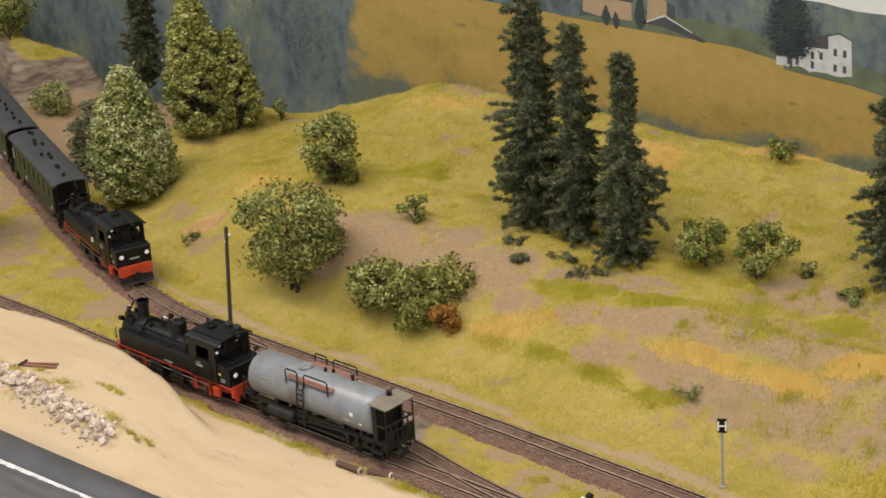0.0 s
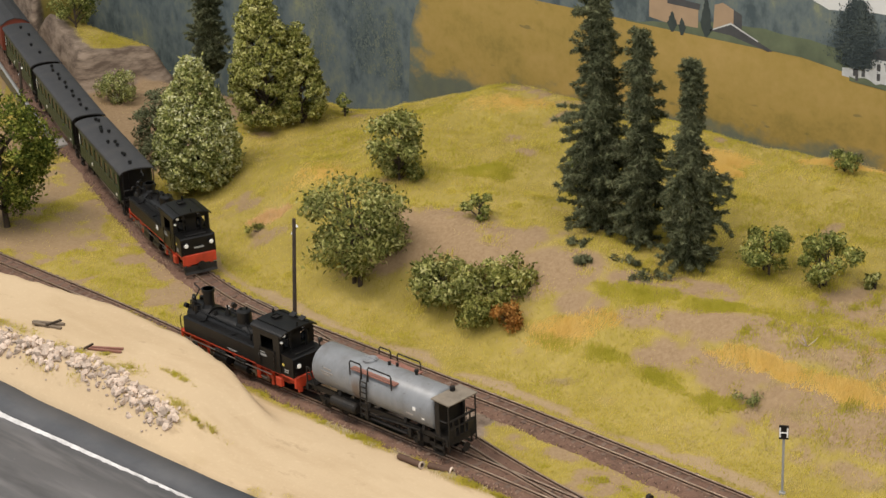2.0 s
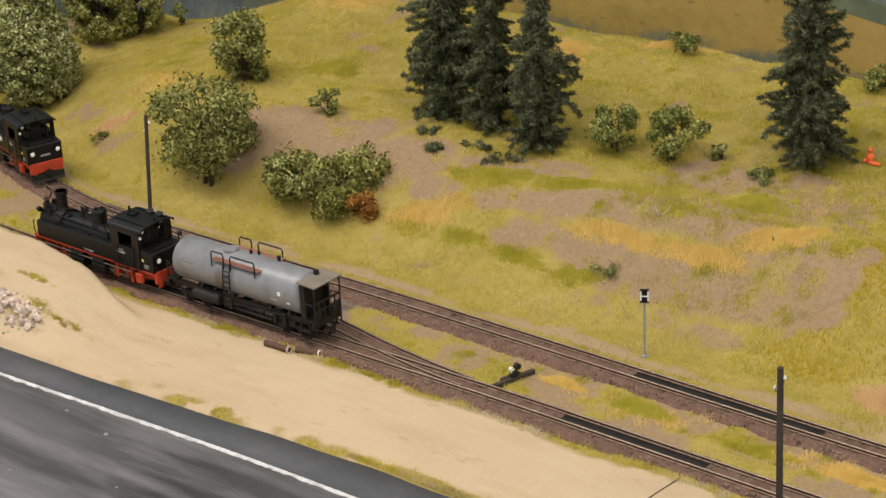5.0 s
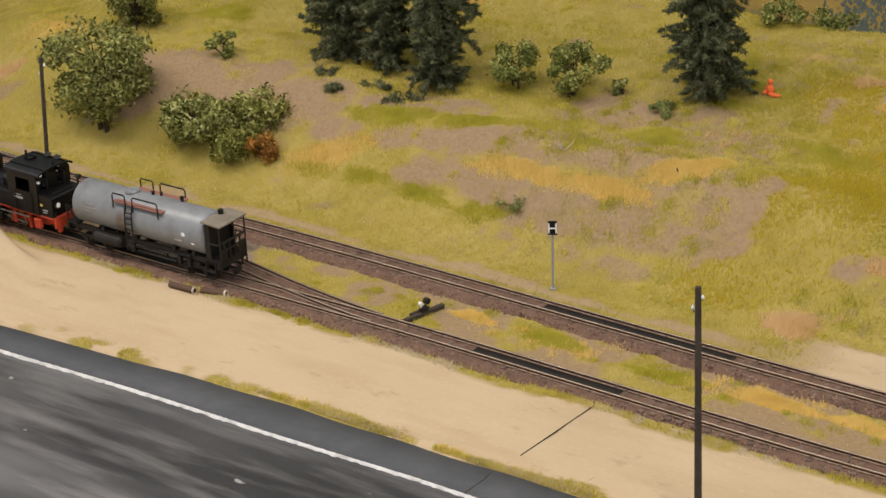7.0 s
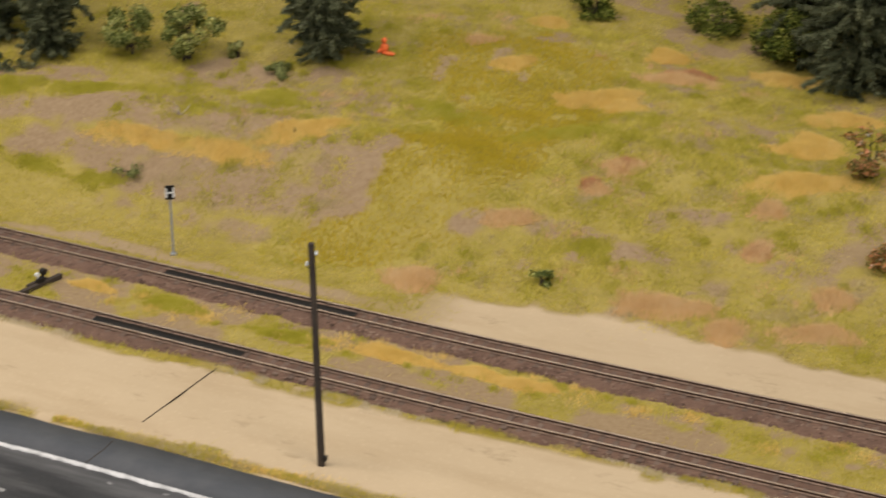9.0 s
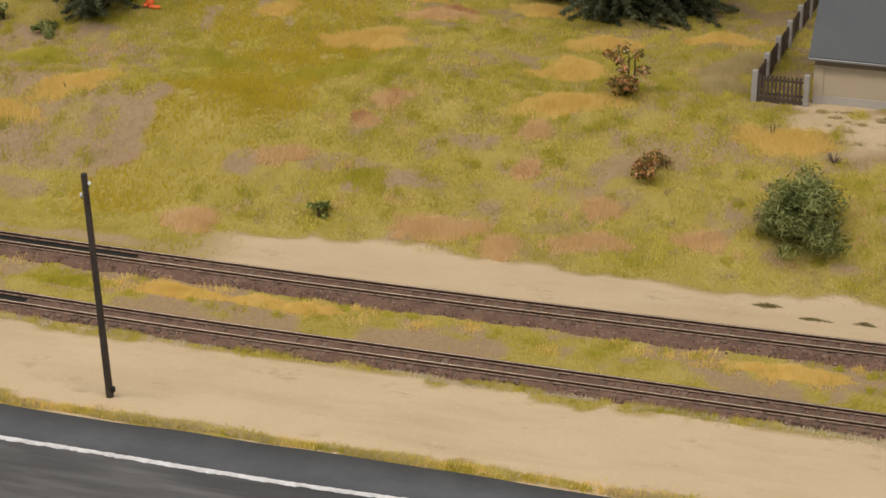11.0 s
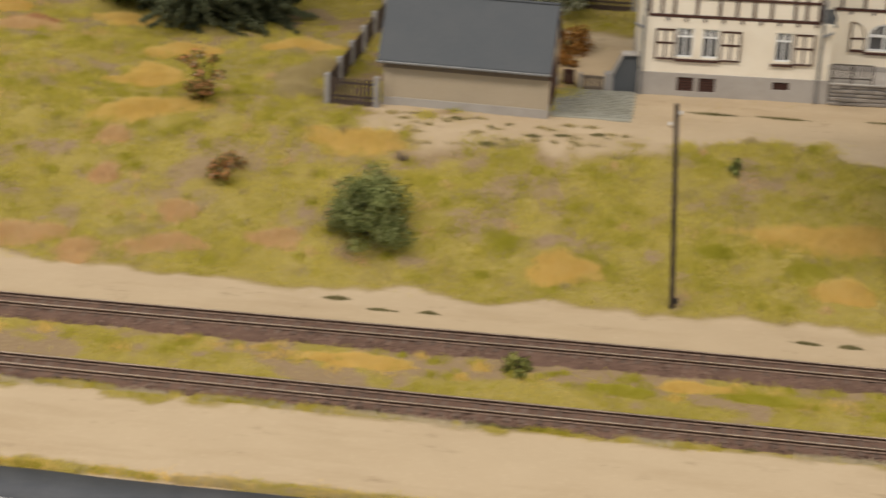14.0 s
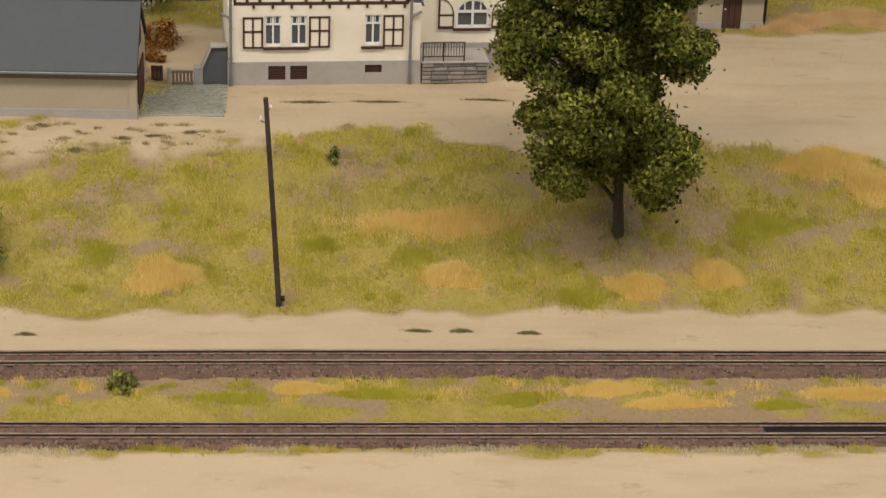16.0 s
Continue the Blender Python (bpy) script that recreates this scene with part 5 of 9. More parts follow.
    for y in (-6, -2, 2, 6):
        box(bm, 55.8, 56.5, y - 0.4, y + 0.4, 12, 22.5)
    box(bm, 55.9, 56.4, -9.8, -4.5, 12, 19)
    box(bm, 55.9, 56.4, 4.5, 9.8, 12, 19)
    for y in (-9.8, 9.8):
        tube(bm, [(50, y, 12), (50, y, 22), (55.5, y, 22)], 0.45, 6)
    tube(bm, [(52.5, 5.5, 12), (52.5, 5.5, 27), (52.5, 4.0, 28)], 0.5, 6)
    part("end_railing", bm, "soot", w, s=MM)
    for x0, x1 in ((44, 56.5), (-56, -48.5)):
        bm = B()
        box(bm, x0, x1, -10, 10, 12.0, 12.9)
        part("platform", bm, "soot", w, s=MM)
    for s in (-1, 1):
        bm = B()
        for z in (3.2, 6.4):
            box(bm, 46, 53, s * 10.2 - 1.0, s * 10.2 + 1.0, z, z + 0.6)
        for x in (46.3, 52.7):
            box(bm, x - 0.3, x + 0.3, s * 10.2 - 0.4, s * 10.2 + 0.4, 3.2, 12)
        part("step", bm, "soot", w, s=MM)
        bm = B()
        tube(bm, [(-49.5, s * 9.6, 12.8), (-53.5, s * 9.6, 22), (-55.4, s * 9.6, 22), (-55.6, s * 9.6, 12.8)], 0.5, 6)
        tube(bm, [(-52, s * 9.6, 18), (-55.4, s * 9.6, 18)], 0.4, 6)
        part("handrail", bm, "soot", w, s=MM)
    bm = B()
    tube(bm, [(-54.8, 0, 12.5), (-54.8, 0, 35)], 0.5, 6)
    tube(bm, [(-54.6, 0, 35), (-52.8, 0, 35)], 1.3, 10)
    part("lamp_stand", bm, "soot", w, s=MM)
    for y, z, x0, x1 in ((-11.35, 26.6, -39, -33), (-11.62, 24.6, -41, -31), (-11.66, 23.2, -40, -34), (-11.3, 20.0, 26, 31), ):
        bm = B()
        box(bm, x0, x1, y - 0.12, y + 0.05, z - 0.4, z + 0.4)
        part("lettering", bm, "concrete", barrel, s=MM)
    bm = B()
    box(bm, 31.5, 33.6, -11.7, -11.5, 23.0, 25.0)
    box(bm, 37.6, 39.8, -11.25, -11.0, 19.6, 20.8)
    part("label_plate", bm, "white", barrel, "small white label plate", MM)
    coupler(w, 56.5, 1)
    coupler(w, -56.3, -1)
    return w


def coach(label, m, L, vents):
    c = thing("passenger_coach", label, "coach", "green passenger coaches", m)
    h = L / 2
    e = 9.0
    bm = B()
    for s in (-1, 1):
        box(bm, -h, h, s * 8.5 - 0.6, s * 8.5 + 0.6, 9.0, 11.4)
    box(bm, -h, h, -11, 11, 10.6, 11.8)
    part("underframe", bm, "soot", c, s=MM)
    for cx in (-h + 21, h - 21):
        wagon_bogie(c, cx)
    n = max(5, int((L - 2 * e) / 12.5))
    pitch = (L - 2 * e) / n
    bm = B()
    for s in (-1, 1):
        y0, y1 = s * 11.4 - 0.4, s * 11.4 + 0.4
        box(bm, -h + e, h - e, y0, y1, 11.4, 20.5)
        box(bm, -h + e, h - e, y0, y1, 29.0, 32.6)
        for k in range(n + 1):
            x = -h + e + k * pitch
            box(bm, max(x - 2.2, -h + e), min(x + 2.2, h - e), y0, y1, 20.5, 29.0)
        box(bm, -h + e, h - e, y0 - 0.15, y1 + 0.15, 19.6, 20.4)
        for k in range(2 * n + 1):
            x = -h + e + k * pitch / 2
            box(bm, x - 0.25, x + 0.25, y0 - 0.12, y1 + 0.12, 11.6, 19.6)
    body = part("coach_body", bm, "green", c, "dark green panelled sides", MM)
    # end walls in black, which paints in the shade of the open ends
    for x in (-h + e, h - e - 0.8):
        bm = B()
        box(bm, x, x + 0.8, -11.0, 11.0, 11.8, 34.0)
        box(bm, x - 0.2, x + 1.0, -4.4, -3.9, 11.8, 30.5)
        box(bm, x - 0.2, x + 1.0, 3.9, 4.4, 11.8, 30.5)
        part("end_wall", bm, "black", body, "end wall, black for the shade of the open platform", MM)
    for s in (-1, 1):
        for k in range(n):
            x = -h + e + (k + 0.5) * pitch
            bm = B()
            box(bm, x - pitch / 2 + 1.6, x + pitch / 2 - 1.6, s * 11.2 - 0.15, s * 11.2 + 0.15, 20.2, 29.3)
            part("window", bm, "glass", body, "dark coach window", MM)
    bm = B()
    ang = [math.pi / 2 * (k / 9 - 1) for k in range(19)]
    arc = [(12.3 * math.sin(a), 32.3 + 3.6 * max(math.cos(a), 0.0) ** 0.8) for a in ang]
    extrude(bm, arc + [(y * 0.98, z - 0.8) for y, z in arc[::-1]], -h + 0.5, h - 0.5, 0)
    roof = part("roof", bm, "coachroof", c, "plain dark grey arched roof", MM)
    bm = B()
    for x, y in vents:
        tube(bm, [(x * h, y, 34.4), (x * h, y, 37.0)], 0.7, 8)
        tube(bm, [(x * h, y, 36.8), (x * h, y, 38.2)], [1.4, 1.0], 8)
    part("roof_vents", bm, "black", roof, s=MM)
    for q in (-1, 1):
        bm = B()
        x = q * (h - 0.8)
        for y in (-10.6, 10.6, -3.5, 3.5):
            tube(bm, [(x, y, 11.5), (x, y, 21 if abs(y) < 9 else 33)], 0.45, 6)
        for z in (16, 21):
            tube(bm, [(x, -10.6, z), (x, 10.6, z)], 0.45, 6)
        box(bm, min(x, x - q * 0.5), max(x, x - q * 0.5), -10.6, 10.6, 11.5, 14)
        part("end_railing", bm, "black", c, s=MM)
        for s in (-1, 1):
            bm = B()
            for z in (3.4, 6.6):
                box(bm, q * (h - 5) - 3.2, q * (h - 5) + 3.2, s * 10.2 - 0.9, s * 10.2 + 0.9, z, z + 0.6)
            box(bm, q * (h - 5) - 3.0, q * (h - 5) - 2.6, s * 10.2 - 0.4, s * 10.2 + 0.4, 3.4, 11)
            box(bm, q * (h - 5) + 2.6, q * (h - 5) + 3.0, s * 10.2 - 0.4, s * 10.2 + 0.4, 3.4, 11)
            part("step", bm, "soot", c, s=MM)
        coupler(c, q * (h - 0.4), q)
    spots = [(-h + e + 2.5 * pitch - 1, -h + e + 2.5 * pitch + 1.5, -11.95, 14.5, 16.5), (h - e - 8, h - e - 5, -11.95, 13.5, 15.0), (-h + e + 0.9, -h + e + 2.0, -11.95, 20.8, 28.5)]
    bars(body, "lettering", "white", spots)
    return c


def goods_wagon(m):
    g = thing("goods_wagon", "red-brown planked covered goods wagon behind the coaches", "goods wagon", m=m)
    bm = B()
    box(bm, -44, 44, -9, 9, 9, 11.6)
    part("underframe", bm, "soot", g, s=MM)
    for cx in (-26, 26):
        wagon_bogie(g, cx)
    bm = B()
    extrude(bm, [(-11.5, 11.6), (11.5, 11.6), (11.5, 33.0), (6, 36.2), (0, 37.4), (-6, 36.2), (-11.5, 33.0)], -43, 43, 0)
    for k in range(9):
        z = 13.4 + 2.2 * k
        for s in (-1, 1):
            box(bm, -43, 43, s * 11.5 - 0.12, s * 11.5 + 0.12, z, z + 1.8)
        box(bm, 42.95, 43.2, -11.2, 11.2, z, z + 1.8)
    for x in (-42, -16, 16, 42):
        for s in (-1, 1):
            box(bm, x - 0.8, x + 0.8, s * 11.8 - 0.5, s * 11.8 + 0.5, 11.6, 33)
    body = part("wagon_body", bm, "goods", g, s=MM)
    bm = B()
    for s in (-1, 1):
        box(bm, 42.9, 43.7, s * 10.8 - 0.6, s * 10.8 + 0.6, 11.6, 33)
    part("end_posts", bm, "goods", body, s=MM)
    bm = B()
    extrude(bm, [(-12.3, 32.6), (-6.2, 36.4), (0, 37.8), (6.2, 36.4), (12.3, 32.6), (12.2, 33.4), (6.2, 37.2), (0, 38.6), (-6.2, 37.2), (-12.2, 33.4)], -44, 44, 0)
    part("roof", bm, "coachroof", g, s=MM)
    coupler(g, 44, 1)
    coupler(g, -44, -1)
    return g


def on_line(line, x_lead, back, length):
    """Pose of a vehicle whose leading end stands so far back along a line from the place with that x."""
    s = np.linspace(x_lead, x_lead - 1.2, 6000)
    p = line(s)
    d = np.r_[0, np.cumsum(np.hypot(*np.diff(p, axis=0).T))]
    a, b = (np.array([np.interp(back + f * length, d, p[:, k]) for k in (0, 1)]) for f in (0.2, 0.8))
    c, v = (a + b) / 2, a - b
    return pose(c[0], c[1], RAIL_TOP, 0, 0, math.degrees(math.atan2(v[1], v[0])))


locomotive("black narrow-gauge tank locomotive with red frame, coupled to a tank wagon", on_line(near_line, -0.679, 0.1135, 0.102) @ Matrix.Scale(1.05, 4))
tank_wagon(on_line(near_line, -0.679, 0.0, 0.109) @ Matrix.Diagonal((0.94, 1, 1, 1)))
locomotive("black narrow-gauge tank locomotive with snow plough, heading the passenger train", on_line(far_line, -0.972, 0.0, 0.102) @ Matrix.Scale(1.05, 4), True)
VENTS = [(-0.84, 1), (-0.78, 2.2), (-0.52, -0.5), (-0.44, -1.5), (-0.38, -2), (-0.34, 2.5), (0.02, -4), (0.06, 0.5), (0.18, 0), (0.50, -1.5), (0.54, -1), (0.82, -2)]
coach("dark green coach with open end platforms, next to the locomotive", on_line(far_line, -0.972, 0.110, 0.124), 122, VENTS)
coach("long dark green coach with a row of roof vents, mid train", on_line(far_line, -0.972, 0.239, 0.142), 140, [(-0.85 + 0.17 * k, 0.8 * (-1) ** k) for k in range(11)])
coach("dark green coach at the tail of the passenger train", on_line(far_line, -0.972, 0.386, 0.126), 124, [(-0.7, 0), (-0.3, 2), (0.2, -2), (0.6, 0)])
goods_wagon(on_line(far_line, -0.972, 0.518, 0.09))

# ---- buildings, in millimetres along the facade, deep, and up ----
YARD = 0.0425


def window_unit(parent, x0, x1, z0, z1, y=0.0, bars_v=1, bars_h=(0.62,), top_v=0):
    """A white casement set into the wall, with dark panes behind its bars."""
    bm = B()
    fw = 0.75
    for a, b, c, d in ((x0, x1, z0, z0 + fw), (x0, x1, z1 - fw, z1), (x0, x0 + fw, z0, z1), (x1 - fw, x1, z0, z1)):
        box(bm, a, b, y - 0.5, y + 0.4, c, d)
    fr = part("window", bm, "white", parent, "white wooden window", MM)
    bm = B()
    for k in range(bars_v):
        x = x0 + (x1 - x0) * (k + 1) / (bars_v + 1)
        box(bm, x - 0.45, x + 0.45, y - 0.45, y + 0.35, z0 + 0.3, z1 - 0.3)
    for h in bars_h:
        z = z0 + (z1 - z0) * h
        box(bm, x0 + 0.3, x1 - 0.3, y - 0.42, y + 0.35, z - 0.4, z + 0.4)
        for k in range(top_v):
            x = x0 + (x1 - x0) * (k + 0.5) / top_v
            box(bm, x - 0.22, x + 0.22, y - 0.3, y + 0.3, z, z1 - 0.3)
    part("glazing_bar", bm, "white", fr, s=MM)
    bm = B()
    box(bm, x0 + 0.4, x1 - 0.4, y + 0.5, y + 0.7, z0 + 0.4, z1 - 0.4)
    part("pane", bm, "curtain_sheen", fr, "grey pane", MM)
    return fr


def shutter(parent, x0, x1, z0, z1, y=-0.9):
    bm = B()
    box(bm, x0 + 0.4, x1 - 0.4, y, y + 0.5, z0 + 0.4, z1 - 0.4)
    sh = part("shutter", bm, "cream", parent, "cream shutter with brown frame", MM)
    bm = B()
    w = 0.95
    for a, b, c, d in ((x0, x1, z0, z0 + w), (x0, x1, z1 - w, z1), (x0, x0 + w, z0, z1), (x1 - w, x1, z0, z1), ((x0 + x1) / 2 - w / 2, (x0 + x1) / 2 + w / 2, z0, z1), (x0, x1, (z0 + z1) / 2 + 0.2, (z0 + z1) / 2 + 0.2 + w)):
        box(bm, a, b, y - 0.35, y + 0.1, c, d)
    part("shutter_frame", bm, "timber", sh, s=MM)


def wall_with_holes(bm, x0, x1, z0, z1, y0, y1, holes):
    """A wall piece by piece round its openings (x0, x1, z0, z1)."""
    xs = sorted({x0, x1, *[h[0] for h in holes], *[h[1] for h in holes]})
    for a, b in zip(xs, xs[1:]):
        cuts = sorted((h[2], h[3]) for h in holes if h[0] < (a + b) / 2 < h[1])
        z = z0
        for c, d in cuts:
            if c > z:
                box(bm, a, b, y0, y1, z, c)
            z = max(z, d)
        if z < z1:
            box(bm, a, b, y0, y1, z, z1)


def station_house():
    m = Matrix.Translation((-0.006, 0.2745, YARD)) @ pose(0, 0, 0, 0, 0, 4.0)
    h = thing("station_house", "cream half-timbered house with grey plinth and brown shutters", "house", m=m)
    wins = [(15.0, 23.6, 20.9, 36.9), (28.2, 36.6, 20.9, 36.9), (66.1, 74.7, 21.2, 37.1)]
    cellar = [(16.8, 25.6, 2.5, 10.2), (28.1, 36.8, 2.5, 10.2), (66.6, 75.3, 5.9, 10.2)]
    ups = [(13.9, 22.1, 56.2, 72.0), (26.5, 34.7, 56.2, 72.0), (64.3, 72.3, 56.5, 72.0)]
    bm = B()
    wall_with_holes(bm, -3.5, 95, 12.3, 42.6, 0, 3, wins)
    box(bm, -3.5, -0.5, 3, 70, 12.3, 42.6)
    box(bm, 92, 95, 3, 20, 12.3, 42.6)
    wall = part("ground_floor_wall", bm, "cream", h, "cream rendered wall", MM)
    bm = B()
    wall_with_holes(bm, -4.0, 95.6, -2, 12.3, -0.7, 3, cellar)
    box(bm, -4, -0.5, 3, 70, -2, 12.3)
    box(bm, 92, 95.6, 3, 20, -2, 12.3)
    part("plinth", bm, "plinth", h, "grey rendered plinth", MM)
    for x0, x1, z0, z1 in cellar:
        bm = B()
        box(bm, x0 - 0.2, x1 + 0.2, 0.4, 1.0, z0 - 0.2, z1 + 0.2)
        hatch = part("cellar_shutter", bm, "hatch", h, "dark brown cellar shutter", MM)
        for k in range(5):
            bm = B()
            box(bm, x0, x1, 0.0, 0.4, z0 + k * (z1 - z0) / 5, z0 + (k + 0.6) * (z1 - z0) / 5)
            part("slat", bm, "timber", hatch, s=MM)
    for x0, x1, z0, z1 in wins:
        window_unit(wall, x0, x1, z0, z1, 1.2, 1, (0.70,), 4)
    for x0, x1, z0, z1 in ((3.9, 14.2, 19.8, 36.6), (37.5, 48.3, 20.0, 36.8), (75.5, 86.1, 20.1, 37.2)):
        shutter(wall, x0, x1, z0, z1)
    for x0, x1, z in ((14.2, 38.0, 19.2), (64.5, 76.4, 19.2)):
        bm = B()
        box(bm, x0, x1, -1.4, 1.2, z - 0.2, z + 1.0)
        part("window_sill", bm, "timber", wall, "brown sill", MM)
    # timbered upper floor, its beams proud of the infill
    bm = B()
    wall_with_holes(bm, -0.4, 88.2, 42.6, 84, 0.4, 3.2, ups)
    box(bm, -0.4, 2.6, 3.2, 70, 42.6, 84)
    box(bm, 85.4, 88.2, 3.2, 70, 42.6, 84)
    upper = part("upper_wall", bm, "cream", h, "cream infill panels", MM)

    def beam(x0, x1, z0, z1, y=-0.25, parent=upper, y1=0.6):
        b = B()
        box(b, x0, x1, y, y1, z0, z1, 0.08)
        part("beam", b, "timber", parent, s=MM)

    beam(-0.6, 88.4, 42.6, 44.2)
    beam(-0.6, 88.4, 53.0, 54.3)
    for x in (0, 6.2, 12.6, 24.3, 36.0, 44.9, 53.7, 62.6, 74.6, 80.5, 87.4):
        beam(x - 0.75, x + 0.75, 44.2, 53.0)
        beam(x - 0.75, x + 0.75, 54.3, 83.5)
    for k in range(9):
        x = 9.5 + 9.6 * k
        b = B()
        box(b, x - 0.6, x + 0.6, -0.9, 0.3, 41.0, 42.7)
        part("beam_end", b, "timber", upper, s=MM)
    for x0, x1, z0, z1 in ups:
        window_unit(upper, x0, x1, z0, z1, 1.0, 1, (0.7,), 4)
    # the set-back wing with the arched window
    D = 20.0
    ax0, ax1, az0, az1 = 116.2, 133.8, 22.8, 38.2
    cx, r = (ax0 + ax1) / 2, (ax1 - ax0) / 2
    bm = B()
    box(bm, 88.2, 108, D, D + 3, 14.5, 46)
    box(bm, 142, 186, D, D + 3, 14.5, 46)
    box(bm, 108, 142, D, D + 3, 14.5, az0)
    spring = az1 - r * 0.80
    box(bm, 108, ax0, D, D + 3, az0, spring)
    box(bm, ax1, 142, D, D + 3, az0, spring)
    arch = [(cx + r * math.cos(a), spring + 0.80 * r * math.sin(a)) for a in [math.pi * k / 14 for k in range(15)]]
    extrude(bm, [(142, spring), (142, 46), (cx, 46)] + [p for p in arch[7::-1]], D, D + 3, 1)
    extrude(bm, [(108, spring)] + [p for p in arch[:6:-1]] + [(cx, 46), (108, 46)], D, D + 3, 1)
    wing = part("wing_wall", bm, "cream", h, "cream rendered wing", MM)
    bm = B()
    box(bm, 95.6, 186, D - 0.6, D + 3, -2, 14.5)
    part("wing_plinth", bm, "plinth", h, s=MM)
    bm = B()
    ring = [(cx + (r - 1.2) * math.cos(a), spring + 0.80 * (r - 1.2) * math.sin(a)) for a in [math.pi * k / 14 for k in range(15)]]
    extrude(bm, [(ax1, az0), *arch, (ax0, az0), (ax0 + 1.2, az0 + 1.2), *ring[::-1], (ax1 - 1.2, az0 + 1.2)][:18] + ring[::-1] if False else [(ax0, az0), (ax1, az0), (ax1, az0 + 1.1), (ax0, az0 + 1.1)], D + 0.4, D + 1.4, 1)
    for k in range(14):
        extrude(bm, [arch[k], arch[k + 1], ring[k + 1], ring[k]], D + 0.4, D + 1.4, 1)
    box(bm, ax0, ax0 + 1.1, D + 0.4, D + 1.4, az0, spring)
    box(bm, ax1 - 1.1, ax1, D + 0.4, D + 1.4, az0, spring)
    arched = part("arched_window", bm, "white", wing, "white arched window", MM)
    bm = B()
    for x in (cx - r * 0.48, cx, cx + r * 0.48):
        box(bm, x - (0.6 if x == cx else 0.3), x + (0.6 if x == cx else 0.3), D + 0.4, D + 1.3, az0 if x == cx else spring, spring + 0.8 * r * (1 if x == cx else 0.86) - 0.4)
    box(bm, ax0 + 0.6, ax1 - 0.6, D + 0.4, D + 1.3, spring - 0.4, spring + 0.9)
    part("glazing_bar", bm, "white", arched, s=MM)
    bm = B()
    box(bm, ax0 + 0.6, ax1 - 0.6, D + 1.6, D + 1.9, az0 + 0.6, spring + 0.3)
    extrude(bm, [p for p in ring], D + 1.6, D + 1.9, 1)
    part("pane", bm, "curtain_sheen", arched, "grey panes", MM)
    bm = B()
    box(bm, ax0 - 1.5, ax1 + 1.0, D - 1.2, D + 0.6, az0 - 1.6, az0 - 0.3)
    part("window_sill", bm, "timber", wing, "brown sill", MM)
    for q, x0, x1 in ((1, 106.6, 115.0), (-1, 135.0, 143.5)):
        hinge, tip = (x0, x1) if q > 0 else (x1, x0)
        prof = [(hinge, az0 - 0.4), (tip, az0 - 0.4), (tip, spring - 1.2)] + [(hinge + (tip - hinge) * math.cos(a), spring - 1.2 + 9.4 * math.sin(a)) for a in [math.pi / 2 * k / 7 for k in range(1, 8)]]
        bm = B()
        extrude(bm, prof, D - 0.9, D - 0.4, 1)
        sh = part("shutter", bm, "cream", wing, "quarter-round shutter", MM)
        bm = B()
        n = len(prof)
        ctr = (sum(p[0] for p in prof) / n, sum(p[1] for p in prof) / n)
        inner = [(ctr[0] + (u - ctr[0]) * 0.80, ctr[1] + (v - ctr[1]) * 0.86) for u, v in prof]
        for k in range(n):
            extrude(bm, [prof[k], prof[(k + 1) % n], inner[(k + 1) % n], inner[k]], D - 1.3, D - 0.8, 1)
        zc = spring - 1.6
        box(bm, min(hinge, tip), max(hinge, tip), D - 1.3, D - 0.8, zc, zc + 0.9)
        part("shutter_frame", bm, "timber", sh, s=MM)
    bm = B()
    box(bm, 88.2, 186, D + 0.2, D + 3, 46, 84)
    wing_up = part("wing_upper_wall", bm, "cream", h, "cream infill panels", MM)
    beam(97, 186, 44.6, 46.2, D - 0.5, wing_up, D + 0.8)
    beam(97, 186, 55.6, 56.9, D - 0.5, wing_up, D + 0.8)
    for k in range(8):
        x = 101 + 11.8 * k
        beam(x - 0.75, x + 0.75, 46.2, 55.6, D - 0.5, wing_up, D + 0.8)
        beam(x - 0.75, x + 0.75, 56.9, 83.5, D - 0.5, wing_up, D + 0.8)
        b = B()
        box(b, x + 5 - 0.6, x + 5 + 0.6, D - 0.9, D + 0.3, 43.0, 44.7)
        part("beam_end", b, "timber", wing_up, s=MM)
    for x0 in (102.5, 126.1):
        window_unit(wing_up, x0, x0 + 9.0, 57.2, 73, D - 0.4, 1, (0.7,), 4)
    # side and back walls and a plain roof close the house
    bm = B()
    box(bm, -3.5, 186, 67, 70, -2, 84)
    box(bm, 183, 186, D + 3, 67, -2, 84)
    part("back_wall", bm, "cream", h, s=MM)
    bm = B()
    extrude(bm, [(-6, 83), (33, 122), (73, 83), (73, 85.5), (33, 125), (-6, 85.5)], -7, 91, 0)
    extrude(bm, [(14, 83), (42, 111), (73, 83), (73, 85.5), (42, 114), (14, 85.5)], 91, 189, 0)
    part("roof", bm, "roof", h, "dark slate roof", MM)
    # gutters and down pipes
    for x in (-2.2, 89.8):
        bm = B()
        tube(bm, [(x, -1.4, 1.2), (x, -1.4, 80)], 0.7, 8)
        tube(bm, [(x, -1.4, 0.0), (x, -1.4, 5.0)], 0.95, 8)
        for z in (14, 30, 46, 62):
            tube(bm, [(x, -1.4, z), (x, -1.4, z + 0.9)], 0.95, 8)
        part("down_pipe", bm, "zinc", h, "zinc down pipe", MM)
        bm = B()
        q = -1 if x < 0 else 1
        tube(bm, [(x, -1.4, 36.5), (x + q * 2.4, -1.6, 37.5), (x + q * 5.2, -1.8, 39.2)], 0.75, 8)
        part("pipe_branch", bm, "zinc", h, s=MM)
    bm = B()
    box(bm, 88.6, 97, 6, 19.4, 42.5, 45.0)
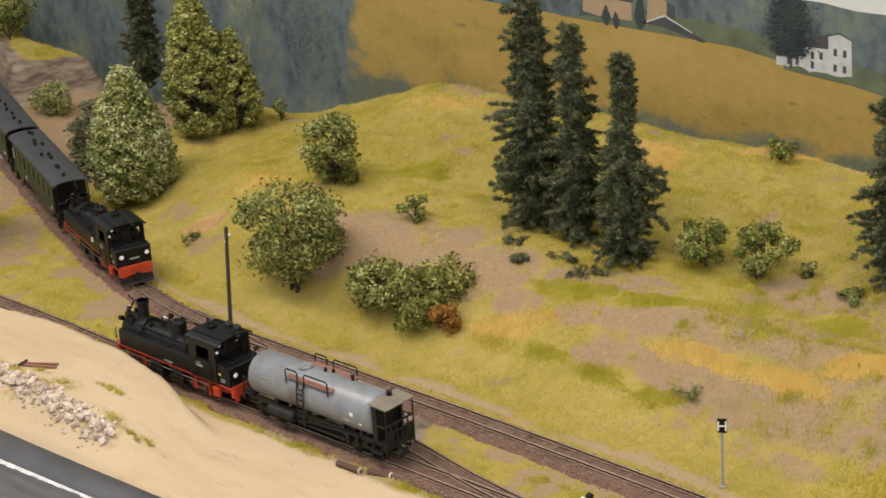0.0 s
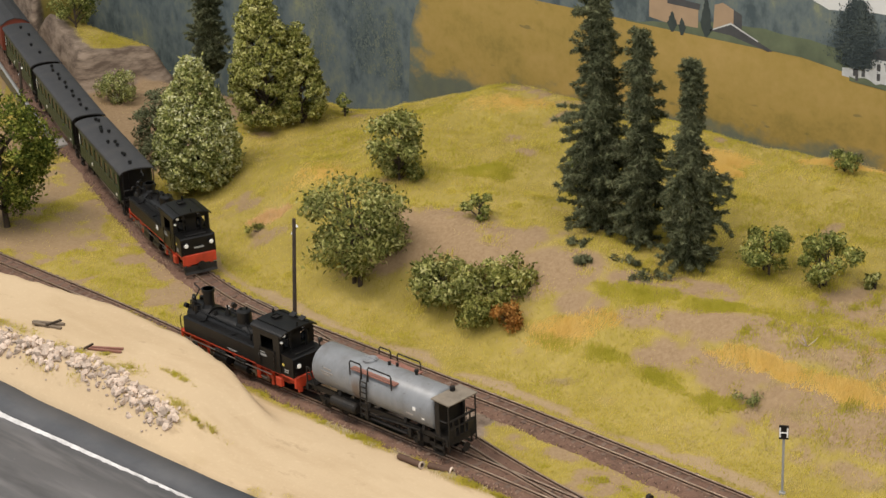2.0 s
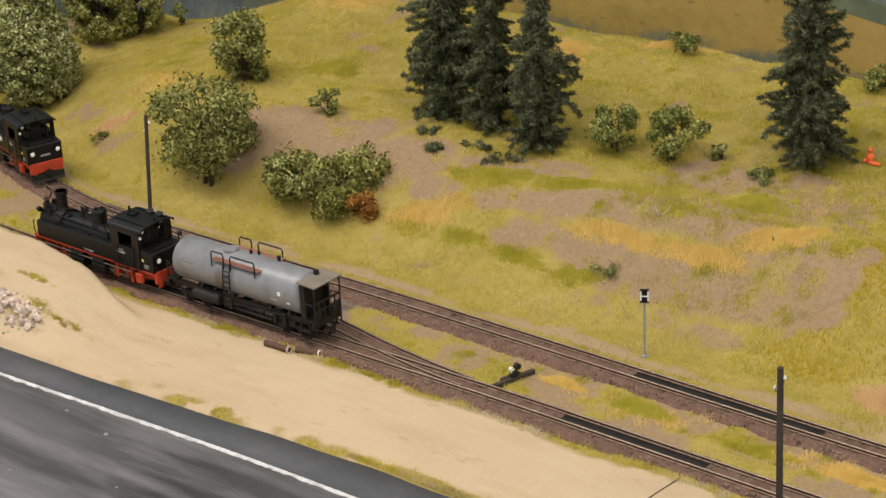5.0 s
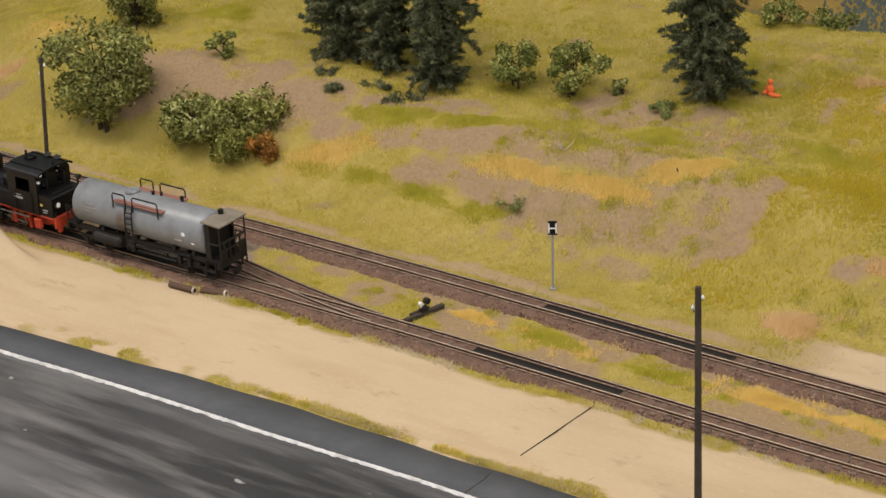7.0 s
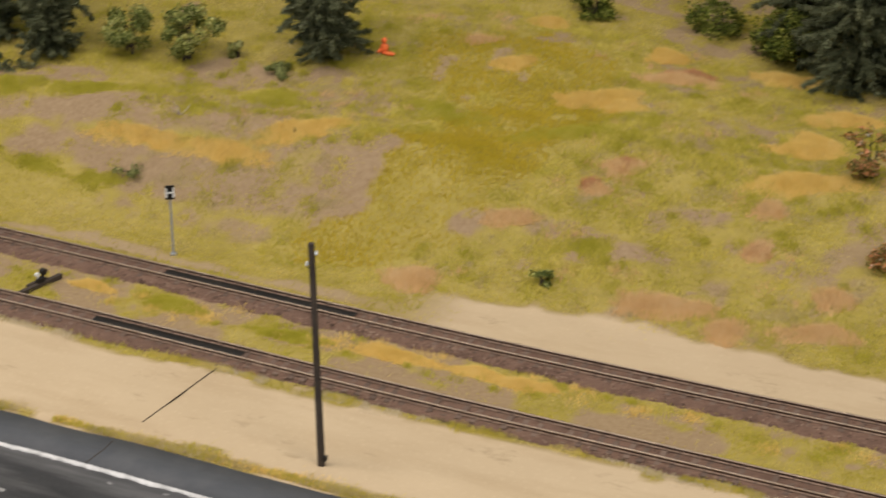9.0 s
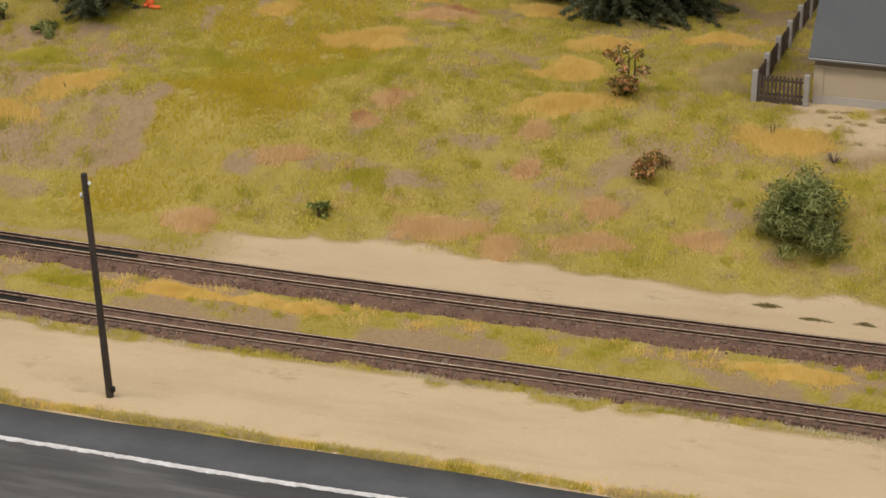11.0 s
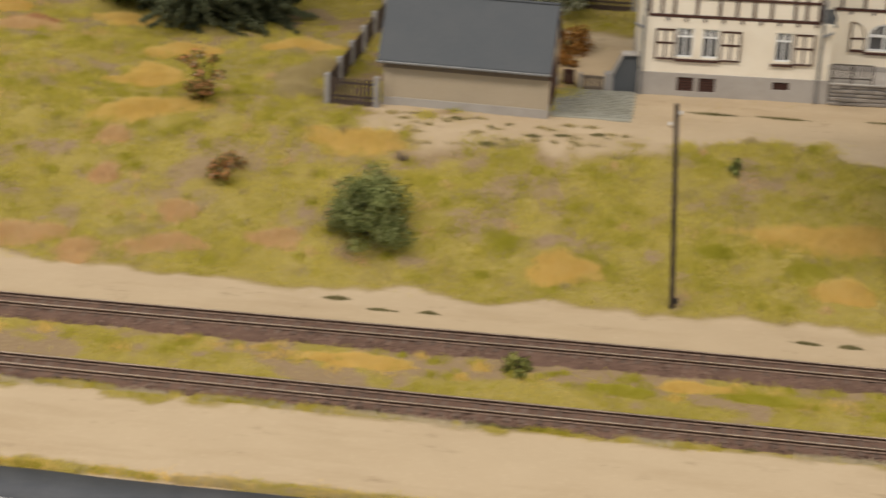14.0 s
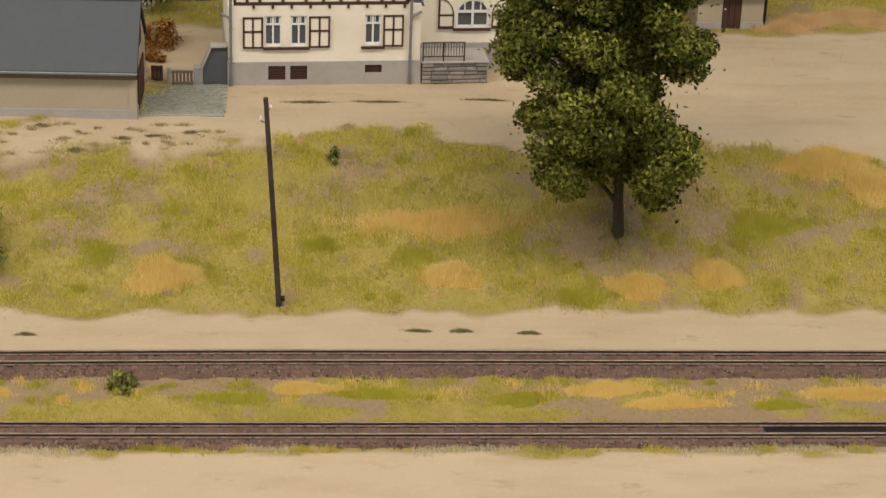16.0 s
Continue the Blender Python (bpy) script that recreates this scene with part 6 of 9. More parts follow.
    extrude(bm, [(88.5, 44.6), (96.8, 40.5), (96.8, 41.6), (88.5, 50.5)], 2, 19, 1)
    part("lean_to_roof", bm, "roof", h, s=MM)
    return h, m


house, HOUSE_M = station_house()


def terrace():
    t = thing("stone_terrace", "low rubble stone terrace with dark brown railing beside the house", "terrace", m=HOUSE_M)
    bm = B()
    box(bm, 96.4, 130.2, -0.6, 18.5, -2, 11.0)
    part("core", bm, "concrete", t, s=MM)
    bm = B()
    box(bm, 95.8, 131.2, -2.4, 19, 11.0, 12.0, 0.2)
    part("cap_slab", bm, "plinth", t, "pale cap slab", MM)
    rng = random.Random(7)
    z = -0.6
    while z < 10.6:
        hh = min(rng.uniform(2.0, 2.7), 10.95 - z)
        x = 96.2
        while x < 130.2:
            w = rng.uniform(4.0, 11.0)
            bm = B()
            box(bm, x + 0.12, min(x + w, 130.6) - 0.12, -1.3 - rng.uniform(0, 0.9), -0.4, z + 0.25, z + hh - 0.2, 0.35)
            part("wall_stone", bm, "wallstone", t, s=MM)
            x += w
        z += hh
    bm = B()
    for x in (96.6, 107.2, 118.0):
        box(bm, x - 0.35, x + 0.35, -1.8, -1.1, 11.9, 22.4)
    for zz in (14.6, 22.2):
        box(bm, 96.6, 118.0, -1.7, -1.2, zz - 0.25, zz + 0.25)
    rl = part("railing", bm, "pole", t, "dark brown railing", MM)
    for k in range(14):
        x = 98.0 + 1.45 * k
        bm = B()
        box(bm, x - 0.15, x + 0.15, -1.6, -1.3, 14.6, 22.2)
        part("baluster", bm, "pole", rl, s=MM)
    return t


terrace()


def garage():
    m = Matrix.Translation((-0.1376, 0.2299, YARD - 0.0005)) @ pose(0, 0, 0, 0, 0, -1.2)
    g = thing("garage", "beige rendered garage with plain slate-grey gable roof", "garage", m=m)
    L, Dp, ze, zr = 84.5, 52.0, 25.6, 51.0
    bm = B()
    box(bm, 0, L, 0, 2, 4.2, ze)
    box(bm, 0, L, Dp - 2, Dp, 4.2, ze)
    for x in (0, L - 2):
        extrude(bm, [(2, 4.2), (Dp - 2, 4.2), (Dp - 2, ze), (Dp / 2, zr - 1.6), (2, ze)], x, x + 2, 0)
    wall = part("wall", bm, "plaster", g, "beige rendered wall", MM)
    bm = B()
    box(bm, -0.5, L + 0.5, -0.6, 2.2, -2, 4.2)
    box(bm, -0.5, L + 0.5, Dp - 2.2, Dp + 0.6, -2, 4.2)
    box(bm, -0.5, 2, 2.2, Dp - 2.2, -2, 4.2)
    box(bm, L - 2, L + 0.5, 2.2, 8, -2, 4.2)
    box(bm, L - 2, L + 0.5, 38, Dp - 2.2, -2, 4.2)
    part("plinth", bm, "plinth", g, "grey plinth strip", MM)
    for x0, x1 in ((-0.6, 4.2), (L - 3.2, L + 0.4)):
        bm = B()
        box(bm, x0, x1, -0.5, 0.4, 4.2, 20.1)
        part("corner_strip", bm, "plaster", wall, s=MM)
    bm = B()
    box(bm, -0.4, L + 0.4, -1.1, -0.1, 20.2, 24.6)
    part("eaves_board", bm, "oldwood", wall, "brown eaves board", MM)
    bm = B()
    ov, th_ = 3.6, 1.3
    sl = (zr - ze) / (Dp / 2)
    extrude(bm, [(-ov, ze - ov * sl + 1.8), (Dp / 2, zr), (Dp + ov, ze - ov * sl + 1.8), (Dp + ov, ze - ov * sl + 1.8 + th_), (Dp / 2, zr + th_), (-ov, ze - ov * sl + 1.8 + th_)], -3.2, L + 1.2, 0)
    roof = part("roof", bm, "roof", g, "plain slate-grey roof", MM)
    bm = B()
    box(bm, -3.4, L + 1.4, -ov - 0.8, -ov + 0.4, ze - ov * sl + 1.4, ze - ov * sl + 2.6, 0.2)
    part("gutter", bm, "zinc", roof, "pale metal gutter", MM)
    bm = B()
    box(bm, -3.3, L + 1.3, Dp / 2 - 1.0, Dp / 2 + 1.0, zr + th_ - 0.4, zr + th_ + 0.5, 0.2)
    part("ridge_cap", bm, "roof", roof, s=MM)
    bm = B()
    for s in (0, 1):
        a, b = (-ov, ze - ov * sl + 1.6) if s == 0 else (Dp + ov, ze - ov * sl + 1.6), (Dp / 2, zr - 0.2)
        extrude(bm, [(a[0], a[1] - 2.2), (b[0], b[1] - 2.2), (b[0], b[1] + 0.2), (a[0], a[1] + 0.2)], L + 0.7, L + 1.3, 0)
    part("barge_board", bm, "timber", roof, "dark barge board", MM)
    bm = B()
    box(bm, L - 0.4, L + 0.5, 9, 37, 0, 21)
    gd = part("garage_door", bm, "timber", g, "brown boarded door", MM)
    for k in range(9):
        bm = B()
        box(bm, L + 0.4, L + 0.8, 9.3 + 3.1 * k, 12.0 + 3.1 * k, 0.4, 20.6)
        part("board", bm, "timber", gd, s=MM)
    bm = B()
    box(bm, L - 0.2, L + 0.5, 22, 30, 30, 38)
    part("loft_hatch", bm, "timber", g, s=MM)


garage()


def shed():
    m = Matrix.Translation((0.2571, 0.3732, YARD - 0.0005)) @ pose(0, 0, 0, 0, 0, 2.5)
    s = thing("shed", "small beige shed with dark roof and brown door", "shed", m=m)
    for q in ((-6, 8.2, 0, 2, 0, 22), (19.2, 32, 0, 2, 0, 22), (8.2, 19.2, 0, 2, 20.6, 22), (-6, -4, 2, 40, 0, 22), (30, 32, 2, 40, 0, 22), (-4, 30, 38, 40, 0, 22)):
        bm = B()
        box(bm, *q)
        part("wall", bm, "plaster", s, s=MM)
    bm = B()
    box(bm, -6.4, 8.2, -0.5, 0.3, -1, 4)
    box(bm, 19.2, 32.4, -0.5, 0.3, -1, 4)
    part("plinth", bm, "plinth", s, s=MM)
    bm = B()
    box(bm, 8.4, 19.0, 0.6, 1.4, 0, 20.6)
    for x in (8.6, 12.2, 15.6):
        box(bm, x, x + 3.0, 0.2, 0.7, 0.4, 20.2)
    d = part("door", bm, "timber", s, "red-brown door", MM)
    bm = B()
    box(bm, 9.2, 10.2, -0.2, 0.3, 11.4, 12.0)
    part("handle", bm, "white", d, s=MM)
    bm = B()
    extrude(bm, [(-4, 21.4), (20, 44), (44, 21.4), (44, 22.8), (20, 45.6), (-4, 22.8)], -8, 34.5, 0)
    r = part("roof", bm, "coachroof", s, s=MM)
    bm = B()
    box(bm, -8, 34.8, -4.7, -3.9, 21.0, 22.3)
    part("gutter", bm, "white", r, "pale gutter", MM)
    bm = B()
    box(bm, 32.4, 34.4, 2, 6, 0, 17)
    part("water_butt", bm, "soot", s, s=MM)


shed()


def fence_run(p0, p1, n_posts, label, height=15.5, post_first=True, post_last=True):
    """Square concrete posts with slatted panels between them."""
    a, b = Vector((*p0, 0)), Vector((*p1, 0))
    L = (b - a).length * 1000
    f = thing("garden_fence", label, "fence", "garden fences", Matrix.Translation((p0[0], p0[1], float(land(*p0)))) @ pose(0, 0, 0, 0, 0, math.degrees(math.atan2(p1[1] - p0[1], p1[0] - p0[0]))))
    step = L / (n_posts - 1)
    for k in range(n_posts):
        if (k == 0 and not post_first) or (k == n_posts - 1 and not post_last):
            continue
        bm = B()
        x = k * step
        box(bm, x - 1.4, x + 1.4, -1.4, 1.4, -3, height + 1.2, 0.25)
        part("post", bm, "concrete", f, "grey concrete post", MM)
    for k in range(n_posts - 1):
        x0, x1 = k * step + 1.4, (k + 1) * step - 1.4
        for z in (0.26 * height, 0.74 * height):
            bm = B()
            box(bm, x0, x1, 0.2, 0.8, z, z + 1.1)
            part("rail", bm, "fence", f, s=MM)
        bm = B()
        box(bm, x0, x1, -0.2, 0.6, -1, 2.4)
        part("kick_board", bm, "fence", f, s=MM)
        x = x0 + 0.6
        while x < x1 - 0.8:
            bm = B()
            box(bm, x, x + 1.25, -0.4, 0.2, 1.6, height - 1.0 + 0.3 * math.sin(x))
            part("slat", bm, "fence", f, s=MM)
            x += 2.0
    return f


fence_run((-0.1665, 0.2262), (-0.1408, 0.2258), 2, "dark slatted fence closing the gap beside the garage")
fence_run((-0.1665, 0.2262), (-0.1540, 0.4080), 8, "dark slatted garden fence with grey posts along the meadow", post_first=False)
fence_run((-0.1540, 0.4080), (-0.0180, 0.4120), 4, "dark slatted garden fence with grey posts behind the garage", post_first=False)



def yard_gate(label, x0, x1, y, z, height, boards, mat, fill=0.6, posts=True):
    """A low gate: two rails with upright boards, hung between two small posts."""
    g = thing("yard_gate", label, "gate", "yard gates")
    if posts:
        for x in (x0 - 0.0022, x1 + 0.0004):
            bm = B()
            box(bm, x, x + 0.0018, y - 0.001, y + 0.001, z - 0.004, z + height + 0.0012, 0.0002)
            part("post", bm, "concrete", g, "grey post")
    for k in (0.10, 0.84):
        bm = B()
        box(bm, x0, x1, y - 0.0008, y, z + k * height, z + k * height + 0.0014)
        part("rail", bm, mat, g)
    step = (x1 - x0) / boards
    for k in range(boards):
        bm = B()
        box(bm, x0 + (k + 0.5 - fill / 2) * step, x0 + (k + 0.5 + fill / 2) * step, y + 0.0001, y + 0.0006, z, z + height * 0.93)
        part("board", bm, mat, g)


yard_gate("low brown slatted gate in the yard", -0.0385, -0.0275, 0.2745, 0.0418, 0.0082, 6, "oldwood")
yard_gate("small dark red boarded gate behind the garage", -0.0492, -0.0432, 0.2800, 0.0418, 0.0088, 3, "timber", 0.95, False)


def yard_works():
    w = thing("retaining_wall", "grey wall with sloping coping beside the cellar entrance", "wall")
    bm = B()
    box(bm, -0.0272, -0.0225, 0.2740, 0.2785, 0.036, 0.0520, 0.0003)
    part("wall_body", bm, "concrete", w, "pale rendered pillar")
    # wall face in shade: the shade is given by the dark roof colour
    bm = B()
    extrude(bm, [(-0.0225, 0.036), (-0.0100, 0.036), (-0.0100, 0.0628), (-0.0178, 0.0625), (-0.0225, 0.0515)], 0.2750, 0.2785, 1)
    part("shaded_cellar_wall", bm, "roof", w, "cellar wall with its shade put in as dark grey")
    bm = B()
    extrude(bm, [(-0.0240, 0.0515), (-0.0225, 0.0515), (-0.0178, 0.0626), (-0.0100, 0.0629), (-0.0100, 0.0637), (-0.0186, 0.0635)], 0.2735, 0.2795, 1)
    part("coping", bm, "plinth", w)
    p = thing("yard_paving", "grey stone paving between garage and house", "paving", kind="structure")
    bm = B()
    box(bm, -0.0515, -0.0105, 0.2315, 0.2735, 0.036, 0.0424)
    part("bed", bm, "cobble", p)
    return p


paving = yard_works()

# ---- plants ----
LEAF = {
    "pale": fibres("pale_blossom_leaves", [(0.22, (0.156, 0.186, 0.054)), (0.45, (0.384, 0.408, 0.132)), (0.66, (0.696, 0.684, 0.288)), (0.9, (0.880, 0.880, 0.600))], 70, 0.8, 0.75, 0.5),
    "mid": fibres("mid_green_leaves", [(0.22, (0.111, 0.143, 0.039)), (0.5, (0.286, 0.325, 0.088)), (0.75, (0.546, 0.546, 0.182)), (0.95, (0.806, 0.780, 0.351))], 70, 0.8, 0.7, 0.5),
    "grey": fibres("grey_green_leaves", [(0.22, (0.115, 0.135, 0.038)), (0.5, (0.310, 0.330, 0.100)), (0.75, (0.570, 0.560, 0.21)), (0.95, (0.80, 0.76, 0.39))], 70, 0.8, 0.7, 0.5),
    "deep": fibres("deep_green_leaves", [(0.22, (0.061, 0.088, 0.017)), (0.5, (0.165, 0.204, 0.037)), (0.75, (0.341, 0.369, 0.068)), (0.95, (0.550, 0.528, 0.132))], 60, 0.8, 0.75, 0.5),
    "fir": fibres("dark_fir_needles", [(0.22, (0.075, 0.086, 0.046)), (0.5, (0.170, 0.188, 0.100)), (0.8, (0.31, 0.32, 0.18))], 60, 0.85, 0.45, 0.4),
    "bluegreen": fibres("blue_green_leaves", [(0.22, (0.13, 0.160, 0.052)), (0.5, (0.32, 0.355, 0.125)), (0.8, (0.54, 0.56, 0.24))], 70, 0.85, 0.7, 0.5),
    "olivebush": fibres("olive_low_leaves", [(0.22, (0.13, 0.15, 0.035)), (0.5, (0.34, 0.35, 0.095)), (0.8, (0.60, 0.57, 0.20))], 70, 0.85, 0.7, 0.5),
    "white": fibres("white_blossom_leaves", [(0.25, (0.12, 0.145, 0.05)), (0.5, (0.44, 0.46, 0.26)), (0.72, (0.86, 0.86, 0.70))], 80, 0.85, 0.8, 0.5),
    "flower": fibres("red_flowering_leaves", [(0.25, (0.20, 0.19, 0.060)), (0.45, (0.45, 0.37, 0.12)), (0.66, (0.80, 0.42, 0.17)), (0.9, (0.86, 0.40, 0.22)), (0.98, (0.88, 0.80, 0.66))], 80, 0.85, 0.9, 0.5),
    "oak": fibres("dark_tree_leaves", [(0.22, (0.045, 0.056, 0.010)), (0.45, (0.135, 0.152, 0.024)), (0.70, (0.36, 0.345, 0.065)), (0.95, (0.66, 0.60, 0.17))], 45, 0.8, 0.40, 0.26),
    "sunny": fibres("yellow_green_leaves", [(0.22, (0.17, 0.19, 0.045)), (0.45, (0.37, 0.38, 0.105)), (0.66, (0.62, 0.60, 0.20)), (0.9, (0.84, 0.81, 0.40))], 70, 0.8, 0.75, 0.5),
    "rusty": fibres("rust_brown_leaves", [(0.25, (0.24, 0.105, 0.026)), (0.55, (0.50, 0.24, 0.062)), (0.85, (0.70, 0.40, 0.12))], 80, 0.9, 0.7, 0.5),
    "turf": fibres("turf_blades", [(0.14, (0.335, 0.295, 0.034)), (0.38, (0.480, 0.405, 0.056)), (0.60, (0.610, 0.500, 0.105)), (0.85, (0.720, 0.590, 0.23))], 38, 0.9, 0.14, 0.5, 2.4),
    "olive": fibres("olive_tuft_blades", [(0.25, (0.365, 0.335, 0.032)), (0.5, (0.490, 0.438, 0.052)), (0.8, (0.61, 0.525, 0.115))], 60, 0.9, 0.2, 0.5),
    "lime": fibres("pale_yellow_green_blades", [(0.25, (0.52, 0.455, 0.070)), (0.5, (0.66, 0.565, 0.11)), (0.8, (0.78, 0.665, 0.21))], 60, 0.9, 0.25, 0.5),
    "mossy": fibres("grey_moss_fibres", [(0.25, (0.13, 0.115, 0.050)), (0.5, (0.20, 0.175, 0.075)), (0.8, (0.32, 0.265, 0.13))], 60, 0.9, 0.4, 0.4),
    "ochre": fibres("ochre_dry_blades", [(0.25, (0.73, 0.510, 0.130)), (0.5, (0.82, 0.595, 0.185)), (0.8, (0.88, 0.68, 0.27))], 60, 0.9, 0.3, 0.5),
    "gold": fibres("golden_turf_blades", [(0.25, (0.470, 0.365, 0.028)), (0.5, (0.560, 0.428, 0.038)), (0.8, (0.630, 0.478, 0.064))], 40, 0.9, 0.2, 0.5),
    "dry": fibres("brown_dry_blades", [(0.25, (0.69, 0.455, 0.205)), (0.5, (0.77, 0.535, 0.265)), (0.8, (0.82, 0.62, 0.35))], 60, 0.9, 0.25, 0.5),
    "russet": fibres("russet_dry_blades", [(0.25, (0.46, 0.225, 0.105)), (0.5, (0.58, 0.300, 0.150)), (0.8, (0.68, 0.40, 0.22))], 60, 0.9, 0.3, 0.5),
    "bleached": fibres("bleached_straw_blades", [(0.25, (0.52, 0.43, 0.27)), (0.5, (0.64, 0.54, 0.36)), (0.8, (0.74, 0.65, 0.47))], 60, 0.9, 0.4, 0.5),
    "straw": fibres("pale_straw_blades", [(0.25, (0.42, 0.325, 0.140)), (0.6, (0.54, 0.430, 0.215)), (0.9, (0.64, 0.535, 0.310))], 40, 0.9, 0.3, 0.4),
}


def diamonds(c, a, b, rng, along=None):
    """Small folded leaves at the places c, of half length a and half width b."""
    n = len(c)
    u = rng.normal(size=(n, 3)) if along is None else along.copy()
    u /= np.linalg.norm(u, axis=1)[:, None]
    w = np.cross(u, rng.normal(size=(n, 3)))
    w /= np.linalg.norm(w, axis=1)[:, None]
    k = np.cross(u, w)
    a = (a * rng.uniform(0.65, 1.3, n))[:, None]
    b = (b * rng.uniform(0.65, 1.3, n))[:, None]
    v = np.stack([c - u * a, c + w * b + k * b * 0.5, c + u * a, c - w * b + k * b * 0.5], 1).reshape(-1, 3)
    i = (np.arange(n) * 4)[:, None]
    return v, i + [0, 1, 2, 3]


def leafy(name, label, category, x, y, h, w, leaf, seed, trunk=0.22, n_clusters=40, leaves=6000, size=0.0011, profile=None, group="", z=None, stems=1, lumpy=0.34, inner=0.45, rough=0.25, shift=0.0, stray=0.35, slender=0.52, core=0):
    """A broadleaf tree or bush: a forked stem, limbs, and a crown of separate clumps of leaves."""
    rng = np.random.RandomState(seed)
    z = float(land(x, y)) - 0.001 if z is None else z
    t = thing(name, label, category, group, Matrix.Translation((x, y, z)))
    z0 = h * trunk
    prof = profile or (lambda q: math.sin(math.pi * (0.10 + 0.82 * q)) ** 0.75)
    cl = []
    tries = 0
    ph = rng.rand(4) * 6.283
    while len(cl) < n_clusters and tries < 4000:
        tries += 1
        q = rng.rand()
        r = w / 2 * prof(q) * (inner + (1 - inner) * math.sqrt(rng.rand()))
        a = rng.rand() * 2 * math.pi
        r *= 1 + rough * (0.6 * math.sin(a + ph[0] + 2.5 * q) + 0.5 * math.sin(2 * a + ph[1] - 4 * q) + 0.5 * math.sin(9 * q + ph[2] + a))
        p = np.array([r * math.cos(a), r * math.sin(a), z0 + (h - z0) * (0.06 + 0.88 * q)])
        if all(np.linalg.norm(p - c) > w * 0.10 for c in cl):
            cl.append(p)
    cl = np.array(cl)
    cl[:, 0] += shift
    rc = w * lumpy * 0.5 * rng.uniform(0.7, 1.2, len(cl))
    per = max(20, int(leaves / len(cl)))
    pts, nrm = [], []
    mid = np.array([0, 0, z0 + 0.4 * (h - z0)])
    for c, r in zip(cl, rc):
        d = rng.normal(size=(per, 3))
        d /= np.linalg.norm(d, axis=1)[:, None]
        loose = 1 + 0.35 * np.abs(rng.normal(size=per)) * (rng.rand(per) < (stray if lumpy > 0.29 else 0.25 * stray))
        pts.append(c + d * np.array([1, 1, 0.8]) * (r * (0.35 + 0.65 * rng.rand(per) ** 0.5) * loose)[:, None])
        out = (c - mid) / max(1e-6, np.linalg.norm(c - mid))
        nrm.append(d * 0.9 + out * 0.35 + np.array([0, 0, 0.3]) + rng.normal(0, 0.35, (per, 3)))
    pts, nrm = np.concatenate(pts), np.concatenate(nrm)
    keep = pts[:, 2] > size * 0.5
    pts, nrm = pts[keep], nrm[keep] / np.linalg.norm(nrm[keep], axis=1)[:, None]
    if core:
        q = rng.rand(core)
        a = rng.rand(core) * 6.283
        r = np.array([w / 2 * prof(k) for k in q]) * 0.62 * np.sqrt(rng.rand(core))
        pts = np.concatenate([pts, np.stack([r * np.cos(a) + shift, r * np.sin(a), z0 + (h - z0) * (0.08 + 0.84 * q)], 1)])
        g = rng.normal(size=(core, 3))
        nrm = np.concatenate([nrm, g / np.linalg.norm(g, axis=1)[:, None]])
    v, f = diamonds(pts, size * 1.2, size * slender, rng)
    mesh_np("crown", v, f, LEAF[leaf], t, normals=np.repeat(nrm, 4, 0))
    bm = B()
    for s in range(stems):
        off = (rng.uniform(-1, 1) * w * 0.14, rng.uniform(-1, 1) * w * 0.14) if stems > 1 else (0, 0)
        tr = max(0.0007, min(h * 0.022, 0.0012 + h * 0.007))
        tube(bm, [(off[0], off[1], -0.003), (off[0] + 0.2 * tr, off[1], h * 0.02), (off[0] * 1.2 - 0.3 * tr, off[1] * 1.2, z0), (off[0] * 1.5, off[1] * 1.5 + 0.5 * tr, z0 + (h - z0) * 0.45), (off[0] * 1.4, off[1] * 1.4, z0 + (h - z0) * 0.85)], [tr * 1.45, tr * 1.15, tr * 0.95, tr * 0.6, tr * 0.2], 12)
    for c in cl[:: max(1, len(cl) // 16)]:
        k = max(z0 * 0.8, c[2] - np.hypot(c[0], c[1]) * 0.9)
        tube(bm, [(0, 0, k), tuple(np.array([c[0] * 0.5, c[1] * 0.5, (k + c[2]) / 2 + 0.02 * h])), tuple(c)], [tr * 0.5, tr * 0.35, tr * 0.15], 5, False)
    part("trunk", bm, "bark", t)
    return t


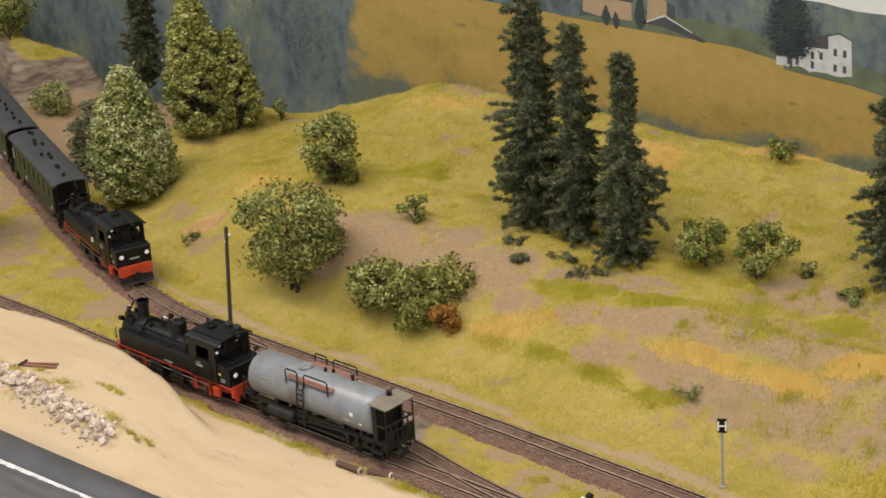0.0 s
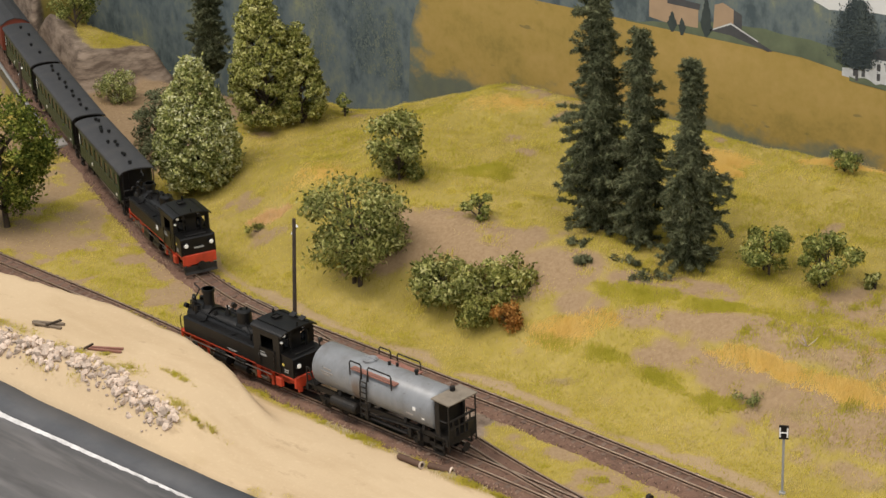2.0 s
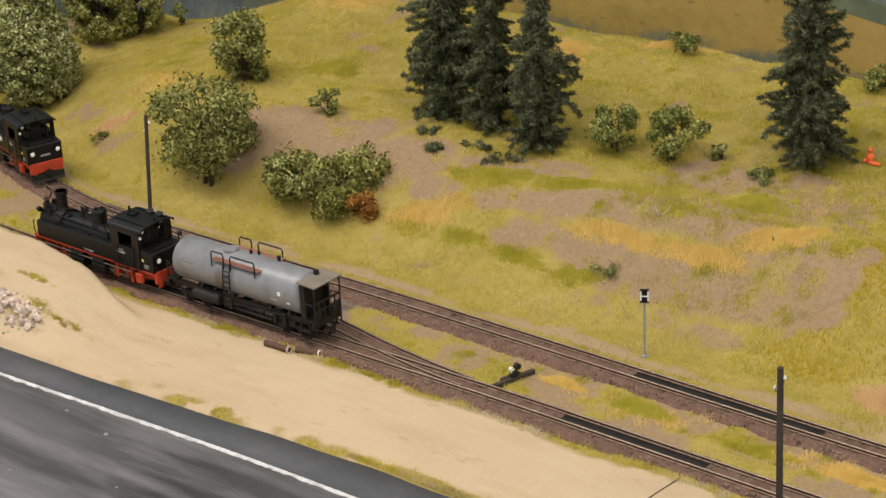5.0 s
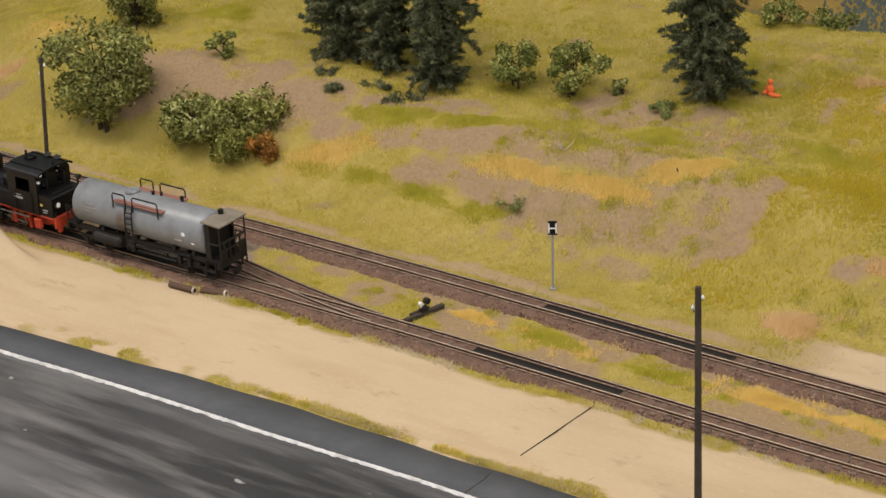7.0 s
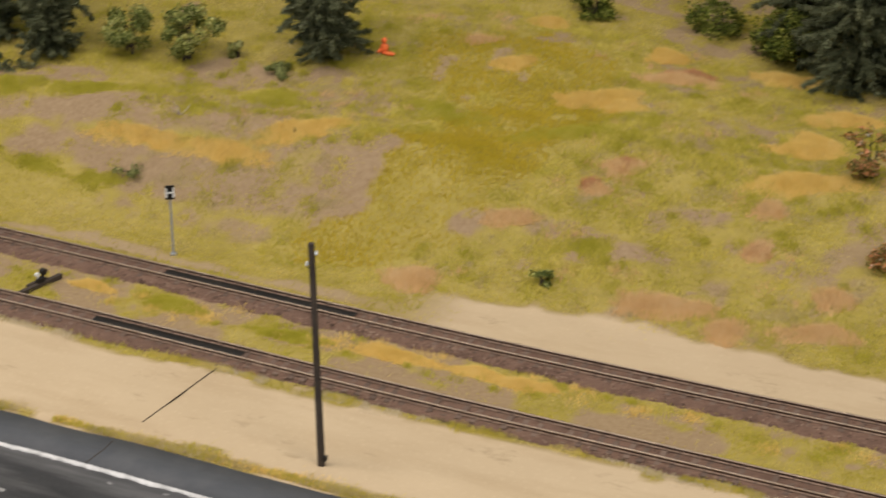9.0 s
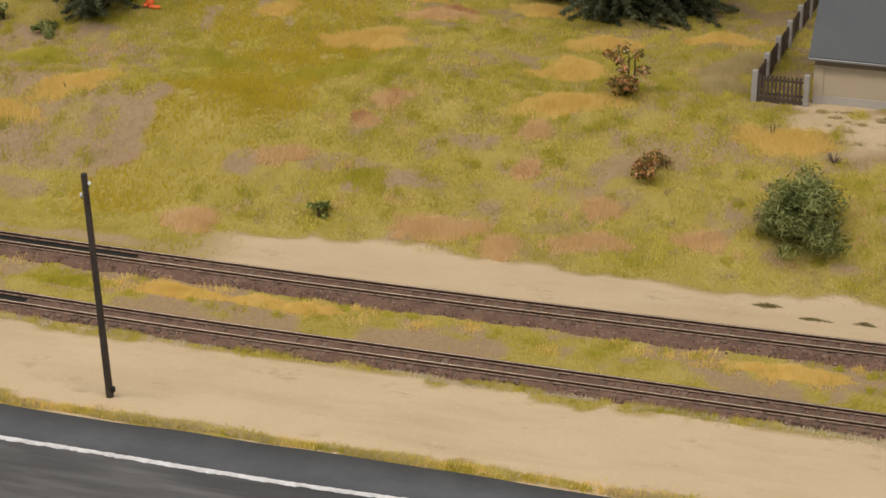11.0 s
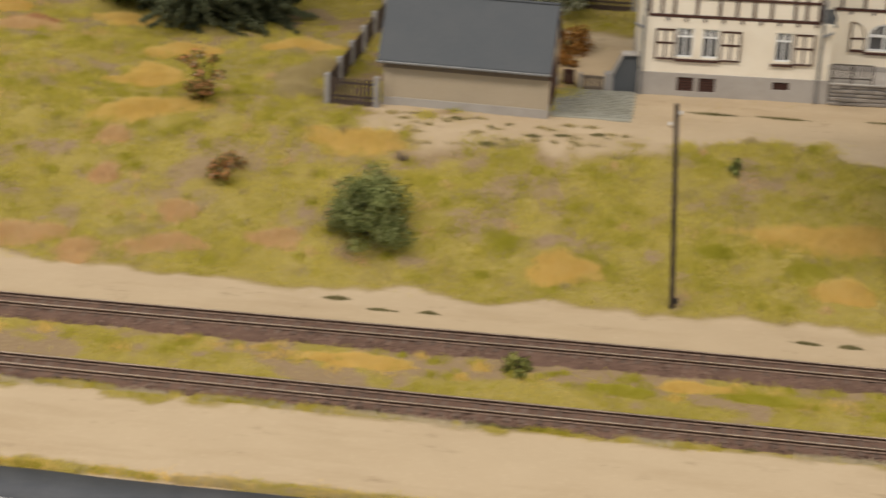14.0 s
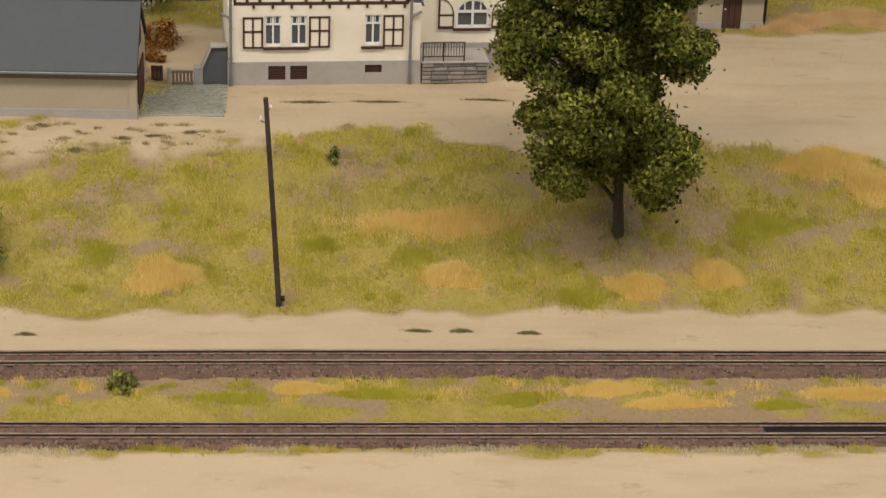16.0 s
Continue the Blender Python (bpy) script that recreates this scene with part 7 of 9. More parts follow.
def fir(label, x, y, h, w, seed, prof, boughs=90, z=None, lean=(0, 0), bias=(0, 0)):
    """A shaggy spruce: drooping boughs of uneven length with upturned tips, hung with long thin needles."""
    rng = np.random.RandomState(seed)
    z = float(land(x, y)) - 0.001 if z is None else z
    t = thing("spruce_tree", label, "tree", "spruces on the hill", Matrix.Translation((x, y, z)))
    pts, nrm, tips = [], [], []
    bm = B()
    ph = rng.rand(3) * 6.283
    boughs = int(boughs * 2.1)
    for k in range(boughs):
        q = 0.02 + 0.97 * ((k + rng.rand()) / boughs)
        a = k * 2.4 + rng.uniform(-0.6, 0.6)
        d = np.array([math.cos(a), math.sin(a)])
        L = w / 2 * np.interp(q, [p[0] for p in prof], [p[1] for p in prof])
        L *= (0.45 + 0.60 * rng.rand()) * (1 + 0.16 * math.sin(2 * a + ph[0] + 6 * q) + 0.16 * math.sin(14 * q + ph[1] + a)) * (1 + d[0] * bias[0] + d[1] * bias[1])
        L = min(max(L, 0.004), 0.52 * w)
        s = np.linspace(0, 1, 7)
        drop = L * rng.uniform(-0.35, 0.70)
        hook = L * rng.uniform(0.0, 0.30)
        zz = np.maximum(h * q + 0.12 * L * np.sin(s * 3.14) - drop * s ** 1.4 + hook * np.clip(s - 0.7, 0, 1) / 0.3, 0.0025)
        sway = 0.40 * L * math.sin(seed + 3.1 * k) * s ** 2
        axis = np.array(lean) * q * h
        line = np.concatenate([axis + d[None] * (L * s)[:, None] + np.array([-d[1], d[0]])[None] * sway[:, None], zz[:, None]], 1)
        if k % 2 == 0:
            tube(bm, [tuple(p) for p in line[::2]], [0.0005, 0.0004, 0.0003, 0.00015], 4, False)
        steps = max(3, int(L / 0.0017))
        for j in range(steps):
            u = (j + 0.2 + 0.8 * rng.rand()) / steps
            i = min(int(u * 6), 5)
            way = line[i + 1] - line[i]
            c = line[i] + way * (u * 6 - i)
            way = way / max(1e-9, np.linalg.norm(way))
            m = rng.randint(24, 40)
            g = rng.normal(size=(m, 3))
            g /= np.linalg.norm(g, axis=1)[:, None]
            r = rng.uniform(0.0016, 0.0032) * (1.1 - 0.45 * u)
            pts.append(c + g * np.array([1.0, 1.0, 0.85]) * (r * rng.rand(m) ** 0.5)[:, None] + np.array([0, 0, -0.0006]))
            nrm.append(g * 0.9 + np.array([d[0] * 0.45, d[1] * 0.45, 0.35]) + rng.normal(0, 0.3, (m, 3)))
            tips.append(g * 0.9 + way * 0.6 + np.array([0, 0, -0.15]) + rng.normal(0, 0.35, (m, 3)))
    # dense needles close to the stem
    m = int(h * 60000)
    q = rng.rand(m)
    g = rng.normal(size=(m, 3))
    g /= np.linalg.norm(g, axis=1)[:, None]
    core = w * 0.5 * np.interp(q, [p[0] for p in prof], [p[1] for p in prof]) * 0.55 * rng.rand(m) ** 0.5
    pts.append(np.stack([lean[0] * q * h + g[:, 0] * core, lean[1] * q * h + g[:, 1] * core, h * (0.03 + 0.95 * q)], 1))
    nrm.append(g + np.array([0, -0.1, 0.3]) + rng.normal(0, 0.3, (m, 3)))
    tips.append(g + np.array([0, 0, -0.5]) + rng.normal(0, 0.3, (m, 3)))
    pts, nrm, tips = np.concatenate(pts), np.concatenate(nrm), np.concatenate(tips)
    pts[:, 2] = np.maximum(pts[:, 2], 0.0008)
    nrm /= np.linalg.norm(nrm, axis=1)[:, None]
    v, f = diamonds(pts, 0.0019, 0.00030, rng, along=tips)
    mesh_np("crown", v, f, LEAF["fir"], t, normals=np.repeat(nrm, 4, 0))
    tube(bm, [(0, 0, -0.003), (lean[0] * h * 0.4, lean[1] * h * 0.4, h * 0.4), (lean[0] * h, lean[1] * h, h * 0.97)], [h * 0.018, h * 0.012, h * 0.002], 8)
    part("trunk", bm, "bark", t)
    return t


COLUMN = [(0.0, 0.60), (0.08, 0.95), (0.26, 1.0), (0.44, 0.90), (0.54, 0.62), (0.70, 0.54), (0.93, 0.44), (1.0, 0.22)]
SKIRT = [(0.0, 0.6), (0.08, 0.85), (0.24, 0.95), (0.42, 1.0), (0.52, 0.70), (0.62, 0.46), (0.80, 0.42), (0.95, 0.36), (1.0, 0.2)]
BROAD = [(0.0, 0.45), (0.10, 0.95), (0.28, 0.98), (0.42, 0.76), (0.60, 0.62), (0.8, 0.46), (1.0, 0.16)]
fir("tall shaggy dark green spruce, first of three on the hill", -0.757, 0.203, 0.150, 0.050, 301, COLUMN, 165, bias=(-0.30, 0))
fir("shaggy dark green spruce in the middle of three", -0.728, 0.204, 0.130, 0.040, 302, COLUMN, 140)
fir("ragged dark green spruce with wide lower boughs", -0.6885, 0.198, 0.124, 0.046, 303, SKIRT, 125, bias=(0.10, 0))
fir("single shaggy spruce on bare earth", -0.537, 0.236, 0.126, 0.054, 304, BROAD, 140)
fir("slim dark conifer behind the earth bank", -1.285, 0.345, 0.135, 0.040, 305, BROAD, 120, z=0.005)
fir("dark spruce at the edge of the meadow", -0.262, 0.330, 0.125, 0.078, 306, BROAD, 150)
fir("dark spruce beside the garden fence", -0.228, 0.345, 0.13, 0.078, 307, BROAD, 140)
fir("dark spruce near the panorama", -0.298, 0.372, 0.11, 0.068, 308, BROAD, 120)

FLAME = lambda q: 0.80 + 0.20 * math.sin(math.pi * q / 0.5) if q < 0.25 else 1.0 * (1 - ((q - 0.25) / 0.78) ** 1.4)
leafy("leafy_tree", "dense pale green bushy tree beside the curving track", "tree", -1.093, 0.172, 0.101, 0.056, "pale", 311, 0.02, 210, 30000, 0.00130, FLAME, lumpy=0.21, inner=0.74, rough=0.07)
leafy("leafy_tree", "tall yellowish green tree on the hill", "tree", -1.118, 0.258, 0.116, 0.047, "sunny", 312, 0.02, 190, 27000, 0.00125, FLAME, lumpy=0.22, inner=0.66, rough=0.18)
leafy("leafy_tree", "green tree close behind a taller one", "tree", -1.101, 0.276, 0.078, 0.034, "sunny", 313, 0.02, 90, 13000, 0.00125, FLAME, lumpy=0.29, inner=0.62, rough=0.12)
leafy("leafy_tree", "round green tree on grass between the tracks", "tree", -1.146, 0.046, 0.094, 0.062, "deep", 314, 0.16, 60, 15000, 0.0014, lumpy=0.30, inner=0.7, rough=0.12)
leafy("leafy_tree", "big dark green deciduous tree below the house", "tree", 0.175, 0.146, 0.178, 0.080, "oak", 327, 0.10, 100, 62000, 0.00115,
      lambda q: 0.62 + 0.30 * ease(q / 0.18) + 0.08 * math.sin(17 * q) if q < 0.82 else max(0.1, 1.3 * (1 - q) ** 0.45), lumpy=0.27, inner=0.82, rough=0.20, shift=-0.009, stray=0.3, slender=0.60, core=26000)
leafy("small_tree", "grey-green small tree on bare earth slope", "tree", -0.879, 0.113, 0.064, 0.052, "grey", 316, 0.20, 38, 7800, 0.0014, lambda q: 0.45 + 0.55 * math.sin(math.pi * (0.10 + 0.75 * q)), stems=2, lumpy=0.36, inner=0.72, rough=0.34)
leafy("bush", "upright grey-green bush on the slope", "bush", -0.914, 0.191, 0.043, 0.038, "grey", 317, 0.06, 22, 4600, 0.0013, lumpy=0.40, inner=0.7, rough=0.35)
leafy("bush", "small sparse green bush on bare earth", "bush", -0.826, 0.171, 0.017, 0.016, "mid", 318, 0.1, 10, 900, 0.0010, lumpy=0.36)
leafy("bush", "spreading grey-green bush on the earth slope", "bush", -0.811, 0.122, 0.024, 0.041, "grey", 319, 0.04, 20, 3800, 0.0014, stems=2, lumpy=0.40, inner=0.7, rough=0.35)
leafy("bush", "grey-green bush beside a lower one", "bush", -0.776, 0.131, 0.023, 0.035, "sunny", 320, 0.04, 16, 2800, 0.0014, stems=2, lumpy=0.42, inner=0.7, rough=0.35)
leafy("bush", "low olive bush at the foot of the slope", "bush", -0.778, 0.1175, 0.015, 0.033, "olivebush", 321, 0.02, 18, 2600, 0.0011, lumpy=0.36)
leafy("bush", "rust-brown withered shrub at the slope foot", "bush", -0.757, 0.119, 0.014, 0.020, "rusty", 322, 0.02, 12, 1300, 0.0010, lumpy=0.4)
leafy("bush", "open green shrub with bare stems", "bush", -0.645, 0.212, 0.028, 0.032, "mid", 323, 0.22, 18, 2600, 0.0010, stems=2, lumpy=0.34)
leafy("bush", "open green shrub with leaning stems", "bush", -0.608, 0.212, 0.033, 0.032, "mid", 324, 0.10, 22, 3000, 0.0010, stems=3, lumpy=0.32)
leafy("bush", "light green sapling close beside the first spruce", "bush", -0.782, 0.212, 0.046, 0.020, "mid", 350, 0.30, 12, 1300, 0.0010, lumpy=0.42)
leafy("bush", "small green bush on the hill crest", "bush", -0.680, 0.341, 0.013, 0.020, "mid", 325, 0.1, 9, 900, 0.0010, lumpy=0.4)
leafy("bush", "dark green bush beside the curve", "bush", -1.190, 0.212, 0.046, 0.034, "fir", 326, 0.05, 24, 3000, 0.0012, lumpy=0.36)
leafy("bush", "dark low bush beside the curve", "bush", -1.165, 0.190, 0.020, 0.026, "fir", 327, 0.05, 14, 1600, 0.0012, lumpy=0.36)
leafy("bush", "pale green bush before the earth bank", "bush", -1.300, 0.262, 0.026, 0.030, "pale", 328, 0.05, 24, 3200, 0.0010, lumpy=0.36)
leafy("bush", "green bush on top of the earth bank", "bush", -1.420, 0.312, 0.042, 0.036, "mid", 329, 0.08, 24, 3200, 0.0011, lumpy=0.34)
leafy("bush", "tiny dark shrub on the hill saddle", "bush", -1.080, 0.300, 0.018, 0.010, "mid", 330, 0.1, 6, 500, 0.0010, lumpy=0.5)
leafy("bush", "low row of green bushes on the crest", "bush", -0.548, 0.352, 0.013, 0.030, "mid", 331, 0.05, 14, 1600, 0.0010, lumpy=0.3)
leafy("bush", "low green bush on the crest", "bush", -0.520, 0.356, 0.012, 0.026, "mid", 332, 0.05, 12, 1300, 0.0010, lumpy=0.3)
leafy("bush", "low dark green bush near the panorama", "bush", -0.420, 0.352, 0.015, 0.028, "deep", 333, 0.05, 14, 1800, 0.0010, lumpy=0.34)
leafy("bush", "green bush near the panorama", "bush", -0.353, 0.367, 0.018, 0.032, "deep", 334, 0.05, 16, 2200, 0.0010, lumpy=0.34)
leafy("bush", "round dark green bush at the meadow edge", "bush", -0.308, 0.356, 0.030, 0.036, "deep", 335, 0.05, 26, 4200, 0.0010, lumpy=0.34)
leafy("bush", "reddish flowering shrub in the meadow", "bush", -0.230, 0.219, 0.029, 0.020, "flower", 336, 0.06, 16, 1500, 0.0009, stems=2, lumpy=0.34)
leafy("bush", "small reddish flowering shrub", "bush", -0.205, 0.163, 0.014, 0.016, "flower", 337, 0.04, 11, 1100, 0.0009, lumpy=0.4)
leafy("bush", "twiggy bluish green bush in the meadow", "bush", -0.128, 0.133, 0.031, 0.037, "bluegreen", 338, 0.0, 40, 6200, 0.0019, lambda q: 1.0 - 0.45 * q, stems=3, lumpy=0.34, inner=0.3, rough=0.25, stray=0.6, slender=0.15)
leafy("bush", "small green weed beside the sand strip", "bush", -0.357, 0.112, 0.008, 0.011, "mid", 339, 0.05, 5, 240, 0.0011, lumpy=0.4)
leafy("bush", "green weed between the tracks", "bush", -0.046, 0.032, 0.009, 0.014, "olivebush", 340, 0.05, 7, 420, 0.0011, lumpy=0.4)
leafy("bush", "orange-brown withered garden bush", "bush", -0.050, 0.335, 0.014, 0.024, "rusty", 341, 0.05, 12, 1500, 0.0009, lumpy=0.4)
leafy("bush", "low rust-brown plant beside the path", "bush", -0.050, 0.312, 0.007, 0.014, "rusty", 342, 0.05, 8, 700, 0.0009, lumpy=0.4)
leafy("bush", "white blossoming garden bush by the fence", "bush", -0.117, 0.402, 0.026, 0.030, "white", 343, 0.05, 22, 3000, 0.0009, lumpy=0.36)
leafy("bush", "wide white blossoming bush by the fence", "bush", -0.060, 0.400, 0.028, 0.038, "white", 344, 0.05, 28, 3800, 0.0009, lumpy=0.36)
leafy("bush", "tiny green sprig on the slope", "bush", 0.044, 0.192, 0.007, 0.008, "mid", 345, 0.05, 4, 160, 0.0010, lumpy=0.5)
leafy("bush", "pale shrub in the yard corner", "bush", 0.324, 0.428, 0.020, 0.014, "white", 346, 0.2, 8, 600, 0.0010, lumpy=0.4)
leafy("bush", "blue-green low plant on bare earth", "bush", -0.550, 0.214, 0.007, 0.015, "bluegreen", 347, 0.02, 10, 800, 0.0013, lumpy=0.3, slender=0.25)
leafy("bush", "blue-green low plant below the slope", "bush", -0.591, 0.126, 0.0030, 0.016, "bluegreen", 348, 0.02, 10, 700, 0.0013, lumpy=0.3, slender=0.2)
leafy("bush", "grey spiky plant on bare earth", "bush", -0.583, 0.225, 0.010, 0.011, "grey", 349, 0.02, 6, 350, 0.0013, lumpy=0.4)
for k, (x, y, w) in enumerate(((-0.757, 0.180, 0.014), (-0.742, 0.168, 0.010), (-0.695, 0.171, 0.020), (-0.720, 0.180, 0.016))):
    leafy("fallen_bough", "dark fir sprig lying on the earth", "sprig", x, y, 0.0042, w, "fir", 351 + k, 0.02, 9, 420, 0.0016, lumpy=0.3, group="fir sprigs", slender=0.2)
leafy("bush", "low green weed beside the curving track", "bush", -0.990, 0.136, 0.0035, 0.016, "olivebush", 355, 0.02, 9, 380, 0.0012, lumpy=0.3, slender=0.25)


def up_normals(n, rng, wild=0.20):
    m = rng.normal(0, wild, (n, 3)) + np.array([0, -0.15, 1.0])
    return np.repeat(m / np.linalg.norm(m, axis=1)[:, None], 3, 0)


def blades(pts, length, width, rng, spread=0.8):
    n = len(pts)
    a = rng.normal(0, 0.5, n)
    L = length * rng.uniform(0.55, 1.25, n)
    lean = rng.normal(0, spread, (n, 2)) * L[:, None]
    lean[:, 1] = np.abs(lean[:, 1]) + 0.18 * L
    wv = np.stack([np.cos(a), np.sin(a)], 1) * (width * rng.uniform(0.7, 1.3, n))[:, None]
    v = np.empty((n, 3, 3))
    v[:, 0, :2], v[:, 1, :2] = pts[:, :2] - wv, pts[:, :2] + wv
    v[:, 0, 2] = v[:, 1, 2] = pts[:, 2] - 0.0003
    v[:, 2, :2] = pts[:, :2] + lean
    v[:, 2, 2] = pts[:, 2] + L * np.clip(1 - 0.5 * (np.hypot(*lean.T) / L) ** 2, 0.2, 1)
    return v.reshape(-1, 3), np.arange(3 * n).reshape(-1, 3)


def turf(seed, n, length, leaf, keep, label, xr=(-1.42, 0.42), yr=(-0.098, 0.436)):
    rng = np.random.RandomState(seed)
    x, y = rng.uniform(*xr, n), rng.uniform(*yr, n)
    ok = rng.rand(n) < keep(x, y)
    x, y = x[ok], y[ok]
    z = land(x, y)
    v, f = blades(np.stack([x, y, z], 1), length, 0.00026, rng)
    tagged(mesh_np("grass", v, f, LEAF[leaf], normals=up_normals(len(f), rng), front=(0, -1.0, 0.5)), label, "grass", kind="stuff")


def turf_keep(x, y):
    t, s = zones(x, y)
    return np.clip(t * 1.05, 0, 1) * (0.55 + 0.45 * ease((clean_noise(x, y, 0.02, 91) + 0.5) / 0.9)) * ((y - track_y(x) > 0.0075) | (y - track_y(x) < -0.0125)) * ((y - near_y(x) > 0.0070) | (y - near_y(x) < -0.0125))


def swath(x, y):
    """The belt of longer golden grass running up the slope."""
    return np.maximum.reduce([spot(x, y, -0.431, 0.166, 0.050, 0.034, 1.0), spot(x, y, -0.442, 0.126, 0.045, 0.022, 0.5), 0.75 * spot(x, y, -0.405, 0.215, 0.050, 0.028, 0.9), 0.6 * spot(x, y, -0.435, 0.270, 0.055, 0.040, 0.3)])


turf(401, 1050000, 0.0018, "turf", lambda x, y: turf_keep(x, y) * (1 - 0.7 * swath(x, y)), "short yellow-green static grass")
turf(402, 560000, 0.0028, "olive", lambda x, y: turf_keep(x, y) * (1 - 0.8 * swath(x, y)) * ease((0.75 * clean_noise(0.6 * x, y, 0.034, 92) + 0.7 * clean_noise(0.6 * x, y, 0.013, 93) + 0.3 * clean_noise(x, y, 0.006, 89) - 0.12) / 0.25), "olive green grass patches")
turf(403, 330000, 0.0019, "straw", lambda x, y: (1 - 0.9 * swath(x, y)) * np.clip(turf_keep(x, y) + 0.12 * (np.abs(y - track_y(x)) > 0.016) * (y > 0.08), 0, 1) * ease((0.7 * clean_noise(0.55 * x, y, 0.026, 94) + 0.8 * clean_noise(0.7 * x, y, 0.010, 95) - 0.32 + 0.26 * ease((x + 0.35) / 0.15)) / 0.35), "pale straw grass patches")


turf(409, 150000, 0.0032, "gold", lambda x, y: turf_keep(x, y) * swath(x, y) * ease((0.8 * clean_noise(0.7 * x, y, 0.02, 97) + 0.5 * clean_noise(x, y, 0.007, 98) + 1.0) / 0.4), "golden olive grass on the slope", (-0.56, -0.34), (0.09, 0.34))


def fringe(seed, n, line, width, leaf, length, label, gaps=0.0, x0=-1.0):
    """A ragged seam of grass along a line."""
    rng = np.random.RandomState(seed)
    x = rng.uniform(x0, 0.45, n)
    ok = rng.rand(n) < ease((clean_noise(x, 0 * x, 0.022, seed) + 0.6 * clean_noise(x, 0 * x, 0.007, seed + 1) + gaps) / 0.35)
    x = x[ok]
    y = line(x) + rng.normal(0, width, len(x)) * (0.55 + 0.45 * clean_noise(x, 0 * x, 0.013, seed + 2))
    v, f = blades(np.stack([x, y, land(x, y)], 1), length, 0.00022, rng, 0.7)
    tagged(mesh_np("grass_fringe", v, f, LEAF[leaf], normals=up_normals(len(f), rng), front=(0, -1.0, 0.5)), label, "grass", kind="stuff")


track_edge = lambda x: near_y(x) - 0.0150 + 0.0034 * ease((x + 0.50) / 0.08) + 0.002 * clean_noise(x, 0 * x, 0.03, 96)
road_edge = lambda x: -0.0818 - 0.0115 * ease((-0.55 - x) / 0.35)
fringe(404, 42000, track_edge, 0.0026, "turf", 0.0024, "grass fringe along the near track", -0.05, -0.80)
fringe(405, 36000, track_edge, 0.0032, "bleached", 0.0018, "pale dry grit and grass along the near track", 0.1, -0.80)
mossy_edge = lambda x: near_y(x) - 0.0085 + 0.0015 * clean_noise(x, 0 * x, 0.02, 97)
fringe(410, 30000, mossy_edge, 0.0024, "mossy", 0.0014, "grey-green moss over the gravel beside the track", 0.15, -0.46)
ROAD_GRASS = -0.60
fringe(406, 20000, road_edge, 0.0026, "turf", 0.0022, "grass fringe along the road edge", 0.45, ROAD_GRASS)
fringe(408, 34000, road_edge, 0.0030, "straw", 0.0020, "pale straw fringe along the road edge", 0.45, ROAD_GRASS)
fringe(407, 13000, road_edge, 0.0030, "ochre", 0.0022, "dry ochre fringe along the road edge", 0.15, ROAD_GRASS)


def tufts(spots, leaf, length, label, seed, density=13.0):
    """Loose cushions of fine strands, tall in the middle and thin at the rim; each (x, y, half length, half width, turn)."""
    for k, (x, y, rx, ry, turn) in enumerate(spots):
        rng = np.random.RandomState(seed + k)
        n = int(np.clip(density * 1.7e6 * rx * ry * math.pi, 900, 14000))
        r, a = rng.rand(n) ** 0.62, rng.rand(n) * 6.283
        wob = 1 + 0.16 * np.sin(2 * a + k) + 0.16 * np.sin(3 * a + 2 * k) + 0.10 * np.sin(7 * a + 3 * k) + 0.10 * rng.normal(size=n)
        u, w = rx * r * wob * np.cos(a), ry * r * wob * np.sin(a)
        px, py = x + u * math.cos(turn) - w * math.sin(turn), y + u * math.sin(turn) + w * math.cos(turn)
        thin = rng.rand(n) < 1.3 - 0.75 * r + 0.5 * clean_noise(px, py, 0.004, seed)
        px, py, r, a = px[thin], py[thin], r[thin], a[thin]
        tall = length * np.clip(1.35 - 0.80 * r + 0.35 * clean_noise(px, py, 0.006, seed + 1), 0.3, 1.4)
        v, f = blades(np.stack([px, py, land(px, py)], 1), 0.8 * tall, 0.00019, rng, 0.75)
        nr = np.stack([np.cos(a) * r * 0.25, np.sin(a) * r * 0.25 - 0.25, 0.9 + 0 * r], 1) + rng.normal(0, 0.14, (len(px), 3))
        nr /= np.linalg.norm(nr, axis=1)[:, None]
        tagged(mesh_np("grass_tuft", v, f, LEAF[leaf], normals=np.repeat(nr, 3, 0), front=(0, -1.0, 0.5)), label, "grass tuft", leaf + " grass tufts")


OCHRE_HILL = [(-0.719, 0.128, 0.027, 0.010, 0.28), (-0.594, 0.140, 0.034, 0.0055, -0.03), (-0.548, 0.140, 0.028, 0.006, 0.08), (-0.511, 0.160, 0.026, 0.008, 0.57), (-0.751, 0.316, 0.015, 0.008, 0.5),
              (-0.744, 0.304, 0.015, 0.005, 0.3), (-0.687, 0.347, 0.024, 0.005, 0.3)]
OCHRE_MEADOW = [(-0.258, 0.203, 0.026, 0.010, 0.2), (-0.257, 0.285, 0.018, 0.009, 0.55), (-0.265, 0.238, 0.018, 0.007, 0.3), (-0.301, 0.326, 0.018, 0.010, 0.6), (-0.365, 0.314, 0.012, 0.006, 0.55), (-0.437, 0.268, 0.011, 0.006, 0.2),
                (-0.391, 0.246, 0.011, 0.006, 0.45), (-0.366, 0.248, 0.011, 0.006, 0.1), (-0.439, 0.328, 0.010, 0.006, 0.5), (-0.147, 0.195, 0.026, 0.009, 0.1), (-0.264, 0.248, 0.015, 0.010, 0.1),
                (-0.380, 0.254, 0.023, 0.009, 0.3), (-0.195, 0.298, 0.020, 0.005, 0.1)]
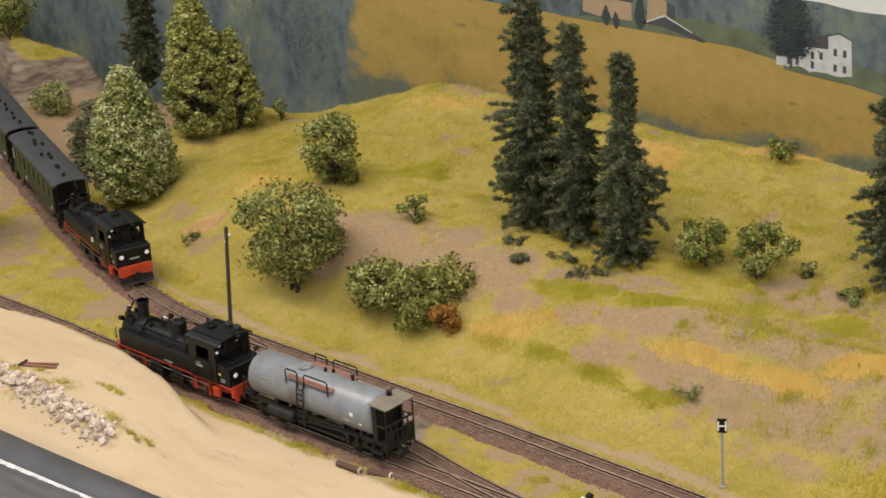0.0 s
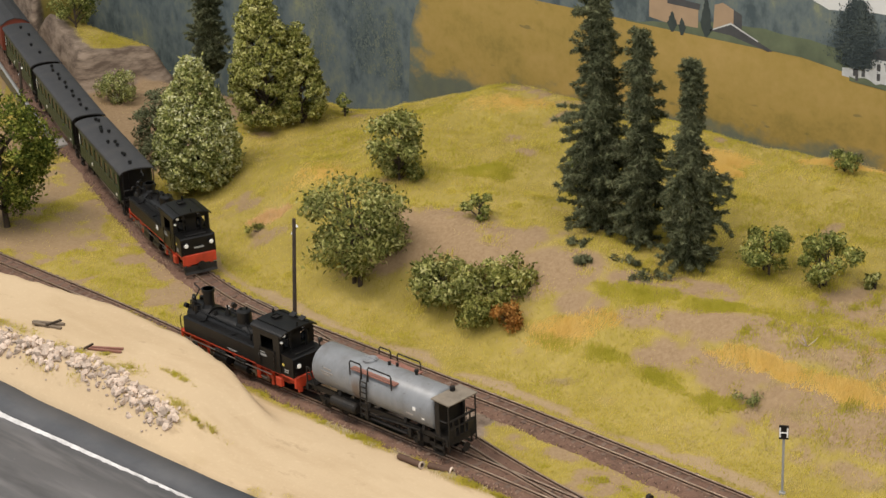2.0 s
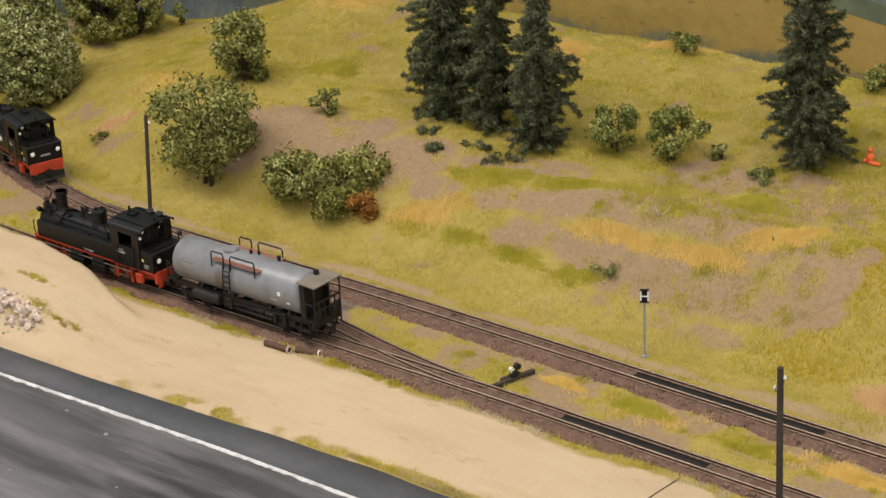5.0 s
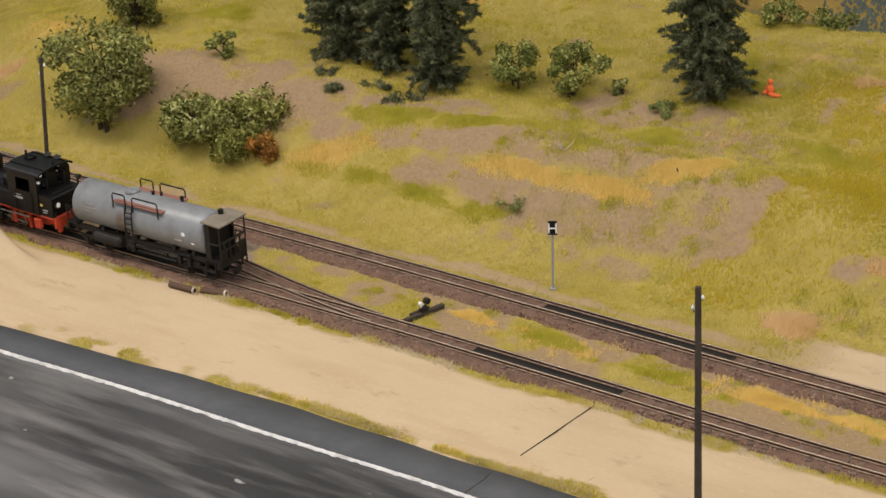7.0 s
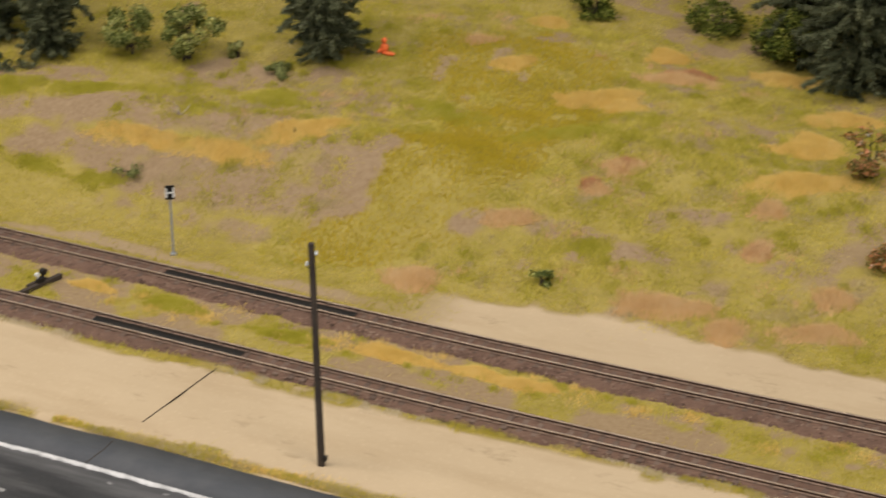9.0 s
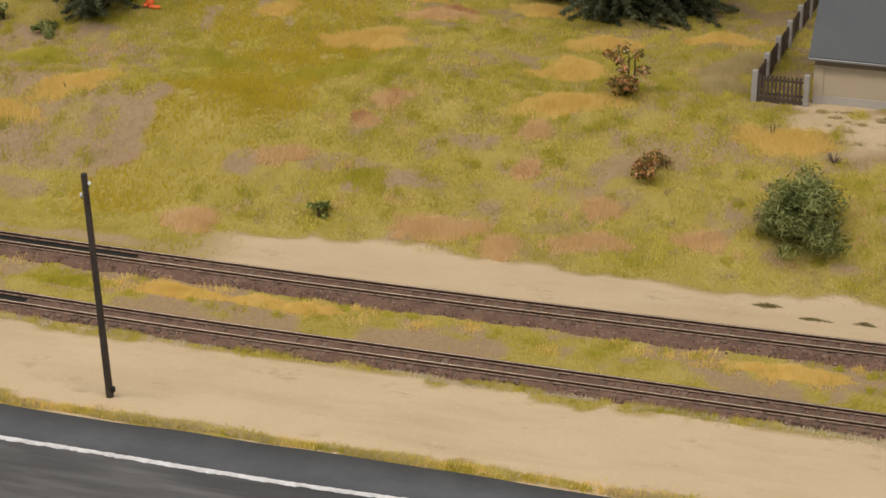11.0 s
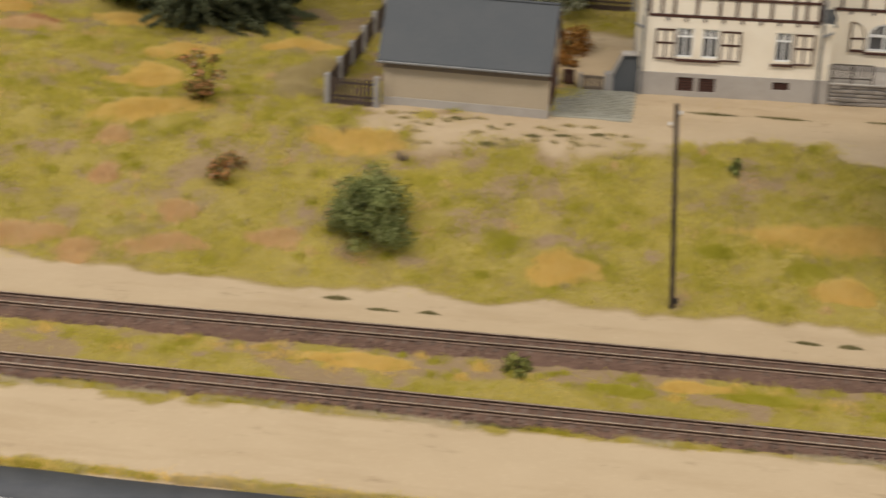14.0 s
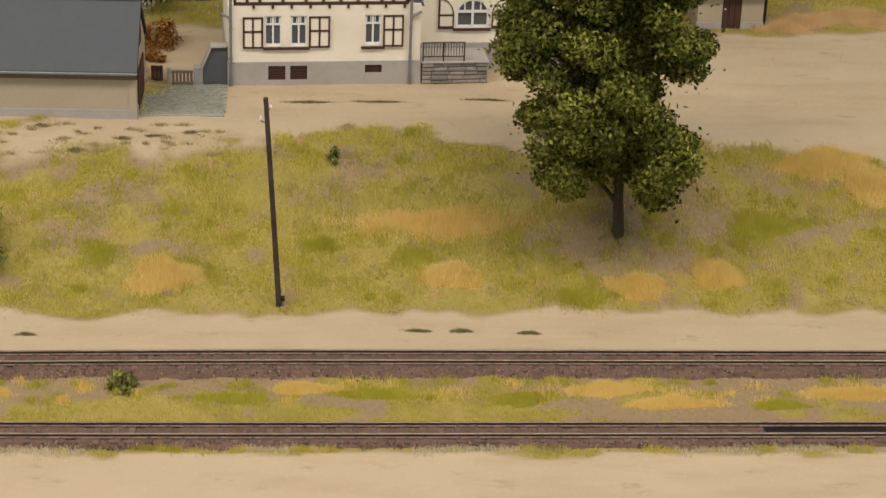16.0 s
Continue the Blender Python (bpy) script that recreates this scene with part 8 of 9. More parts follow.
OCHRE_YARD = [(0.090, 0.153, 0.044, 0.009, 0.03), (-0.034, 0.121, 0.015, 0.010, 0.0), (0.097, 0.121, 0.012, 0.006, 0.04), (0.181, 0.115, 0.013, 0.006, 0.0), (0.219, 0.122, 0.012, 0.007, 0.0), (0.284, 0.192, 0.027, 0.010, -0.14), (0.303, 0.178, 0.012, 0.010, 0.0)]
OCHRE_TRACK = [(0.155, 0.029, 0.017, 0.005, 0.0), (0.182, 0.018, 0.018, 0.005, 0.0), (0.258, 0.025, 0.017, 0.005, 0.0), (-0.115, 0.026, 0.024, 0.005, 0.0), (-0.392, 0.027, 0.022, 0.005, 0.0), (-0.354, 0.027, 0.016, 0.004, 0.0), (-0.33, 0.026, 0.014, 0.004, 0.0), (0.03, 0.030, 0.014, 0.004, 0.0), (-0.555, 0.030, 0.012, 0.004, 0.0)]
tufts(OCHRE_HILL + OCHRE_MEADOW, "ochre", 0.0056, "soft tuft of ochre dry grass", 501, 23)
tufts(OCHRE_YARD, "ochre", 0.0078, "tall soft tuft of ochre dry grass", 521, 26)
tufts(OCHRE_TRACK, "ochre", 0.0042, "soft tuft of ochre grass between the tracks", 531, 20)
tufts([(-0.935, 0.318, 0.036, 0.013, 0.26), (-0.978, 0.182, 0.028, 0.018, 0.16), (-0.762, 0.325, 0.030, 0.006, 0.2)], "ochre", 0.0022, "thin patch of ochre dry grass", 541, 5)
OLIVE = [(-0.693, 0.157, 0.029, 0.008, 0.12), (-0.646, 0.164, 0.020, 0.006, 0.25), (-0.542, 0.188, 0.012, 0.012, 0.5), (-0.722, 0.120, 0.016, 0.005, 0.10), (-0.688, 0.122, 0.018, 0.005, 0.10), (-0.650, 0.121, 0.020, 0.005, -0.04), (-0.608, 0.119, 0.020, 0.004, 0.09),
         (-0.451, 0.209, 0.030, 0.011, -0.19), (-0.384, 0.209, 0.026, 0.009, 0.44), (-0.342, 0.136, 0.012, 0.007, 0.12), (-0.064, 0.134, 0.012, 0.008, 0.0), (0.079, 0.131, 0.014, 0.006, 0.1), (0.155, 0.111, 0.015, 0.007, 0.0), (0.247, 0.155, 0.020, 0.012, 0.08), (0.035, 0.140, 0.010, 0.005, 0.0)]
tufts(OLIVE, "olive", 0.0034, "thick tuft of olive green grass", 551)
tufts([(0.118, 0.022, 0.016, 0.005, 0.0), (0.226, 0.017, 0.012, 0.004, 0.0), (0.062, 0.026, 0.016, 0.005, 0.0), (0.0, 0.022, 0.014, 0.004, 0.0), (-0.510, 0.029, 0.018, 0.006, 0.0), (-0.875, 0.231, 0.022, 0.010, 0.2), (-0.445, 0.024, 0.020, 0.005, 0.0)], "olive", 0.0034, "thick tuft of olive green grass", 571)
DRY = [(-0.344, 0.186, 0.010, 0.008, 0.29), (-0.351, 0.168, 0.007, 0.004, 0.15), (-0.348, 0.289, 0.020, 0.008, 0.17), (-0.419, 0.097, 0.014, 0.010, 0.25), (-0.297, 0.113, 0.026, 0.007, 0.20), (-0.264, 0.155, 0.007, 0.006, 0.0), (-0.264, 0.106, 0.011, 0.008, 0.2), (-0.386, 0.141, 0.013, 0.005, 0.33), (-0.224, 0.115, 0.018, 0.006, 0.20),
       (-0.172, 0.124, 0.012, 0.006, 0.10), (-0.223, 0.135, 0.010, 0.006, 0.14), (-0.267, 0.180, 0.010, 0.005, 0.16), (-0.992, 0.144, 0.018, 0.005, 0.2), (-0.465, 0.288, 0.010, 0.004, 0.2)]
tufts(DRY, "dry", 0.0068, "soft tuft of pinkish brown dry grass", 581, 10)
tufts([(-0.343, 0.189, 0.006, 0.007, 0.2), (-0.355, 0.171, 0.005, 0.004, 0.1), (-0.264, 0.155, 0.006, 0.005, 0.0), (-0.345, 0.296, 0.013, 0.008, 0.4)], "russet", 0.0060, "soft tuft of russet dry grass", 591, 10)
tufts([(-0.702, 0.099, 0.012, 0.004, 0.4), (-0.565, 0.124, 0.018, 0.005, 0.14), (-0.520, 0.208, 0.017, 0.005, 0.48), (-0.480, 0.127, 0.012, 0.004, 0.27), (-0.354, 0.163, 0.010, 0.007, 0.15), (-0.240, 0.123, 0.016, 0.005, 0.19)], "straw", 0.0020, "thin patch of pale straw grass", 601, 7)


def clumps(seed, n, x0, x1, y0, y1, leaf, length, label, spread=0.0026, each=90):
    """Many small loose clumps of grass strewn over a stretch of ground."""
    rng = np.random.RandomState(seed)
    x, y = rng.uniform(x0, x1, n * 3), rng.uniform(y0, y1, n * 3)
    d = y - track_y(x)
    ok = (zones(x, y)[1] < 0.5) & (swath(x, y) < 0.4) & (np.abs(d) > 0.015) & (np.abs(y - near_y(x)) > 0.012) & (rng.rand(n * 3) < 0.35 + 0.65 * ease((clean_noise(x, y, 0.04, seed) + 0.3) / 0.5))
    x, y = x[ok][:n], y[ok][:n]
    size = spread * rng.uniform(0.5, 1.5, len(x))
    m = len(x) * each
    i = np.repeat(np.arange(len(x)), each)
    ox, oy = rng.normal(0, 1, m) * size[i] * 1.25, rng.normal(0, 1, m) * size[i]
    px, py = x[i] + ox, y[i] + oy
    far = np.hypot(ox, oy) / size[i]
    v, f = blades(np.stack([px, py, land(px, py)], 1), length * np.clip(1.2 - 0.35 * far, 0.35, 1.2), 0.00022, rng, 0.6)
    tagged(mesh_np("grass_clumps", v, f, LEAF[leaf], normals=up_normals(len(f), rng, 0.3), front=(0, -1.0, 0.5)), label, "grass", kind="stuff")


clumps(601, 620, -0.62, 0.40, 0.105, 0.290, "olive", 0.0032, "small olive grass clumps on the slope", 0.0036, 170)
clumps(607, 420, -0.50, 0.40, 0.105, 0.330, "lime", 0.0034, "small yellow-green grass clumps on the slope", 0.0044, 220)
clumps(602, 650, -0.60, 0.40, 0.100, 0.330, "straw", 0.0024, "small pale straw clumps on the slope")
clumps(603, 260, -1.05, -0.40, 0.095, 0.345, "lime", 0.0030, "small yellow-green grass clumps on the hill", 0.0032, 160)
clumps(604, 150, -0.95, 0.42, 0.018, 0.040, "olive", 0.0030, "small olive clumps between the tracks", 0.0022)
clumps(605, 90, -0.60, 0.42, 0.018, 0.040, "ochre", 0.0034, "small ochre clumps between the tracks", 0.0026)
clumps(606, 120, -0.55, 0.40, 0.105, 0.330, "dry", 0.0036, "small pinkish dry clumps on the slope", 0.0030)

tufts([(-0.135, 0.085, 0.006, 0.0016, 0.0), (-0.113, 0.078, 0.006, 0.0016, 0.0), (-0.091, 0.079, 0.005, 0.0014, 0.0), (0.079, 0.083, 0.007, 0.0012, 0.0), (0.098, 0.083, 0.006, 0.0012, 0.0), (0.128, 0.081, 0.006, 0.0012, 0.0),
       (0.032, 0.251, 0.014, 0.0012, 0.0), (0.067, 0.253, 0.014, 0.0014, 0.0), (0.123, 0.257, 0.012, 0.0012, 0.0), (-0.058, 0.208, 0.005, 0.0016, 0.0), (-0.080, 0.200, 0.005, 0.0016, 0.0), (-0.099, 0.219, 0.004, 0.0014, 0.0), (-0.026, 0.214, 0.004, 0.0014, 0.0), (-0.044, 0.211, 0.005, 0.0014, 0.0)],
      "mossy", 0.0016, "thin trodden grey-olive grass streak on sand", 621)


def weeds(spots, leaf, length, per, label, seed):
    """Thin loose weeds scattered round the given places."""
    rng = np.random.RandomState(seed)
    pts = []
    for x, y, rx, ry in spots:
        n = int(per * rng.uniform(0.7, 1.3))
        px, py = x + rng.normal(0, rx * 0.5, n), y + rng.normal(0, ry * 0.5, n)
        ok = clean_noise(px, py, 0.0028, seed) > -0.15
        pts.append(np.stack([px, py, land(px, py)], 1)[ok])
    v, f = blades(np.concatenate(pts), length, 0.00017, rng, 0.75)
    tagged(mesh_np("weeds", v, f, LEAF[leaf], normals=up_normals(len(f), rng), front=(0, -1.0, 0.5)), label, "weeds", kind="stuff")


dot = random.Random(77)
SAND_DOTS = [(dot.uniform(-0.135, -0.010), dot.uniform(0.197, 0.221), dot.uniform(0.002, 0.0055), dot.uniform(0.0008, 0.0016)) for k in range(46)]
weeds(SAND_DOTS, "mossy", 0.0012, 90, "small dark olive weeds on the sand before the garage", 647)
weeds(SAND_DOTS, "straw", 0.0018, 190, "dry straw-coloured weeds on the sand before the garage", 648)
HEAP_EDGE = [(-0.927, -0.069, 0.010, 0.006), (-0.926, -0.075, 0.006, 0.005), (-0.937, -0.083, 0.008, 0.003), (-0.922, -0.083, 0.009, 0.003), (-0.897, -0.081, 0.007, 0.004), (-0.899, -0.058, 0.006, 0.003),
             (-0.874, -0.061, 0.010, 0.005), (-0.852, -0.082, 0.008, 0.003), (-0.831, -0.081, 0.009, 0.003), (-0.821, -0.078, 0.009, 0.004), (-0.821, -0.070, 0.010, 0.004), (-0.852, -0.050, 0.009, 0.0016),
             (-0.841, -0.052, 0.009, 0.0014), (-0.807, -0.070, 0.007, 0.0016), (-0.797, -0.067, 0.008, 0.0016), (-0.963, -0.068, 0.012, 0.005), (-0.985, -0.070, 0.012, 0.005), (-0.912, -0.066, 0.008, 0.004), (-0.887, -0.068, 0.008, 0.003)]
weeds(HEAP_EDGE, "olive", 0.0022, 420, "loose yellow-green weeds round the stone heap", 641)
weeds(HEAP_EDGE, "straw", 0.0018, 320, "dry straw-coloured weeds round the stone heap", 643)
weeds([(-0.819, -0.0135, 0.008, 0.003), (-0.798, -0.0145, 0.011, 0.003), (-0.772, -0.016, 0.008, 0.002), (-0.742, -0.018, 0.012, 0.002)], "olive", 0.0026, 420, "yellow-green weeds at the foot of the sand beside the track", 645)

tufts([(0.318, 0.385, 0.022, 0.008, 0.0), (0.345, 0.395, 0.018, 0.008, 0.0), (0.300, 0.372, 0.014, 0.006, 0.0), (0.365, 0.380, 0.018, 0.006, 0.0)], "dry", 0.0070, "tall soft brown grass beside the shed", 651)

tufts([(-0.187, 0.252, 0.013, 0.012, 0.3), (-0.184, 0.236, 0.011, 0.008, 0.2), (-0.176, 0.268, 0.010, 0.010, 0.5)], "straw", 0.0085, "tall fluffy olive-brown dry grass beside the garden fence", 661, 6)

# ---- poles, signs, levers and litter ----
def telegraph_pole(x, y, h, lean_x, lean_y, label, side=1, r=0.00115):
    z = float(land(x, y)) - 0.002
    t = thing("telegraph_pole", label, "pole", "telegraph poles", Matrix.Translation((x, y, z)))
    bm = B()
    tube(bm, [(0, 0, 0), (lean_x * 0.5, lean_y * 0.5, h * 0.5), (lean_x, lean_y, h)], [r * 1.15, r, r * 0.9], 12)
    pole = part("mast", bm, "pole", t)
    for k, (dz, s) in enumerate(((0.0045, 1), (0.010, -1))):
        bm = B()
        bx, bz = lean_x + s * 0.0011, h - dz
        tube(bm, [(bx - s * 0.0006, lean_y, bz - 0.001), (bx + s * 0.0007, lean_y, bz - 0.001), (bx + s * 0.0010, lean_y, bz + 0.0002)], 0.00022, 6)
        br = part("bracket", bm, "soot", pole)
        bm = B()
        tube(bm, [(bx + s * 0.0010, lean_y, bz), (bx + s * 0.0010, lean_y, bz + 0.0006), (bx + s * 0.0010, lean_y, bz + 0.0016)], [0.0006, 0.0007, 0.0003], 10)
        part("insulator", bm, "china", br, "white insulator")
    bm = B()
    box(bm, 0.0008, 0.0024, -0.0010, 0.0010, 0.0045, 0.0068, 0.0002)
    part("base_clamp", bm, "soot", t)


telegraph_pole(-0.8335, 0.0235, 0.0905, 0.003, 0.004, "dark wooden telegraph pole between the two tracks")
telegraph_pole(-0.3815, -0.0680, 0.1010, -0.003, 0.002, "dark wooden telegraph pole on the sand beside the road", r=0.0014)
telegraph_pole(0.0180, 0.1045, 0.1010, -0.006, 0.001, "slightly leaning dark telegraph pole at the foot of the slope")
telegraph_pole(-1.258, 0.140, 0.095, 0.008, 0.0, "dark telegraph pole beside the curve")


def bridge_edge():
    """Side girder and stone abutment of the small bridge on the curve."""
    t = thing("railway_bridge", "short grey girder bridge with brown stone abutment, on the curve", "bridge")
    xs = np.linspace(-1.262, -1.50, 14)
    p = far_line(xs)
    q = far_line(xs + 1e-3) - far_line(xs - 1e-3)
    tan = q / np.hypot(*q.T)[:, None]
    mesh_np("girder", *bar_along(p, tan, -0.0150, [(-0.0010, -0.0085), (-0.0010, 0.0010), (-0.0016, 0.0010), (-0.0016, 0.0020), (0.0012, 0.0020), (0.0012, 0.0010), (0.0006, 0.0010), (0.0006, -0.0085)]), "post_grey", t, "dull grey side girder")
    a = math.degrees(math.atan2(tan[0][1], tan[0][0]))
    m = pose(p[0][0] + 0.006, p[0][1] - 0.0155, 0, 0, 0, a)
    bm = B()
    box(bm, -0.008, 0.008, -0.0035, 0.0035, -0.026, 0.0008, 0, m)
    part("abutment", bm, "oldwood", t, "brown weathered abutment")
    bm = B()
    box(bm, -0.009, 0.009, -0.0042, 0.0042, 0.0008, 0.0024, 0, m)
    part("cap_stone", bm, "concrete", t, "pale cap stone")


bridge_edge()


def halt_sign(x, y):
    z = float(land(x, y)) - 0.001
    t = thing("halt_sign", "black railway board with white letter on a grey post", "sign", m=Matrix.Translation((x, y, z)) @ pose(0, 0, 0, 0, 0, 32))
    bm = B()
    box(bm, -0.0006, 0.0006, -0.0005, 0.0005, 0, 0.0340)
    box(bm, -0.0016, 0.0016, -0.0014, 0.0014, 0, 0.0022, 0.0003)
    part("post", bm, "post_grey", t, "grey post")
    bm = B()
    box(bm, -0.0023, 0.0023, -0.0011, -0.0004, 0.0315, 0.0388)
    board = part("board", bm, "black", t, "black board")
    cu = bpy.data.curves.new("letter", "FONT")
    cu.body, cu.size, cu.align_x, cu.extrude = "H", 0.0075, "CENTER", 0.0001
    ob = new("letter", cu)
    cu.materials.append(MAT["white"])
    ob.parent = board
    ob.matrix_basis = pose(0, -0.0013, 0.0326, 90, 0, 0)


halt_sign(-0.5385, 0.0765)


def point_lever(x, y, ang):
    t = thing("point_lever", "dark hand lever for the points, with round weight", "point lever", "point levers", pose(x, y, 0.0012, 0, 0, ang))
    bm = B()
    box(bm, -0.0125, 0.0125, -0.0012, 0.0012, -0.001, 0.0014, 0.0002)
    box(bm, -0.006, 0.006, 0.0022, 0.0040, -0.001, 0.0012, 0.0002)
    part("base_timber", bm, "pole", t)
    bm = B()
    box(bm, -0.0022, 0.0022, -0.0012, 0.0012, 0.0014, 0.0040, 0.0003)
    tube(bm, [(0, 0, 0.003), (0.0022, 0, 0.0062)], 0.0005, 6)
    lv = part("lever_arm", bm, "soot", t)
    bm = B()
    tube(bm, [(0.0020, -0.0011, 0.0064), (0.0020, 0.0011, 0.0064)], 0.0017, 12)
    part("weight", bm, "soot", lv)
    bm = B()
    tube(bm, [(-0.0018, -0.0007, 0.0060), (-0.0018, 0.0007, 0.0060)], 0.0011, 10)
    tube(bm, [(-0.0018, 0, 0.003), (-0.0018, 0, 0.0052)], 0.0004, 6)
    part("signal_disc", bm, "china", lv, "small white disc")


point_lever(-0.578, 0.020, 75)
point_lever(-0.912, 0.044, 75)


def steel_pipe(x0, y0, x1, y1, r=0.0017):
    a = math.degrees(math.atan2(y1 - y0, x1 - x0))
    L = math.hypot(x1 - x0, y1 - y0)
    t = thing("steel_pipe", "short brown steel pipe with pale flange, lying on sand", "pipe", "loose pipes", Matrix.Translation((x0, y0, float(land((x0 + x1) / 2, (y0 + y1) / 2)) + r * 0.9)) @ pose(0, 0, 0, 0, 0, a))
    bm = B()
    n = 14
    for ra, rb, x in ((r, r * 0.72, 0), ):
        ring = lambda rr, xx: [bm.verts.new((xx, rr * math.cos(2 * math.pi * k / n), rr * math.sin(2 * math.pi * k / n))) for k in range(n)]
        o0, o1, i1, i0 = ring(ra, 0), ring(ra, L), ring(rb, L), ring(rb, 0)
        for p, q in ((o0, o1), (o1, i1), (i1, i0), (i0, o0)):
            for k in range(n):
                bm.faces.new((p[k], p[(k + 1) % n], q[(k + 1) % n], q[k]))
    body = part("pipe_body", bm, "pipe", t)
    bm = B()
    for k in range(n):
        a0, a1 = 2 * math.pi * k / n, 2 * math.pi * (k + 1) / n
        vs = [bm.verts.new((xx, rr * math.cos(a), rr * math.sin(a))) for xx in (L - 0.0006, L + 0.0002) for rr in (r * 0.72, r * 1.22) for a in (a0, a1)]
        for f in ((0, 1, 3, 2), (4, 6, 7, 5), (2, 3, 7, 6), (0, 4, 5, 1)):
            bm.faces.new([vs[i] for i in f])
    part("flange", bm, "rubble", body, "pale flange")


steel_pipe(-0.7085, -0.0185, -0.6925, -0.0180)
steel_pipe(-0.6905, -0.0150, -0.6770, -0.0120)


def planks(cx, cy, ang, spec, label):
    t = thing("timber_scraps", label, "wood", "scrap timber", Matrix.Translation((cx, cy, float(land(cx, cy)) + 0.0006)) @ pose(0, 0, 0, 0, 0, ang))
    for L, w, dx, dy, a, dz, mat in spec:
        bm = B()
        box(bm, -L / 2, L / 2, -w / 2, w / 2, 0, 0.0010, 0, pose(dx, dy, dz, 0, 0, a))
        part("plank", bm, mat, t)


planks(-0.957, -0.056, 25, [(0.020, 0.0022, 0, 0.002, 3, 0, "oldwood"), (0.020, 0.0020, 0.001, -0.0015, -8, 0, "oldwood"), (0.010, 0.0015, 0.004, 0.001, 60, 0.0010, "bark")], "pile of grey scrap planks on the sand")
planks(-0.905, -0.055, 30, [(0.022, 0.0014, 0, 0.0016, 2, 0, "plank_red"), (0.021, 0.0014, 0.001, -0.0014, -4, 0, "plank_red"), (0.007, 0.0012, -0.009, 0, 70, 0.0010, "bark")], "red-brown timber strips on the sand")


def rubble_heap():
    t = thing("rubble_heap", "long heap of pale broken stone beside the road", "stone heap")
    rng = random.Random(11)
    shapes = []
    for k in range(8):
        bm = B()
        bmesh.ops.create_icosphere(bm, subdivisions=1, radius=0.0022)
        for v in bm.verts:
            v.co *= rng.uniform(0.6, 1.25)
            v.co.z *= 0.75
        me = bpy.data.meshes.new("rubble_stone")
        bm.to_mesh(me)
        bm.free()
        me.materials.append(MAT["rubble"])
        shapes.append(me)
    placed = 0
    while placed < 295:
        x = rng.uniform(-0.99, -0.815)
        c = -0.0765 + 0.003 * math.sin(x * 40)
        y = c + rng.gauss(0, 0.0036) + 0.10 * (x + 0.9) * 0.1
        heap = max(0, 1 - abs(y - c) / 0.009)
        if heap <= 0:
            continue
        placed += 1
        ob = new("rubble_stone", rng.choice(shapes))
        ob.parent = t
        s = rng.uniform(0.6, 1.45)
        ob.matrix_basis = Matrix.LocRotScale((x, y, float(land(x, y)) + 0.0002 + 0.0022 * heap * rng.random()), Euler((rng.random() * 6, rng.random() * 6, rng.random() * 6)), (s, s, s))

    grng = np.random.RandomState(12)
    n = 500
    gx = grng.uniform(-0.99, -0.815, n)
    gy = -0.0765 + 0.003 * np.sin(gx * 40) + grng.normal(0, 0.0036, n)
    c = np.stack([gx, gy, land(gx, gy) + 0.0003], 1)
    oct_v = np.array([(1, 0, 0), (0, 1, 0), (-1, 0, 0), (0, -1, 0), (0, 0, 0.8), (0, 0, -0.8)])
    oct_f = np.array([(0, 1, 4), (1, 2, 4), (2, 3, 4), (3, 0, 4), (1, 0, 5), (2, 1, 5), (3, 2, 5), (0, 3, 5)])
    gv = c[:, None] + oct_v[None] * grng.uniform(0.0004, 0.0014, (n, 1, 1)) * grng.uniform(0.6, 1.3, (n, 6, 1))
    mesh_np("stone_grit", gv.reshape(-1, 3), (oct_f[None] + 6 * np.arange(n)[:, None, None]).reshape(-1, 3), "rubble", t)


rubble_heap()

bm = B()
for a, b in (((-0.461, -0.0140), (-0.4662, -0.0690)), ((-0.4705, -0.0860), (-0.4700, -0.0925)), ((-0.4700, -0.0925), (-0.4712, -0.1050))):
    extrude(bm, [(a[0] - 0.00014, a[1]), (a[0] + 0.00014, a[1]), (b[0] + 0.00014, b[1]), (b[0] - 0.00014, b[1])], -0.001, 0.0006 if a[1] > -0.08 else -0.0006, 2)
tagged(part("board_joint", bm, "bark"), "thin dark joint across the sand between two layout boards", "joint", kind="structure")


